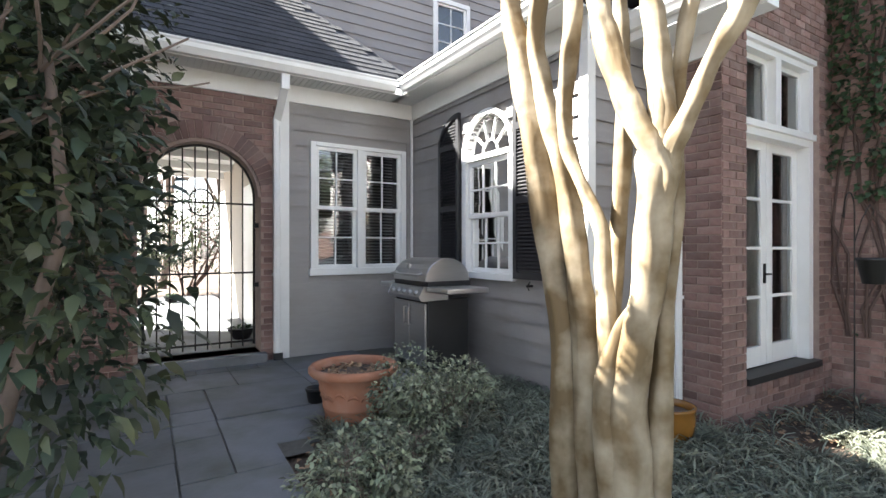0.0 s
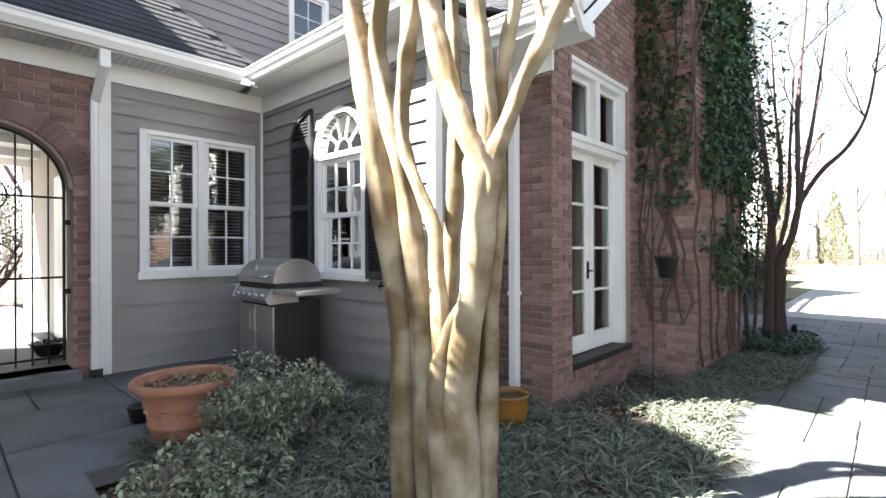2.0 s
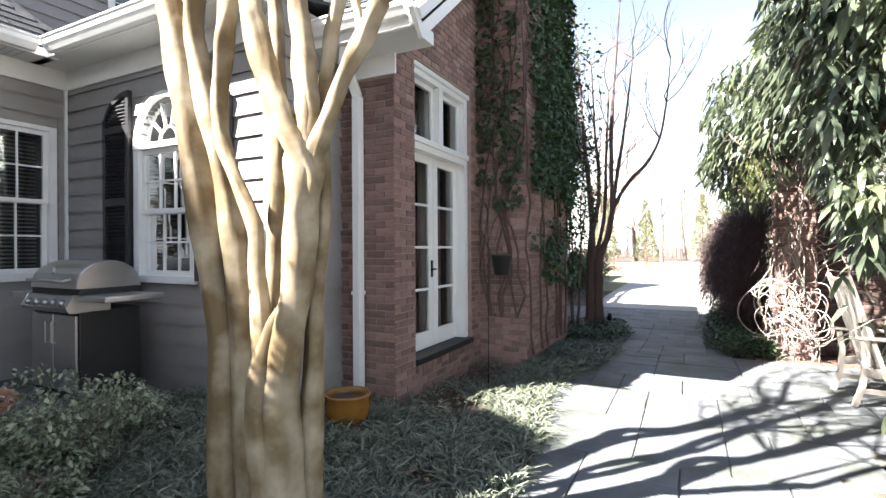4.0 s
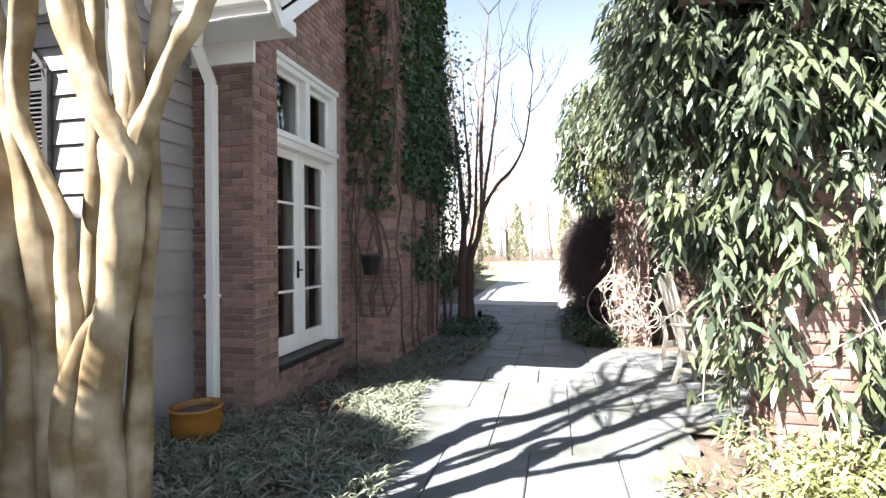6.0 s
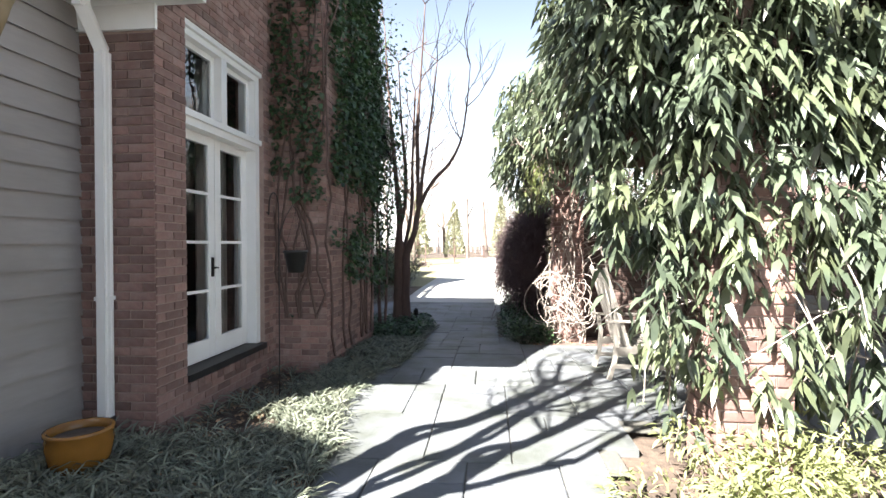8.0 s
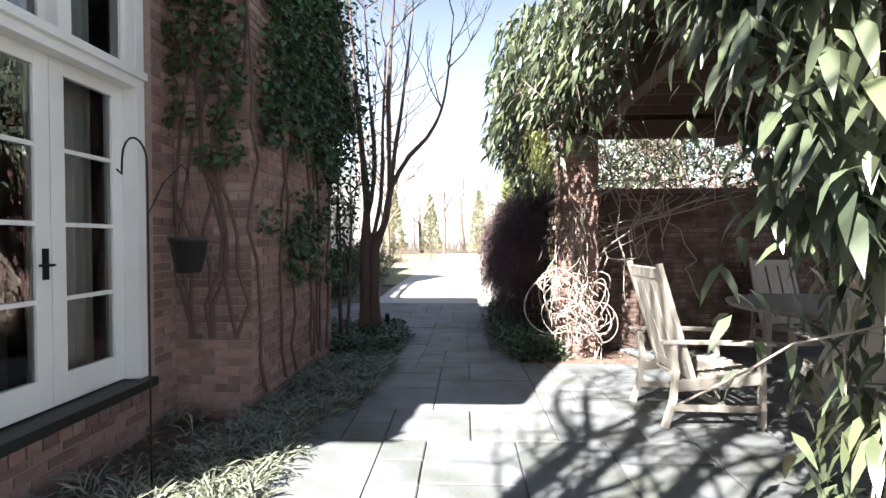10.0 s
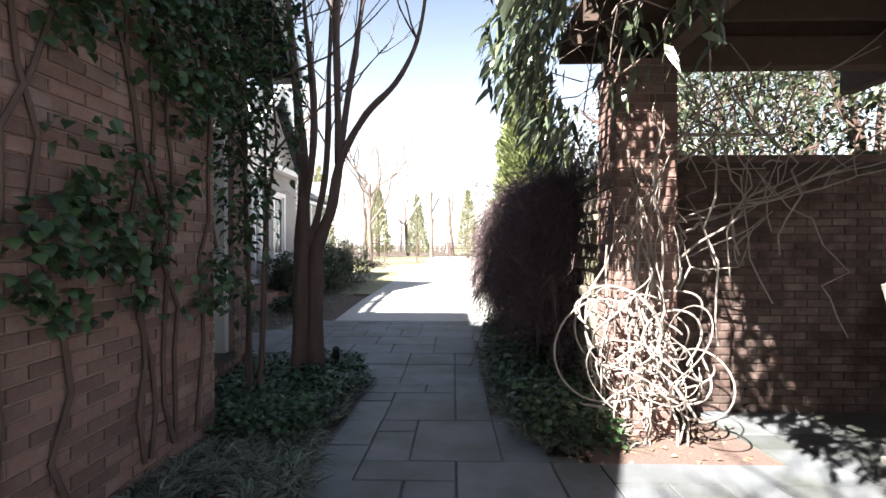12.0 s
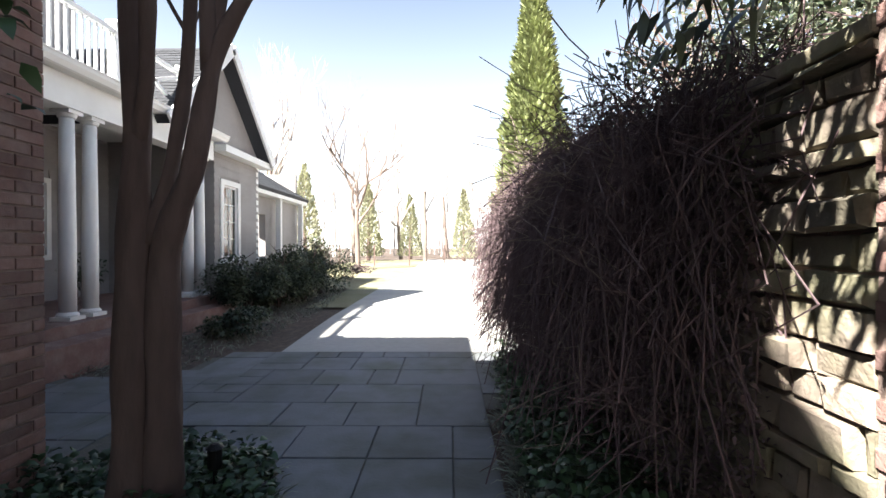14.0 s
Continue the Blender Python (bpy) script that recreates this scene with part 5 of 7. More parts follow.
rng = random.Random(21)
P, D, LL = [], [], []


def hang(x, y, z, out):
    P.append((x, y, z))
    D.append((out[0] * 0.5 + rng.gauss(0, .45), out[1] * 0.5 + rng.gauss(0, .45), -0.9 + rng.gauss(0, .4)))
    LL.append(rng.uniform(0.07, 0.17))


def whorl(x, y, z, out, n, size=1.0):
    """Leaves that droop from one node of a stem."""
    a = rng.uniform(0, 6.28)
    for i in range(n):
        a += 2.4 + rng.gauss(0, .3)
        P.append((x + rng.gauss(0, .015), y + rng.gauss(0, .015), z - 0.02 * i))
        D.append((out[0] * 0.45 + 0.75 * math.cos(a), out[1] * 0.45 + 0.75 * math.sin(a), -0.95 + rng.gauss(0, .4)))
        LL.append(size * rng.uniform(0.09, 0.18))


def lump(u, v, s=0.0):
    return noise.noise(Vector((u * 1.7, v * 1.7, s)))


while len(P) < 17500:                        # west face, from the roof down to the ground
    y = rng.uniform(-5.6, -0.95)
    z = rng.uniform(0.1, 4.1)
    lowest = 0.25 + 0.9 * max(0, lump(y, 1, 3)) + (1.3 if y < -3.2 else 0) + max(0, (y + 1.45)) * 2.9
    if z < lowest or z > 3.9 + 0.4 * lump(y, 2, 5):
        continue
    bulge = 0.22 * math.sin(math.pi * min(1, z / 3.9)) + 0.36 * lump(y * 1.3, z * 1.3, 7)
    if lump(y * 2.6, z * 2.2, 9) < -0.26:
        continue
    if y > -2.3 and z < 1.5 and rng.random() < 0.55:
        continue
    if z < 1.3 and rng.random() < 0.45:
        continue
    whorl(3.74 - bulge + rng.uniform(-0.06, 0.36), y, z, (-1, 0.25), rng.choice((3, 5, 6, 8)))
for k in range(420):                         # over the edge of the roof
    whorl(rng.uniform(3.3, 3.62), rng.uniform(-5.0, -1.15), rng.uniform(2.7, 4.0), (-1, 0.2), rng.choice((4, 6, 7)))
for k in range(70):                          # in front of the near pillar
    whorl(3.52 + rng.uniform(-0.1, 0.1), rng.uniform(-2.25, -1.65), rng.uniform(1.3, 2.9), (-1, 0.2), rng.choice((4, 5, 6)))
for k in range(80):                          # round the corner at the near pillar
    x, z = rng.uniform(3.5, 4.6), 0.35 + 3.1 * rng.random() ** 0.75
    whorl(x, -1.62 + rng.uniform(-0.12, 0.18) - 0.25 * max(0, x - 4.0), z, (-0.3, 0.8), rng.choice((3, 5, 6)))
n_w = len(P)
while len(P) < n_w + 5800:                   # north edge along the path
    x = rng.uniform(3.7, 9.9)
    z = rng.uniform(2.1, 4.1)
    lowest = 2.55 - 0.5 * max(0, lump(x, 0, 4)) - (0.5 if x > 8.0 else 0) - (0.6 if x < 4.3 else 0)
    if z < lowest or z > 3.85 + 0.35 * lump(x, 2, 5) or (x > 8.2 and rng.random() < 0.45):
        continue
    y = -1.15 + 0.35 * math.sin(math.pi * min(1, (z - 1.8) / 2.2)) + 0.22 * lump(x * 1.5, z * 1.5, 6) + (0.35 if 7.2 < x < 9.0 else 0)
    hang(x, y - rng.uniform(0, 0.3), z, (-0.2, 1))
n_n = len(P)
while len(P) < n_n + 5000:                   # top
    x, y = rng.uniform(3.6, 9.9), rng.uniform(-6.4, -0.9)
    P.append((x, y, 3.45 + 0.45 * max(0, 0.5 + lump(x * .7, y * .7, 8)) + rng.uniform(-0.15, 0.15)))
    D.append(rdir(-0.4, 0.6))
    LL.append(rng.uniform(0.09, 0.16))
n_t = len(P)
for k in range(46):                          # single hanging strands
    x, y = (rng.uniform(3.6, 4.3), rng.uniform(-3.6, -1.1)) if k < 30 else (rng.uniform(4.3, 9.0), rng.uniform(-1.5, -1.0))
    z, low = 2.9, rng.uniform(0.3, 1.6) if k < 30 else rng.uniform(1.9, 2.5)
    while z > low:
        for _ in range(2):
            hang(x + rng.gauss(0, .03), y + rng.gauss(0, .03), z, (rng.gauss(0, 1), rng.gauss(0, 1)))
        z -= 0.1
        x += rng.gauss(0, .015)
        y += rng.gauss(0, .015)
blades("leaves", M_LEAF, P, D, np.array(LL), np.array(LL) * 0.28, 0.3, parent=vine)
b = Build()
for k in range(110):
    if k < 75:
        p0 = (rng.uniform(3.65, 4.2), rng.uniform(-5.2, -1.45), rng.uniform(2.6, 3.8))
        p1 = (rng.uniform(3.6, 4.2), min(-1.5, p0[1] + rng.gauss(0, .8)), rng.uniform(-0.02, 1.8))
    else:
        p0 = (rng.uniform(5.2, 9.2), rng.uniform(-1.5, -0.9), rng.uniform(2.8, 3.7))
        p1 = (p0[0] + rng.gauss(0, .6), p0[1] + rng.gauss(0, .2), rng.uniform(2.0, 2.7))
    b.tube(curvy(p0, p1, 10, 0.14, 300 + k), rng.uniform(0.0025, 0.0055), 5, cap=False)
part("vine_stem", b, M_TWIG, vine, kind="stuff")
b = Build()
for k in range(40):                          # low arching stems at the foot
    p0 = Vector((rng.uniform(3.6, 4.1), rng.uniform(-3.4, -1.6), rng.uniform(0.5, 1.7)))
    q = p0 + Vector((rng.uniform(-0.35, 0.1), rng.gauss(0, .35), rng.uniform(0.05, 0.4)))
    p1 = q + Vector((rng.uniform(-0.2, 0.2), rng.gauss(0, .35), -rng.uniform(0.4, 0.9)))
    arch = [tuple(p0.lerp(q, i / 6).lerp(q.lerp(p1, i / 6), i / 6) + Vector((rng.gauss(0, .012), rng.gauss(0, .012), 0))) for i in range(7)]
    b.tube([(x, y, max(0.02, z)) for x, y, z in arch], rng.uniform(0.003, 0.005), 5, cap=False)
part("arching_stem", b, M_VINE, vine, kind="stuff")
b = Build()
for i in range(14):
    for j in range(12):
        x, y = 3.8 + i * 0.43 + rnd(-.1, .1), -6.2 + j * 0.42 + rnd(-.1, .1)
        b.tube(curvy((x, y, 3.24), (x + rnd(-.9, .9), y + rnd(-.9, .9), rnd(3.25, 3.6)), 5, 0.08, i * 12 + j), 0.012, 5, cap=False)
part("runner", b, M_TWIG, vine, kind="stuff")

# thick bare vines at the far pillar
pv = thing("bare_vine", (8.7, -1.4, ground_z(8.7, -1.4)), "tangle of pale bare vine stems looping round the brick pillar", "vine")
b = Build()
rng = random.Random(31)
for k in range(16):
    x, y = rng.uniform(-0.22, 0.15), rng.uniform(-0.45, 0.18)
    pts, z = [(x, y, -0.03)], 0.0
    top = rng.uniform(1.3, 2.8)
    while z < top:
        z += 0.16
        x += rng.gauss(0, .05) - 0.1 * (x + 0.08)
        y += rng.gauss(0, .05) - 0.1 * (y + 0.15)
        pts.append((x, y, z))
    r0 = rng.uniform(0.006, 0.016)
    b.tube(pts, [r0 * (1 - 0.5 * i / len(pts)) for i in range(len(pts))], 6, cap=False)
part("climbing_stem", b, M_VINE, pv, smooth=True, kind="stuff")
b = Build()
for k in range(46):
    c = Vector((rng.uniform(-0.40, 0.06), rng.uniform(-0.46, 0.20), rng.uniform(0.3, 1.0)))
    rr = rng.uniform(0.10, 0.25)
    a0 = rng.uniform(0, 6.28)
    tilt = Vector((rng.gauss(0, 1), rng.gauss(0, 1), rng.gauss(0, .4))).normalized()
    e1 = tilt.orthogonal().normalized()
    e2 = tilt.cross(e1)
    pts = []
    sweep, squash, ph = rng.uniform(2.6, 5.2) / 28, rng.uniform(0.6, 1.5), rng.uniform(0, 6.28)
    for i in range(29):
        a = a0 + sweep * i
        grow = 1 + 0.3 * math.sin(1.4 * a + ph) + 0.015 * i
        q = c + e1 * math.cos(a) * rr * grow + e2 * math.sin(a) * rr * squash * grow + tilt * (0.005 * i + 0.05 * math.sin(2.3 * a + ph))
        pts.append((q.x, q.y, max(0.03, q.z)))
    b.tube(pts, rng.uniform(0.0045, 0.0095), 6, cap=False)
part("loop", b, M_VINE, pv, smooth=True, kind="stuff")
b = Build()
for k in range(15):
    p0 = (rng.uniform(-0.1, 0.5), rng.uniform(-1.4, -0.3), rng.uniform(1.9, 2.9))
    p1 = (rng.uniform(0.0, 0.55), p0[1] + rng.gauss(-0.3, .5), rng.uniform(0.6, 2.4))
    b.tube(curvy(p0, p1, 9, 0.10, 500 + k), rng.uniform(0.004, 0.009), 5, cap=False)
part("trailing_stem", b, M_VINE, pv, kind="stuff")
b = Build()
for k in range(9):
    p0 = Vector((rng.uniform(0.0, 0.45), rng.uniform(-0.7, -0.2), rng.uniform(0.9, 2.2)))
    p1 = p0 + Vector((rng.uniform(-0.3, 0.3), -rng.uniform(0.5, 2.2), rng.uniform(0.5, 1.3)))
    p1.z = min(p1.z, 2.9)
    pts = curvy(tuple(p0), tuple(p1), 9, 0.11, 560 + k)
    b.tube(pts, [rng.uniform(0.010, 0.016) * (1 - 0.07 * i) for i in range(10)], 6, cap=False)
    for i in (3, 5, 7):
        twigs(b, (Vector(pts[i]), Vector((rng.gauss(0, .3), rng.gauss(-.4, .6), 0.7))), 0.4, 0, 0.007, rng)
part("bare_branch", b, M_VINE, pv, smooth=True, kind="stuff")
patch("mulch_bed", 8.05, 9.3, -2.3, -0.95, -0.012, M_MULCH, 0.125, lambda x, y: inside([(8.07, -2.25), (8.1, -1.05), (8.6, -0.95), (9.3, -1.2), (9.3, -2.25)], x, y))

# stone wall along the path with winter jasmine over it
b = Build()
b.box(9.2, 14.6, -1.85, -1.45, -0.4, 1.9)
stone_wall = struct("wall_stone", b, M_MORTAR)


def stones(parent, x0, x1, y, z0, z1, seed, singles):
    """Rough coursed stones on a face that looks to +y."""
    rng = random.Random(seed)
    rest, z, count = Build(), z0, 0
    while z < z1:
        h = rng.uniform(0.065, 0.145)
        x = x0 - rng.uniform(0, 0.2)
        while x < x1:
            w = rng.uniform(0.12, 0.36)
            a, c, lo, hi = max(x, x0), min(x + w - 0.012, x1), z, min(z + h - 0.012, z1)
            x += w
            if c - a < 0.04:
                continue
            bb = Build() if count < singles else rest
            n = len(bb.v)
            out = rng.uniform(0.015, 0.085)
            j = lambda s: rng.uniform(-1.6 * s, 1.6 * s)
            for dd, e in ((0, 0.0), (out * 0.7, 0.002), (out, 0.018)):
                for u, zz in ((a + e + j(.006), lo + e * .6 + j(.005)), (c - e + j(.006), lo + e * .6 + j(.005)), (c - e + j(.006), hi - e * .6 + j(.005)), (a + e + j(.006), hi - e * .6 + j(.005))):
                    bb.v.append((u, y + dd + (j(.006) if dd else 0), zz))
            for k in range(2):
                for i in range(4):
                    bb.f.append((n + 4 * k + i, n + 4 * k + (i + 1) % 4, n + 4 * k + 4 + (i + 1) % 4, n + 4 * k + 4 + i))
            bb.f.append((n + 8, n + 9, n + 10, n + 11))
            if count < singles:
                part("stone", bb, M_STONE, parent)
            count += 1
        z += h
    if rest.f:
        part("stonework", rest, M_STONE, parent, kind="stuff")


stones(stone_wall, 9.2, 14.6, -1.45, -0.3, 1.88, 17, 290)
b = Build()
b.box(9.2, 14.62, -1.9, -1.40, 1.9, 1.96)
struct("wall_stone_cap", b, M_STONE, bevel=0.01)

jas = thing("winter_jasmine", (10.0, -1.5, 0), "mounded tangle of arching reddish bare twigs spilling over the stone wall", "shrub")
b = Build()
rng = random.Random(41)
for k in range(3000):
    x = rng.uniform(-0.2, 5.2)
    thick = 0.35 + 0.5 * sm((x - 0.2) / 1.6)
    if x < 1.1 and rng.random() < 0.5:
        continue
    y0, z0 = rng.uniform(-0.35, 0.05), 1.75 + rng.uniform(-0.1, 0.35)
    y1 = thick * rng.uniform(0.3, 1.15)
    z1 = rng.uniform(0.15, 1.5)
    dx = max(-0.25 - x, rng.gauss(0.0, 0.85))
    hump = rng.uniform(0.05, 0.4)
    pts = []
    sway, ph = rng.gauss(0, .16), rng.uniform(0, 6.28)
    for i in range(7):
        t = i / 6
        pts.append((x + dx * t + sway * math.sin(ph + 5 * t) + rng.gauss(0, .15), y0 + (y1 - y0) * t ** 0.75 + rng.gauss(0, .10), z0 + (z1 - z0) * t ** 1.8 + hump * math.sin(math.pi * t) + rng.gauss(0, .12)))
    b.tube(pts, rng.uniform(0.002, 0.0042), 4, cap=False)
part("twig", b, M_REDTWIG, jas, kind="stuff")
b = Build()
for k in range(160):
    x = rng.uniform(0.3, 5.2)
    p0 = (x, rng.uniform(-.2, .5), rng.uniform(0.9, 2.1))
    p1 = (x + rng.gauss(0, .5), rng.uniform(.1, .95), p0[2] + rng.gauss(0, .45))
    b.tube(curvy(p0, p1, 7, .07, 700 + k), 0.004, 4, cap=False)
for k in range(260):
    p0 = (rng.uniform(0.1, 5.4), rng.uniform(0.1, 0.75), rng.uniform(0.3, 2.1))
    p1 = (p0[0] + rng.uniform(-0.4, 0.6), p0[1] + rng.uniform(0.1, 0.6), p0[2] + rng.gauss(0, .3))
    b.tube(curvy(p0, p1, 6, .07, 900 + k), 0.003, 4, cap=False)
part("twig", b, M_TWIG, jas, kind="stuff")
P, D = [], []
for _ in range(20000):
    x = rng.uniform(-0.4, 5.3)
    z = rng.uniform(0.0, 1.9)
    thick = (0.25 + 0.4 * sm(x / 1.6)) * math.sqrt(max(0.05, 1 - ((z - 0.7) / 1.4) ** 2))
    P.append((x, thick * rng.uniform(0.3, 1.0), z + ground_z(10 + x, -1.2)))
    D.append(rdir(-0.8, 0.5))
blades("small_leaves", M_REDTWIG, P, D, 0.034, 0.016, 0.2, parent=jas)
b = Build()
for k in range(2800):                        # side shoots that stick out of the mound
    p0 = Vector((rng.uniform(-0.2, 5.2), rng.uniform(-0.1, 0.55), rng.uniform(0.3, 2.05)))
    d = Vector((rng.gauss(0, 1), rng.uniform(0.1, 1.2), rng.gauss(0.1, .8))).normalized() * rng.uniform(0.18, 0.6)
    b.tube([tuple(p0), tuple(p0 + d * 0.5 + Vector((0, 0, 0.03))), tuple(p0 + d)], 0.0026, 4, cap=False)
part("side_shoot", b, M_REDTWIG, jas, kind="stuff")
leafy("laurel", (12.2, -2.5, 0), "rounded evergreen laurel behind the stone wall", "bush", 6000, (1.0, 0.8), 3.0, M_SHRUB, 0.08, 0.04, 81, 5, M_BARK, 0.2, 0.03, 10, 0.15)
leafy("laurel", (12.8, -2.9, 0), "rounded evergreen laurel behind the stone wall", "bush", 3000, (1.1, 0.8), 2.3, M_BUSH, 0.07, 0.035, 82, 5, M_BARK, 0.2, 0.03, 10, 0.15)

# yellow-green plant at the foot of the near vine
for k, (x, y, r, h, n) in enumerate([(3.15, -1.55, 0.45, 0.42, 1500), (3.6, -2.2, 0.5, 0.45, 1500), (2.8, -2.4, 0.5, 0.4, 1200)]):
    leafy("nandina", (x, y, -0.05), "low feathery yellow-green plant at the foot of the vine", "shrub", n, (r, r * .9), h, M_FERN, 0.085, 0.02, 90 + k, 8, M_TWIG, 0.25, 0.006, 10, 0.1, "low yellow-green plants")


# ---- furniture and pots ----
def garden_chair(name, at, label):
    """Slatted armchair; the seat looks to -y in its own frame."""
    c = thing(name, at, label, "chair", "chairs round the table")
    W = 0.30
    for sx in (-W, W):
        b = Build()
        b.tube([(sx, 0.44, 0.0), (sx, 0.38, 0.20), (sx, 0.36, 0.42), (sx, 0.39, 0.61)], 0.03, 4)
        part("rear_leg", b, M_TEAK, c)
        b = Build()
        b.tube([(sx, -0.28, 0.0), (sx, -0.28, 0.30), (sx, -0.27, 0.60)], 0.03, 4)
        part("front_leg", b, M_TEAK, c)
        b = Build()
        plank(b, (sx, -0.36, 0.615), (sx, 0.10, 0.630), 0.085, 0.026)
        plank(b, (sx, 0.10, 0.630), (sx, 0.47, 0.635), 0.06, 0.026)
        part("armrest", b, M_TEAK, c, bevel=0.006)
        b = Build()
        plank(b, (sx, -0.27, 0.36), (sx, 0.35, 0.31), 0.028, 0.08)
        plank(b, (sx, -0.27, 0.13), (sx, 0.38, 0.15), 0.025, 0.045)
        part("side_rail", b, M_TEAK, c)
    b = Build()
    plank(b, (-W, -0.02, 0.13), (W, -0.02, 0.13), 0.03, 0.045)
    part("stretcher", b, M_TEAK, c)
    seat = thing("seat", (0, 0, 0), "", "")
    seat.parent = c
    for i in range(7):
        y = -0.28 + i * 0.078
        b = Build()
        z = 0.405 - 0.012 * i
        b.box(-W + 0.015, W - 0.015, y, y + 0.062, z - 0.02, z)
        part("slat", b, M_TEAK, seat)
    back = thing("backrest", (0, 0, 0), "", "")
    back.parent = c
    lo, hi = Vector((0, 0.22, 0.34)), Vector((0, 0.47, 1.16))
    for sx in (-W + 0.02, W - 0.02):
        b = Build()
        plank(b, lo + Vector((sx, 0, 0)), hi + Vector((sx, 0.01, 0.05)), 0.045, 0.035, (0, -1, 0.3))
        part("stile", b, M_TEAK, back)
    for t in (0.06, 0.97):
        b = Build()
        p = lo.lerp(hi, t)
        plank(b, p + Vector((-W + 0.04, 0, 0)), p + Vector((W - 0.04, 0, 0)), 0.085, 0.024, (0, -1, 0.3))
        part("rail", b, M_TEAK, back)
    for x in (-0.172, 0.0, 0.172):
        b = Build()
        plank(b, lo.lerp(hi, 0.09) + Vector((x, 0, 0)), lo.lerp(hi, 0.94) + Vector((x, 0, 0)), 0.148, 0.016, (0, -1, 0.3))
        part("slat", b, M_TEAK, back)
    return c


CH = "weathered grey wooden slatted armchair drawn up to the garden table"
chair = garden_chair("garden_chair", pose(6.28, -2.05, 0.0, 0, 0, 3), CH)
copy_thing(chair, pose(6.2, -3.15, 0.0, 0, 0, 78))
copy_thing(chair, pose(8.68, -4.35, -0.07, 0, 0, -84))
table = thing("garden_table", (7.45, -4.05, -0.01), "weathered round wooden garden table with a slatted top", "table")
top = thing("tabletop", (0, 0, 0), "", "")
top.parent = table
for i in range(14):
    x = -1.05 + i * 0.15
    h0 = math.sqrt(max(0.0, 1.05 ** 2 - (abs(x + 0.07)) ** 2))
    b = Build()
    b.box(x + 0.004, x + 0.146, -h0, h0, 0.70, 0.73)
    part("slat", b, M_TEAK, top)
b = Build()
b.tube([(1.05 * math.cos(2 * math.pi * i / 40), 1.05 * math.sin(2 * math.pi * i / 40), 0.705) for i in range(41)], 0.022, 6)
part("rim", b, M_TEAK, table)
for sx, sy in ((-.5, -.5), (.5, -.5), (-.5, .5), (.5, .5)):
    b = Build()
    b.box(sx - .035, sx + .035, sy - .035, sy + .035, 0, 0.70)
    part("leg", b, M_TEAK, table, bevel=0.005)

# terracotta pot with soil
pz = ground_z(1.42, 3.6)
pot = thing("terracotta_planter", (1.42, 3.62, pz - 0.02), "wide terracotta planter with a rolled rim and bare soil", "planter")
b = Build()
b.turned([(0.0, 0.0), (0.215, 0.0), (0.222, 0.05), (0.218, 0.055), (0.23, 0.12), (0.237, 0.125), (0.240, 0.145), (0.235, 0.15), (0.262, 0.29), (0.283, 0.365), (0.325, 0.375), (0.345, 0.395), (0.347, 0.425), (0.33, 0.445), (0.305, 0.44), (0.292, 0.42), (0.285, 0.38)], sides=48, cap=False)
part("pot", b, M_TERRA, pot, smooth=True)
b = Build()
for k in range(16):
    a = 2 * math.pi * k / 16
    c = Vector((0.252 * math.cos(a), 0.252 * math.sin(a), 0.235 + 0.02 * math.sin(k * 2.0)))
    b.tube([tuple(c + Vector((-math.sin(a) * t * 0.04, math.cos(a) * t * 0.04, 0.018 * math.cos(t * 2)))) for t in (-1, -.5, 0, .5, 1)], [0.004, 0.012, 0.016, 0.012, 0.004], 6)
part("garland", b, M_TERRA, pot, smooth=True)
b = Build()
b.turned([(0.287, 0.37), (0.2, 0.385), (0.1, 0.395), (0.0, 0.40)], sides=28, cap=False)
part("soil", b, M_SOIL, pot, "dark crumbly soil", smooth=True)
blades("dead_leaves", M_DRY, [(0.24 * math.sqrt(random.random()) * math.cos(a), 0.24 * math.sqrt(random.random()) * math.sin(a), 0.39) for a in [rnd(0, 6.28) for _ in range(200)]], [rdir(0, 0.6) for _ in range(200)], 0.05, 0.022, 0.2, parent=pot)
sp = thing("small_pot", (1.27, 4.12, pz), "small dark plastic pot on the flagstones behind the planter", "pot")
b = Build()
b.turned([(0.0, 0), (0.06, 0.0), (0.08, 0.12), (0.088, 0.12), (0.088, 0.14), (0.075, 0.14), (0.06, 0.05)], sides=20, cap=False)
part("pot_body", b, M_DKSTEEL, sp, smooth=True)

# yellow pot at the downspout
yp = thing("yellow_planter", (3.42, 2.25, ground_z(3.42, 2.25) - 0.03), "round glazed yellow planter in the bed by the wall", "planter")
b = Build()
b.turned([(0.0, 0.0), (0.12, 0.0), (0.17, 0.10), (0.185, 0.2), (0.18, 0.26), (0.19, 0.27), (0.19, 0.29), (0.165, 0.29), (0.16, 0.24)], sides=32, cap=False)
part("pot_body", b, M_YELLOW, yp, smooth=True)
b = Build()
b.turned([(0.165, 0.235), (0.0, 0.25)], sides=20, cap=False)
part("soil", b, M_SOIL, yp)

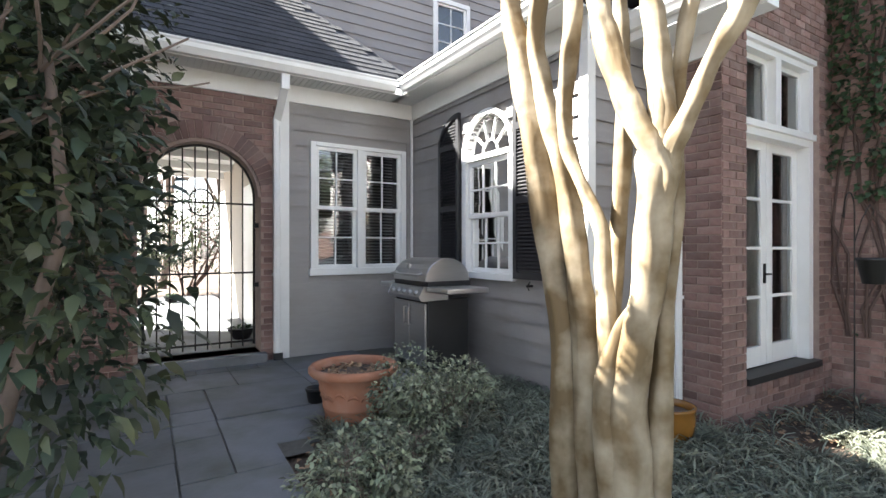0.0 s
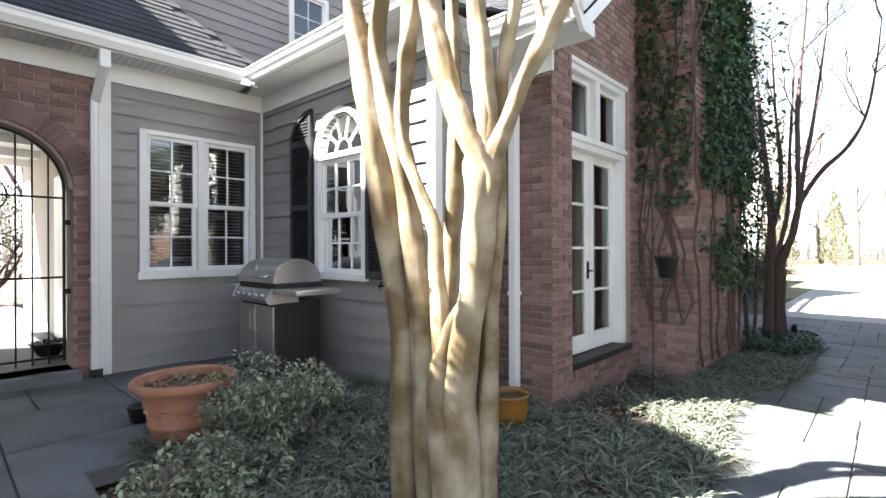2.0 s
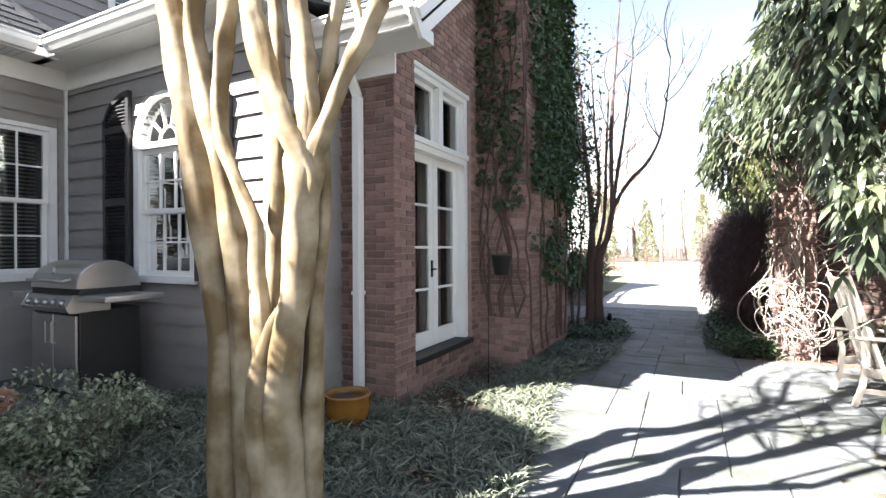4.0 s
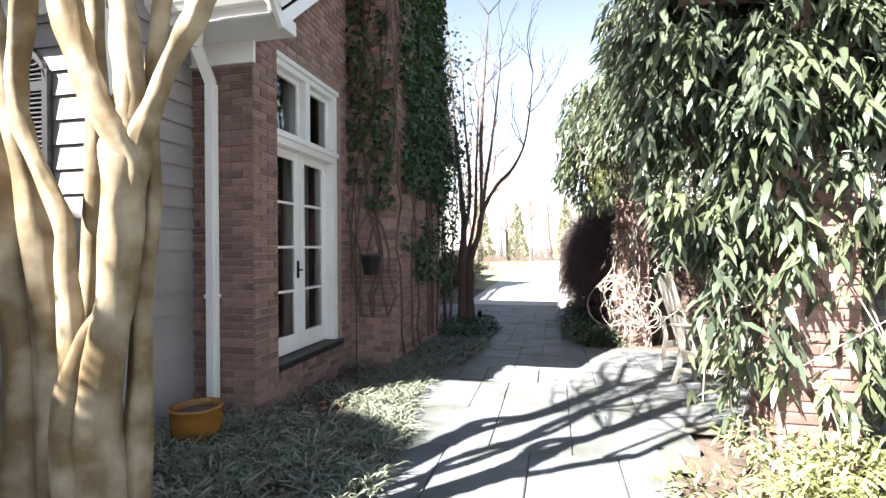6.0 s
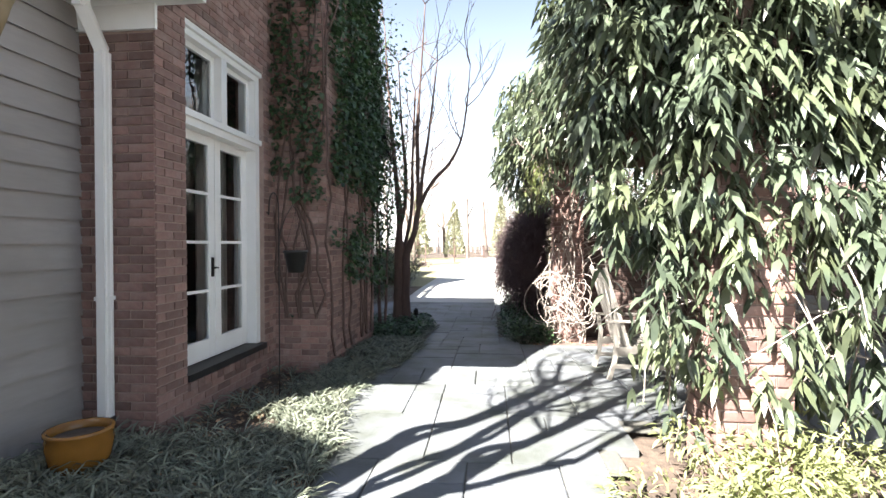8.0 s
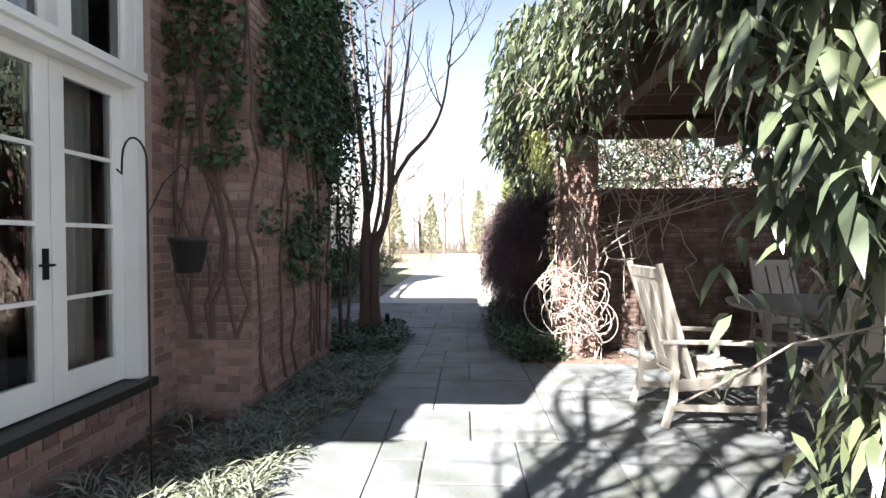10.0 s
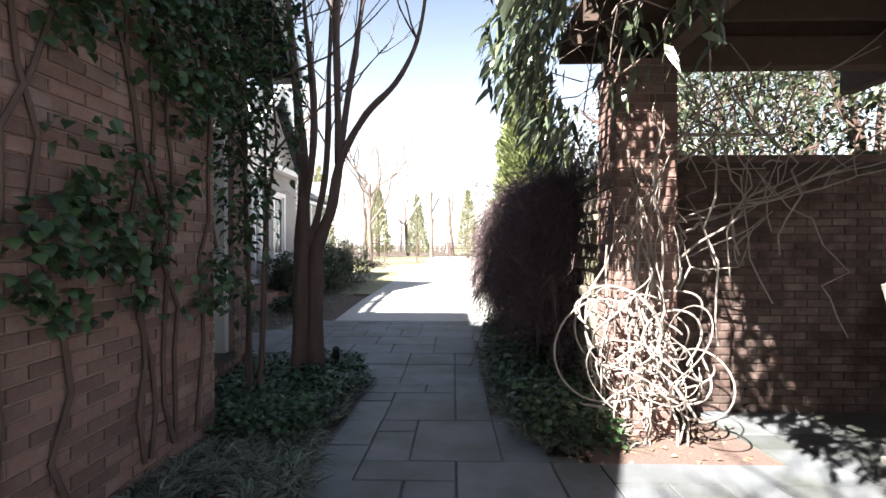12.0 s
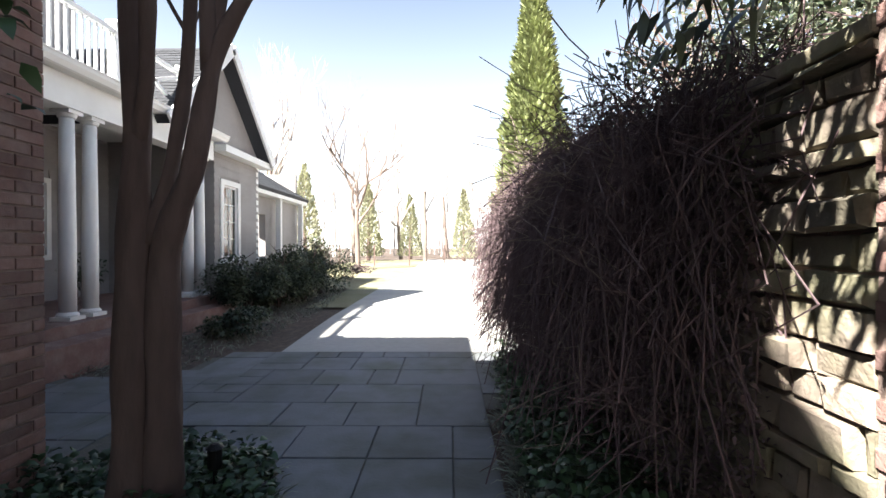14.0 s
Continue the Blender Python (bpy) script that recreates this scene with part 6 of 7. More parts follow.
# bucket-shaped hanging pot and shepherd's hook
hp = thing("hanging_pot", (5.37, 1.62, 1.19), "dark tapered pot hanging from a black hook", "planter")
b = Build()
b.turned([(0.0, 0.0), (0.075, 0.0), (0.115, 0.20), (0.125, 0.20), (0.125, 0.225), (0.108, 0.225), (0.07, 0.03)], sides=24, cap=False)
part("pot_body", b, M_DKSTEEL, hp, smooth=True)
for a in (0.3, 2.4, 4.5):
    b = Build()
    b.tube([(0.12 * math.cos(a), 0.12 * math.sin(a), 0.22), (0.0, 0.0, 0.62)], 0.0015, 5)
    part("wire", b, M_IRON, hp)
hook = thing("shepherds_hook", (4.97, 1.62, ground_z(4.97, 1.62) - 0.06), "tall black iron garden hook standing in the bed", "plant hanger")
b = Build()
ztop = 2.02
pts = [(0, 0, 0), (0, 0, 1.0), (0, 0, ztop - 0.14)]
pts += [(-0.10 + 0.10 * math.cos(math.pi * i / 8), 0, ztop - 0.14 + 0.13 * math.sin(math.pi * i / 8)) for i in range(1, 9)] + [(-0.205, 0, ztop - 0.22), (-0.24, 0, ztop - 0.2)]
b.tube(pts, 0.0055, 8)
part("pole", b, M_IRON, hook)
b = Build()
b.tube([(0.0, 0, 1.60), (0.15, 0, 1.80), (0.33, 0, 1.93), (0.40, 0, 1.90), (0.405, 0, 1.86), (0.38, 0, 1.85)], 0.004, 8)
part("arm", b, M_IRON, hook)

# path lamp
lamp = thing("path_light", (10.52, 1.17, ground_z(10.5, 1.2) - 0.03), "small black garden path light in the ivy", "lamp")
b = Build()
b.turned([(0.012, 0.0), (0.012, 0.24), (0.035, 0.25), (0.04, 0.26), (0.04, 0.36), (0.05, 0.365), (0.02, 0.39), (0.0, 0.395)], sides=14)
part("post", b, M_IRON, lamp)

# gas grill
GA = pose(2.70, 4.62, ground_z(2.6, 4.6) - 0.02, 0, 0, 0)


def grill():
    """A cart grill; the front looks to -x."""
    g = thing("gas_grill", GA, "stainless steel gas grill with a domed lid on a dark cart", "grill")
    b = Build()
    b.box(-0.24, 0.26, -0.36, 0.36, 0.08, 0.80)
    part("cabinet", b, M_DKSTEEL, g, bevel=0.01)
    for y0, y1 in ((-0.345, -0.005), (0.005, 0.345)):
        d = Build()
        d.box(-0.265, -0.242, y0, y1, 0.12, 0.76)
        door = part("door", d, M_STEEL, g, "brushed steel door", bevel=0.006)
        h = Build()
        yy = -0.05 if y0 < -0.1 else 0.05
        h.tube([(-0.268, yy, 0.52), (-0.30, yy, 0.52), (-0.30, yy, 0.70), (-0.268, yy, 0.70)], 0.008, 6)
        part("handle", h, M_STEEL, door)
    p = Build()
    p.poly([(-0.31, -0.36, 0.79), (-0.335, -0.36, 0.83), (-0.28, -0.36, 0.93), (0.0, -0.36, 0.93), (0.0, -0.36, 0.79)], 0.72, 1)
    part("control_panel", p, M_STEEL, g, bevel=0.006)
    for k in range(5):
        y = -0.26 + k * 0.13
        kb = Build()
        kb.tube([(-0.305, y, 0.875), (-0.345, y, 0.863)], [0.028, 0.022], 14)
        part("knob", kb, M_STEEL, g, "metal control knob", smooth=True)
    fb = Build()
    fb.box(-0.25, 0.27, -0.38, 0.38, 0.90, 0.985)
    part("firebox", fb, M_DKSTEEL, g, bevel=0.01)
    lid = Build()
    n, K = 0, 12
    prof = [(0.27, 0.985)] + [(0.0 + 0.27 * math.cos(math.radians(a)), 1.0 + 0.22 * math.sin(math.radians(a))) for a in range(15, 181, 15)] + [(-0.27, 0.985)]
    for y in (-0.37, -0.355, 0.355, 0.37):
        s = 0.96 if abs(y) > 0.36 else 1.0
        for x, z in prof:
            lid.v.append((x * s, y, 0.985 + (z - 0.985) * s))
    m = len(prof)
    for r in range(3):
        for i in range(m - 1):
            a = r * m + i
            lid.f.append((a, a + 1, a + 1 + m, a + m))
    lid.f += [tuple(range(m)), tuple(range(4 * m - 1, 3 * m - 1, -1))]
    part("lid", lid, M_STEEL, g, smooth=False, bevel=0.004)
    h = Build()
    h.tube([(-0.26, -0.28, 1.06), (-0.325, -0.28, 1.05), (-0.325, 0.28, 1.05), (-0.26, 0.28, 1.06)], 0.013, 8)
    part("lid_handle", h, M_STEEL, g, smooth=True)
    t = Build()
    t.tube([(-0.255, 0, 1.13), (-0.275, 0, 1.135)], 0.03, 14)
    part("thermometer", t, M_STEEL, g)
    for y0, y1 in ((-0.78, -0.38), (0.38, 0.72)):
        s = Build()
        s.box(-0.27, 0.22, y0, y1, 0.885, 0.935)
        part("side_shelf", s, M_STEEL, g, bevel=0.012)
    for x in (-0.2, 0.22):
        for y in (-0.31, 0.31):
            c = Build()
            c.tube([(x, y - 0.012, 0.035), (x, y + 0.012, 0.035)], 0.035, 12)
            c.box(x - 0.012, x + 0.012, y - 0.02, y + 0.02, 0.035, 0.08)
            part("caster", c, M_BLACK, g)


grill()

# ---- porch and house beyond ----
HY = 5.0
pb = Build()
pb.box(10.8, 21.0, HY - 0.35, 9.5, -0.25, 0.30)
struct("porch_floor", pb, M_BRICK, bevel=0.01)
pb = Build()
pb.box(10.8, 21.0, HY - 0.75, HY - 0.35, -0.25, 0.14)
struct("porch_step", pb, M_BRICK, bevel=0.01)


def column(x, y):
    c = thing("porch_column", (x, y, 0.30), "round white painted wooden column of the porch", "column", "columns of the porch")
    b = Build()
    b.box(-0.14, 0.14, -0.14, 0.14, 0, 0.05)
    b.turned([(0.13, 0.05), (0.135, 0.07), (0.125, 0.09), (0.105, 0.11)], sides=24)
    part("base", b, M_WHITE, c)
    b = Build()
    b.turned([(0.103, 0.10), (0.105, 0.9), (0.098, 1.8), (0.088, 2.72)], sides=24)
    part("shaft", b, M_WHITE, c, smooth=True)
    b = Build()
    b.turned([(0.09, 2.72), (0.11, 2.74), (0.12, 2.78)], sides=24)
    b.box(-0.13, 0.13, -0.13, 0.13, 2.78, 2.83)
    part("capital", b, M_WHITE, c)
    return c


col = column(14.3, HY)
for x in (14.72, 17.35, 17.8, 12.2):
    copy_thing(col, pose(x, HY, 0.30))
b = Build()
b.box(10.8, 18.1, HY - 0.16, HY + 0.16, 3.13, 3.55)
struct("porch_beam", b, M_WHITE, bevel=0.01)
struct("gutter_porch", gutter_profile((10.8, HY - 0.3, 3.55), (18.3, HY - 0.3, 3.55), (0, -1, 0)), M_WHITE)
b = Build()
b.box(10.8, 18.2, HY - 0.3, 8.2, 3.55, 3.68)
struct("porch_ceiling", b, M_SOFFIT)
rail = thing("balcony_railing", (0, 0, 0), "white painted balcony railing with turned posts over the porch", "railing")
for x in (11.5, 13.4, 15.3, 17.2):
    b = Build()
    b.box(x - .07, x + .07, HY - .05, HY + .09, 3.68, 4.75)
    b.box(x - .09, x + .09, HY - .07, HY + .11, 4.75, 4.79)
    part("post", b, M_WHITE, rail)
for z in (3.80, 4.58):
    b = Build()
    b.box(11.5, 17.2, HY - 0.03, HY + 0.05, z, z + 0.07)
    part("rail", b, M_WHITE, rail)
bal = Build()
x = 11.65
while x < 15.2:
    bb = Build()
    bb.box(x - .018, x + .018, HY - .01, HY + .03, 3.87, 4.58)
    part("baluster", bb, M_WHITE, rail)
    x += 0.14
for s in (1, -1):
    b = Build()
    plank(b, (15.4, HY, 4.22 - 0.33 * s), (17.1, HY, 4.22 + 0.33 * s), 0.06, 0.05, (0, -1, 0))
    part("brace", b, M_WHITE, rail)
# walls behind the porch
b = Build()
slab(b, face_y(7.2), 10.9, 18.2, -0.2, 3.55, 0.2, [(12.6, 13.7, 0.3, 2.5), (15.6, 16.6, 1.1, 2.5)])
hw = struct("wall_porch", b, M_SIDING)
siding(hw, face_y(7.2), 13.8, 18.2, 0.3, 3.5, [(15.55, 16.65, 1.05, 2.55)], 0.185)
b = Build()
b.box(10.9, 18.2, 7.9, 8.1, 3.68, 6.6)
hw2 = struct("wall_porch_upper", b, M_SIDING)
room("room_porch", 12.2, 17.0, 7.4, 9.4, 0.0, 3.5, "f")
w = thing("window_4", (0, 0, 0), "white framed window on the porch wall", "window", kind="structure")
b = Build()
for q in ((15.55, 15.65, 1.05, 2.55), (16.55, 16.65, 1.05, 2.55), (15.65, 16.55, 2.45, 2.55), (15.65, 16.55, 1.05, 1.15)):
    slab(b, lambda u, d, z: (u, 7.15 + d, z), *q, 0.1, [])
part("window_frame", b, M_WHITE, w)
sash(w, face_y(7.2), 15.65, 16.55, 1.15, 2.45, 2, 4, 0.0)
# gabled wing beyond
WX0, WX1, WY = 16.9, 20.6, 4.9
b = Build()
slab(b, face_y(WY), 18.2, WX1, -0.2, 3.6, 0.2, [(18.55, 19.35, 1.0, 2.7)])
b.poly([(16.3, WY, 3.6), (WX1, WY, 3.6), (18.45, WY, 5.45)], 0.2, 1)
b.box(WX1 - 0.2, WX1, WY + 0.2, 10, -0.2, 3.6)
b.box(18.2, 18.4, WY + 0.2, 7.2, -0.2, 3.6)
hw3 = struct("wall_wing", b, M_SIDING)
siding(hw3, face_y(WY), 18.2, WX1, 0.1, 3.55, [(18.45, 19.45, 0.95, 2.8)], 0.185)
w = thing("window_5", (0, 0, 0), "white framed window in the grey wing", "window", kind="structure")
b = Build()
for q in ((18.45, 18.58, 0.92, 2.8), (19.32, 19.45, 0.92, 2.8), (18.58, 19.32, 2.68, 2.8), (18.58, 19.32, 0.92, 1.04)):
    slab(b, lambda u, d, z: (u, WY - 0.05 + d, z), *q, 0.1, [])
part("window_frame", b, M_WHITE, w)
sash(w, face_y(WY), 18.58, 19.32, 1.04, 2.68, 2, 4, 0.0)
room("room_wing", 18.41, 20.3, WY + 0.21, 7.0, 0.0, 3.5, "f")
for s in (1, -1):
    b = Build()
    x0 = 18.45 + s * 2.45
    plank(b, (x0, WY - 0.33, 3.46), (18.45, WY - 0.33, 5.64), 0.05, 0.24)
    struct("trim_rake", b, M_WHITE)
    roof_slope("roof_wing", (x0, WY - 0.3, 3.50), (0, 1, 0), Vector((-s, 0, 0.88)), [(0, 0), (5, 0), (5, 3.28), (0, 3.28)])
b = Build()
b.box(WX1 - 0.12, WX1 + 0.02, WY - 0.02, WY, -0.2, 3.5)
b.box(18.2, 20.9, WY - 0.28, WY, 3.35, 3.5)
struct("trim_wing", b, M_WHITE)
# lower wing further on
b = Build()
slab(b, face_y(5.6), WX1, 26.0, -0.2, 3.0, 0.2, [(22.0, 23.0, 1.0, 2.3)])
struct("wall_far_wing", b, M_SIDING)
b = Build()
b.box(WX1, 26.3, 5.25, 5.6, 2.85, 3.05)
for x in (21.2, 23.6, 25.9):
    b.box(x - .08, x + .08, 5.3, 5.46, -0.1, 2.85)
struct("trim_far_wing", b, M_WHITE)
roof_slope("roof_far_wing", (WX1, 5.2, 3.05), (1, 0, 0), Vector((0, 1, 0.6)), [(0, 0), (5.8, 0), (5.8, 3.5), (0, 3.5)])
b = Build()
b.box(26.0, 26.2, 5.6, 9.5, -0.2, 4.0)
struct("wall_far_end", b, M_SIDING)

# porch things
for x in (13.2, 13.9, 16.1):
    leafy("potted_plant", (x, 6.2, 0.30), "dark potted plant standing on the porch", "plant", 350, (0.25, 0.25), 0.75, M_BUSH, 0.09, 0.04, int(x * 10), 4, M_TWIG, 0.2, 0.01, 6, 0.1, "plants on the porch")
# clipped bushes by the porch
for k, (x, y, h, rr, n) in enumerate([(17.9, 4.05, 1.3, 0.62, 6000), (19.2, 3.9, 1.4, 0.7, 7000), (20.6, 3.7, 1.4, 0.75, 6000), (22.6, 3.8, 1.7, 0.85, 5500), (15.9, 3.3, 0.4, 0.45, 2000)]):
    leafy("boxwood", (x, y, ground_z(x, y)), "rounded dark evergreen bush in front of the porch", "bush", n, (rr, rr * .8), h, M_BUSH, 0.075, 0.045, 110 + k, 5, M_BARK, 0.15, 0.02, 12, 0.02, "bushes by the porch")
P, D = [], []
rng = random.Random(51)
while len(P) < 4000:
    x, y = rng.uniform(13.2, 24), rng.uniform(2.6, 4.8)
    if inside(BED_PORCH, x, y):
        P.append((x, y, ground_z(x, y) - 0.02))
        D.append((rng.gauss(0, .5), rng.gauss(0, .5), 0.8))
blades("border_grass", M_LIRI, P, D, 0.2, 0.012, 0.6, label="low green edging plants along the porch bed", kind="stuff", category="ground cover", lanceolate=False)


# ---- trees and distance ----
def bare_tree(x, y, h, seed, depth=4):
    t = thing("bare_tree", (x, y, -0.05), "tall bare winter tree with a forking crown", "tree", "trees beyond the lawn")
    rng = random.Random(seed)
    b = Build()
    r = h * 0.014
    pts = curvy((0, 0, 0), (rng.gauss(0, .3), rng.gauss(0, .3), h * 0.45), 6, 0.08, seed)
    b.tube(pts, [r * (1 - 0.07 * i) for i in range(7)], 8, cap=False)
    part("trunk", b, M_TWIG, t, smooth=True)
    b = Build()
    for k in range(5):
        i = rng.choice((3, 4, 5, 6, 6))
        twigs(b, (Vector(pts[i]), Vector((rng.gauss(0, .45), rng.gauss(0, .45), 0.9))), h * 0.22, depth, r * 0.5, rng, 0.35, 0.35)
    # the tall far trees take the bark paled for haze
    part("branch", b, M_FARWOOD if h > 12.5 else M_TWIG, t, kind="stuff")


rng = random.Random(61)
spots = [(34, 9.5, 13), (38, 5.5, 12), (44, 13, 15), (50, 8, 14), (52, 2, 14), (56, -5, 15), (48, -9, 14), (58, 15, 16), (60, 5, 15), (40, -14, 13), (62, -14, 16), (55, 20, 15), (66, 0, 16), (30, -12, 12), (70, 10, 17), (68, -8, 16)]
for k, (x, y, h) in enumerate(spots):
    bare_tree(x, y, h, 200 + k, 4)


def conifer(name, x, y, h, r, n, mat, seed, label, cat="tree", leaf=1.0):
    t = thing(name, (x, y, -0.05), label, cat)
    rng = random.Random(seed)
    b = Build()
    b.tube([(0, 0, 0), (0, 0, h * 0.9)], [r * 0.12, 0.02], 8, cap=False)
    part("trunk", b, M_BARK, t)
    P, D = [], []
    for _ in range(n):
        s = rng.random() ** 0.75
        a = rng.uniform(0, 6.28)
        z = h * (0.04 + 0.96 * (1 - s))
        rad = r * (s ** 0.8) * (0.75 + 0.35 * noise.noise(Vector((math.cos(a) * 2, math.sin(a) * 2, z * 1.3 + seed)))) * rng.uniform(0.75, 1.05)
        P.append((rad * math.cos(a), rad * math.sin(a), z))
        D.append((math.cos(a) * 0.6 + rng.gauss(0, .2), math.sin(a) * 0.6 + rng.gauss(0, .2), 0.8))
    blades("crown", mat, P, D, h * 0.035 * leaf, h * 0.009 * leaf ** 2, 0.1, parent=t)


conifer("cypress", 24.0, -3.0, 10.2, 1.9, 16000, M_CYP, 5, "tall narrow yellow-green cypress beside the drive")
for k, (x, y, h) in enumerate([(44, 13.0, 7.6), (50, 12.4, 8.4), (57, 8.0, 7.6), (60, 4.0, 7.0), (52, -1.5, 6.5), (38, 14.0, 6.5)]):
    conifer("pine", x, y, h, h * 0.24, 2600, M_PINE, 30 + k, "pine beyond the lawn, its green paled for haze", leaf=1.35)
for k, (x, y) in enumerate([(12.5, -7.5), (14.5, -5.0), (18, -6.5), (11.6, -4.6), (11.8, -10), (16, -9.5), (14, -13), (12.0, -6.0), (13.2, -3.9), (16.2, -4.5)]):
    leafy("rhododendron", (x, y, -0.15 + 3.0 * sm((-2.4 - y) / 5) * sm((x - 9.7) / 2.5 + 0.15)), "broad evergreen bush on the bank behind the patio wall", "bush", 2600, (1.4, 1.4), 2.6 + (k % 3) * 0.8, (M_BUSH, M_SHRUB, M_LEAF)[k % 3], 0.12, 0.05, 140 + k, 5, M_BARK, 0.2, 0.04, 9, 0.12, "bushes on the bank")
for k, (x, y, h) in enumerate([(14, -9, 9), (19, -10, 11), (23, -8, 11), (12, -13, 10), (28, -16, 13)]):
    bare_tree(x, y, h, 260 + k, 4)
for k, (x, y, h) in enumerate([(-1.5, 17, 9), (0.6, 19, 10), (2.5, 18, 9), (0.2, 24, 12), (4, 26, 12)]):
    bare_tree(x, y, h, 280 + k, 4)
leafy("rhododendron", (1.1, 16.2, 0.0), "broad evergreen bush beyond the gate", "bush", 4500, (2.0, 1.0), 3.2, M_BUSH, 0.12, 0.05, 152, 6, M_BARK, 0.2, 0.04, 14, 0.1, "bushes on the bank")
leafy("rhododendron", (-0.4, 15.5, 0.2), "broad evergreen bush beyond the gate", "bush", 2200, (1.6, 1.0), 1.6, M_BUSH, 0.10, 0.05, 151, 5, M_BARK, 0.2, 0.04, 9, 0.1, "bushes on the bank")
# bank behind the patio
b = strip_sheet(spaced(9.7, 40, 1.5), spaced(-30, -2.4, 1.2), lambda x, y: -0.1 + 3.0 * sm((-2.4 - y) / 5) * sm((x - 9.7) / 2.5 + 0.15))
struct("bank", b, M_MULCH, True)
# distant woods
b = Build()
rng = random.Random(71)
for k in range(420):
    a = rng.uniform(-math.pi * 0.75, math.pi * 0.75)
    d = rng.uniform(75, 120)
    x, y, h = d * math.cos(a), d * math.sin(a), rng.uniform(9, 17)
    b.tube([(x, y, -0.3), (x + rng.gauss(0, .3), y + rng.gauss(0, .3), h)], [0.2, 0.03], 5, cap=False)
    for _ in range(16):
        z = rng.uniform(h * 0.3, h)
        b.tube([(x, y, z), (x + rng.gauss(0, 1.6), y + rng.gauss(0, 1.6), z + rng.uniform(0.8, 3))], [0.06, 0.02], 3, cap=False)
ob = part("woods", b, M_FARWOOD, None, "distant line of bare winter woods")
tagged(ob, category="trees", kind="stuff")

# field fence
fence = thing("field_fence", (44, 0, 0), "low wire field fence with dark posts beyond the lawn", "fence")
for k in range(16):
    y = -18 + k * 2.6
    b = Build()
    b.box(-0.05, 0.05, y - 0.05, y + 0.05, -0.2, 1.45)
    part("post", b, M_BARK, fence)
for z in (0.5, 0.95, 1.35):
    b = Build()
    b.box(-0.008, 0.008, -18, 21, z - 0.008, z + 0.008)
    part("wire", b, M_IRON, fence)
leafy("azalea", (27.5, 3.9, 0), "low russet mounded shrub beside the drive", "shrub", 900, (1.0, 0.7), 0.6, M_REDTWIG, 0.09, 0.04, 171, 6, M_TWIG, 0.2, 0.02, 6, 0.05)
leafy("azalea", (16.5, -1.6, 0), "low russet mounded shrub beside the drive", "shrub", 1800, (0.9, 0.6), 0.9, M_REDTWIG, 0.06, 0.03, 172, 8, M_REDTWIG, 0.2, 0.01, 8, 0.05)


# ---- flagstones and bricks ----
rng = random.Random(81)


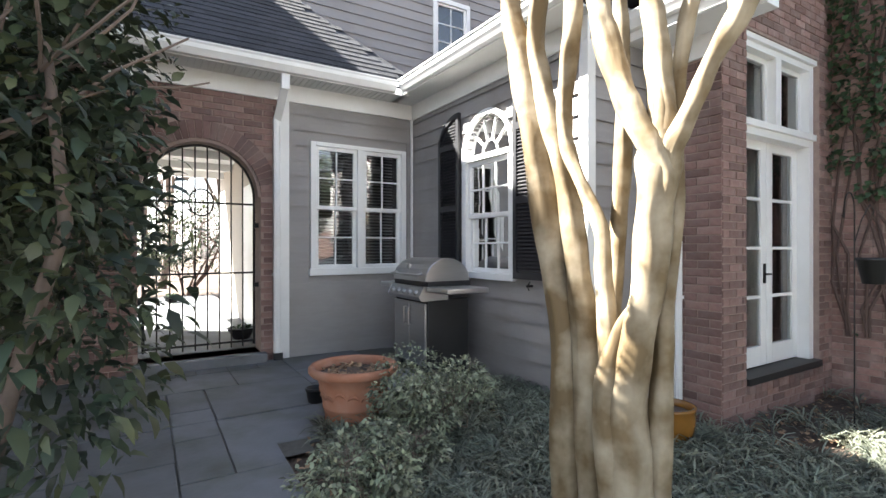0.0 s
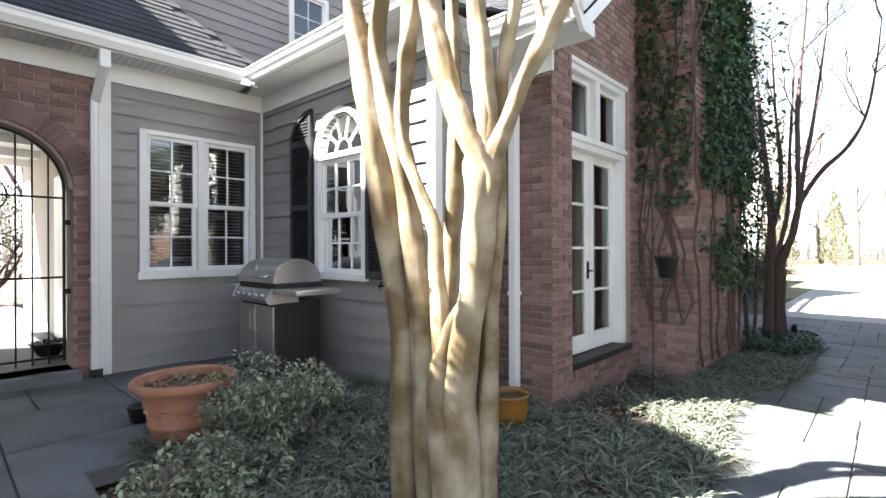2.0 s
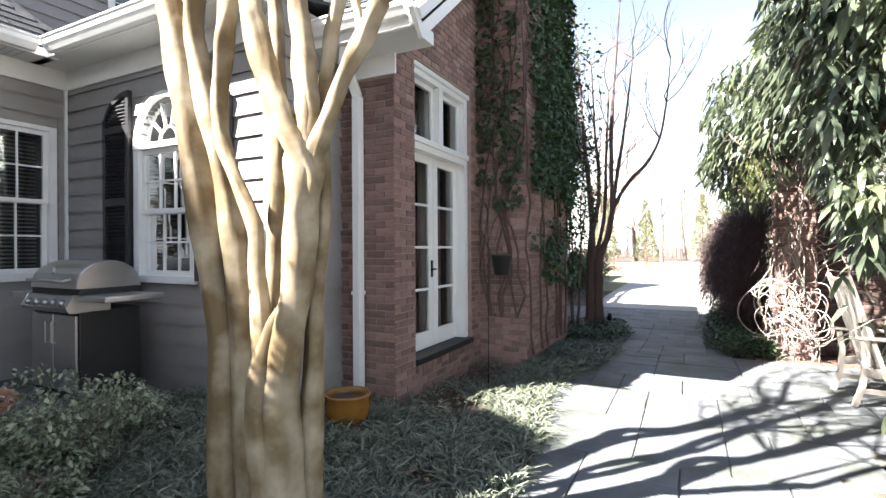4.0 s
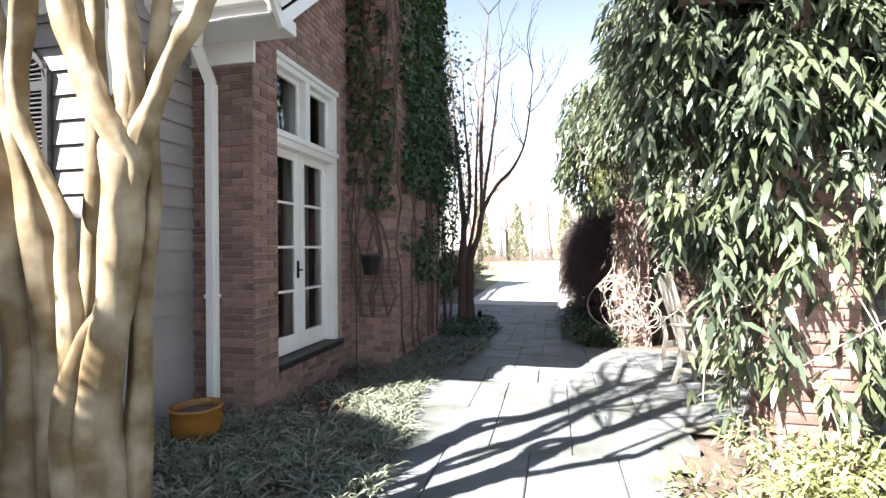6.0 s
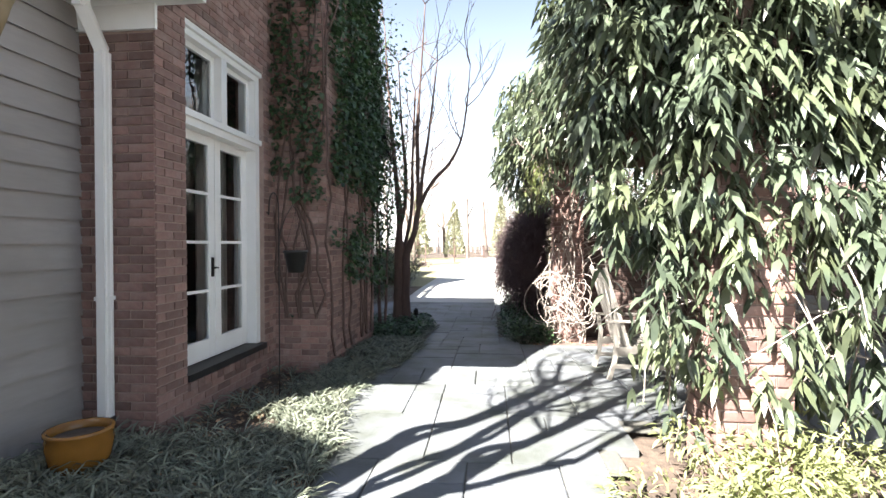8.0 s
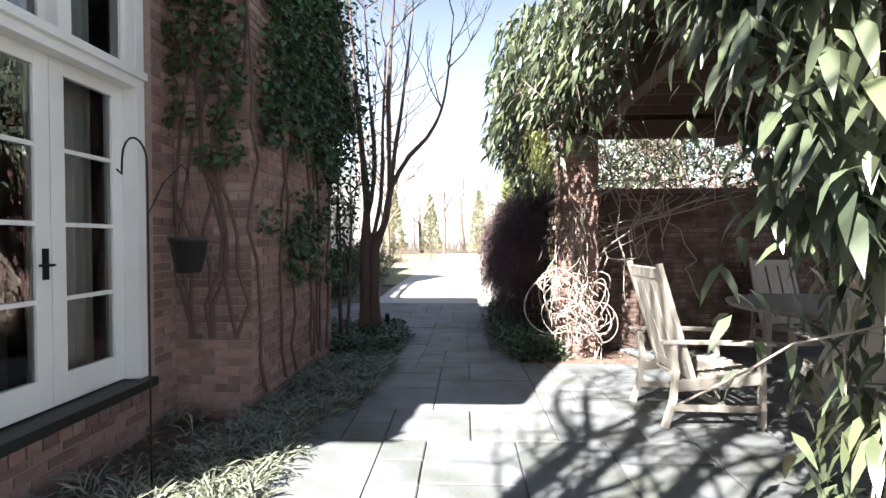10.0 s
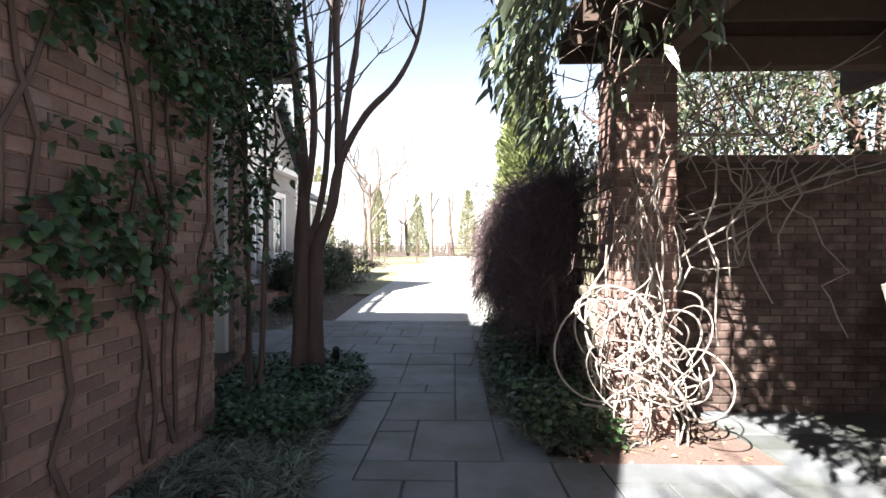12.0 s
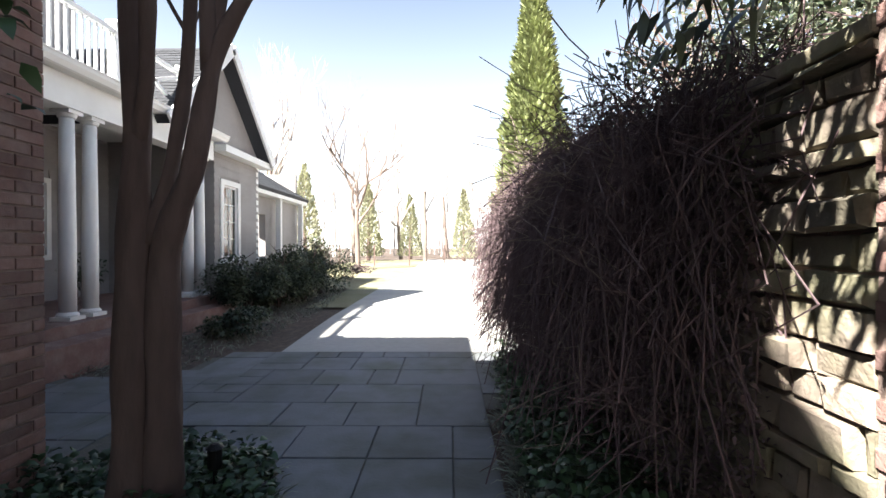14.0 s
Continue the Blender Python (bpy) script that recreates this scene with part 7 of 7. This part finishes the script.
def flagstones():
    holder = thing("paving", (0, 0, 0), "irregular rectangular bluestone flags laid with sandy joints", "paving", kind="structure")
    taken = {}
    C = 0.305
    xs0, ys0 = -5.0, -6.6
    nx, ny = int((14.6 - xs0) / C), int((8.3 - ys0) / C)
    sizes = [(3, 2), (2, 3), (2, 2), (2, 2), (3, 2), (2, 1), (1, 2), (3, 3), (1, 1), (4, 2)]
    for j in range(ny):
        for i in range(nx):
            if (i, j) in taken:
                continue
            opts = sizes[:]
            rng.shuffle(opts)
            for w, h in opts + [(1, 1)]:
                cells = [(i + a, j + c) for a in range(w) for c in range(h)]
                if all(q not in taken and q[0] < nx and q[1] < ny for q in cells):
                    break
            for q in cells:
                taken[q] = 1
            x0, y0 = xs0 + i * C, ys0 + j * C
            x1, y1 = x0 + w * C, y0 + h * C
            if y0 > REAR - 0.35 or (x1 > XW - 0.02 and y1 > 2.3 and x0 < 10.6) or (x0 < GX1 and y1 > 1.6 and x0 > 3) or (x0 > 10.4 and y1 > HY - 0.5):
                continue
            if x0 > 9.0 and y0 < -2.0:
                continue
            inner = [is_bed(x0 + (x1 - x0) * a, y0 + (y1 - y0) * c) for a in (0.1, 0.5, 0.9) for c in (0.1, 0.5, 0.9)]
            if all(inner):
                continue
            g = 0.0055
            lift = rng.uniform(-0.0025, 0.0025)
            b = Build()
            xa, xb, ya, yb = x0 + g, x1 - g, y0 + g, y1 - g
            if any(inner):
                # keep only the cells off the bed
                for a in range(w):
                    for c in range(h):
                        if not is_bed(x0 + (a + .5) * C, y0 + (c + .5) * C):
                            n = len(b.v)
                            for zz in (-0.06, 0.0):
                                for px_, py_ in ((x0 + a * C + (g if a == 0 else 0), y0 + c * C + (g if c == 0 else 0)), (x0 + (a + 1) * C - (g if a == w - 1 else 0), y0 + c * C + (g if c == 0 else 0)), (x0 + (a + 1) * C - (g if a == w - 1 else 0), y0 + (c + 1) * C - (g if c == h - 1 else 0)), (x0 + a * C + (g if a == 0 else 0), y0 + (c + 1) * C - (g if c == h - 1 else 0))):
                                    b.v.append((px_, py_, ground_z(px_, py_) + zz - 0.004 + lift))
                            b.f += [(n + 4, n + 5, n + 6, n + 7)] + [(n + q, n + (q + 1) % 4, n + 4 + (q + 1) % 4, n + 4 + q) for q in range(4)]
                if not b.f:
                    continue
            else:
                e = 0.006
                ring = [(xa, ya), (xb, ya), (xb, yb), (xa, yb)]
                ring2 = [(xa + e, ya + e), (xb - e, ya + e), (xb - e, yb - e), (xa + e, yb - e)]
                for pts, dz in ((ring, -0.06), (ring, -0.005), (ring2, 0.0)):
                    for px_, py_ in pts:
                        b.v.append((px_ + rng.uniform(-.003, .003), py_ + rng.uniform(-.003, .003), ground_z(px_, py_) + dz + lift))
                for k in range(2):
                    b.f += [(4 * k + q, 4 * k + (q + 1) % 4, 4 * k + 4 + (q + 1) % 4, 4 * k + 4 + q) for q in range(4)]
                b.f.append((8, 9, 10, 11))
            part("flagstone", b, M_FLAG, holder)


flagstones()


def gable_keep(x, z):
    for d in DOORS:
        if d[0] - 0.005 < x < d[1] + 0.005 and z < d[3] + 0.02 and z > d[2] - 0.03:
            return False
    if CX0 - 0.02 < x < CX1 + 0.02:
        return False
    return z < 3.42 + (min(x - GX0, GX1 - x)) * SLOPE - 0.02


bricks(wall_gable, face_y(GY), GX0, GX1, -0.2, RIDGE_Z, 170, (4.5, 1.2), gable_keep, seed=11, gaps=[(q[0] - 0.002, q[1] + 0.002, q[2], q[3] + 0.01) for q in DOORS] + [(CX0 - 0.002, CX1 + 0.002, -1, 9)])
bricks(pier_side, face_x(GX0), GY, 2.85, -0.1, 3.13, 120, (2.3, 1.2), None, seed=12)
bricks(chimney, face_y(CY), CX0, CX1, -0.3, 7.5, 150, (7.0, 0.9), None, seed=13)
bricks(chimney, face_x(CX0), CY, GY, -0.2, 7.5, 40, (1.9, 1.0), None, seed=14)
bricks(wall_east, lambda u, d, z: (GX1 - d, u, z), GY, 6.0, -0.2, 3.4, 0, (0, 0), None, seed=15)


def rear_keep(x, z):
    if abs(x - ARCH_X) < ARCH_R + 0.01 and z < ARCH_Z and z > GATE_Z - 0.02:
        return False
    if z >= ARCH_Z - 0.05 and math.hypot(x - ARCH_X, z - ARCH_Z) < ARCH_R + 0.20:
        return False
    return True


bricks(wall_rear_brick, f, -2.2, 1.42, 0.05, EAVE, 120, (1.2, 1.6), rear_keep, seed=16, gaps=[(ARCH_X - ARCH_R - 0.002, ARCH_X + ARCH_R + 0.002, GATE_Z - 0.02, ARCH_Z)])
n_v = 30
for i in range(n_v):
    a0, a1 = math.pi * (i + 0.06) / n_v, math.pi * (i + 0.94) / n_v
    b = Build()
    for y in (REAR + 0.02, REAR - 0.014):
        for r_, a in ((ARCH_R + 0.005, a0), (ARCH_R + 0.005, a1), (ARCH_R + 0.2, a1), (ARCH_R + 0.2, a0)):
            b.v.append((ARCH_X + r_ * math.cos(a), y, ARCH_Z + r_ * math.sin(a)))
    b.f += [(4, 5, 6, 7)] + [(k, (k + 1) % 4, 4 + (k + 1) % 4, 4 + k) for k in range(4)]
    part("brick", b, M_BRICK, wall_rear_brick)
b = Build()
n = 24
for rr in (ARCH_R + 0.002, ARCH_R - 0.03):
    for y in (REAR - 0.0, REAR + 0.32):
        for i in range(n + 1):
            t = math.pi * i / n
            b.v.append((ARCH_X + rr * math.cos(t), y, ARCH_Z + rr * math.sin(t)))
for i in range(n):
    o, oi, q, qi = i, n + 1 + i, 2 * (n + 1) + i, 3 * (n + 1) + i
    b.f += [(o, o + 1, q + 1, q), (q, q + 1, qi + 1, qi)]
struct("arch_lining", b, M_MORTAR)
for d in DOORS:
    bb = Build()
    x = d[0] + 0.004
    while x < d[1] - 0.05:
        n = len(bb.v)
        bb.box(x, min(x + 0.092, d[1]), GY - 0.035, GY + 0.0, d[2] - 0.075, d[2] - 0.004)
        x += 0.103
    part("brickwork", bb, M_BRICK, wall_gable, kind="stuff")
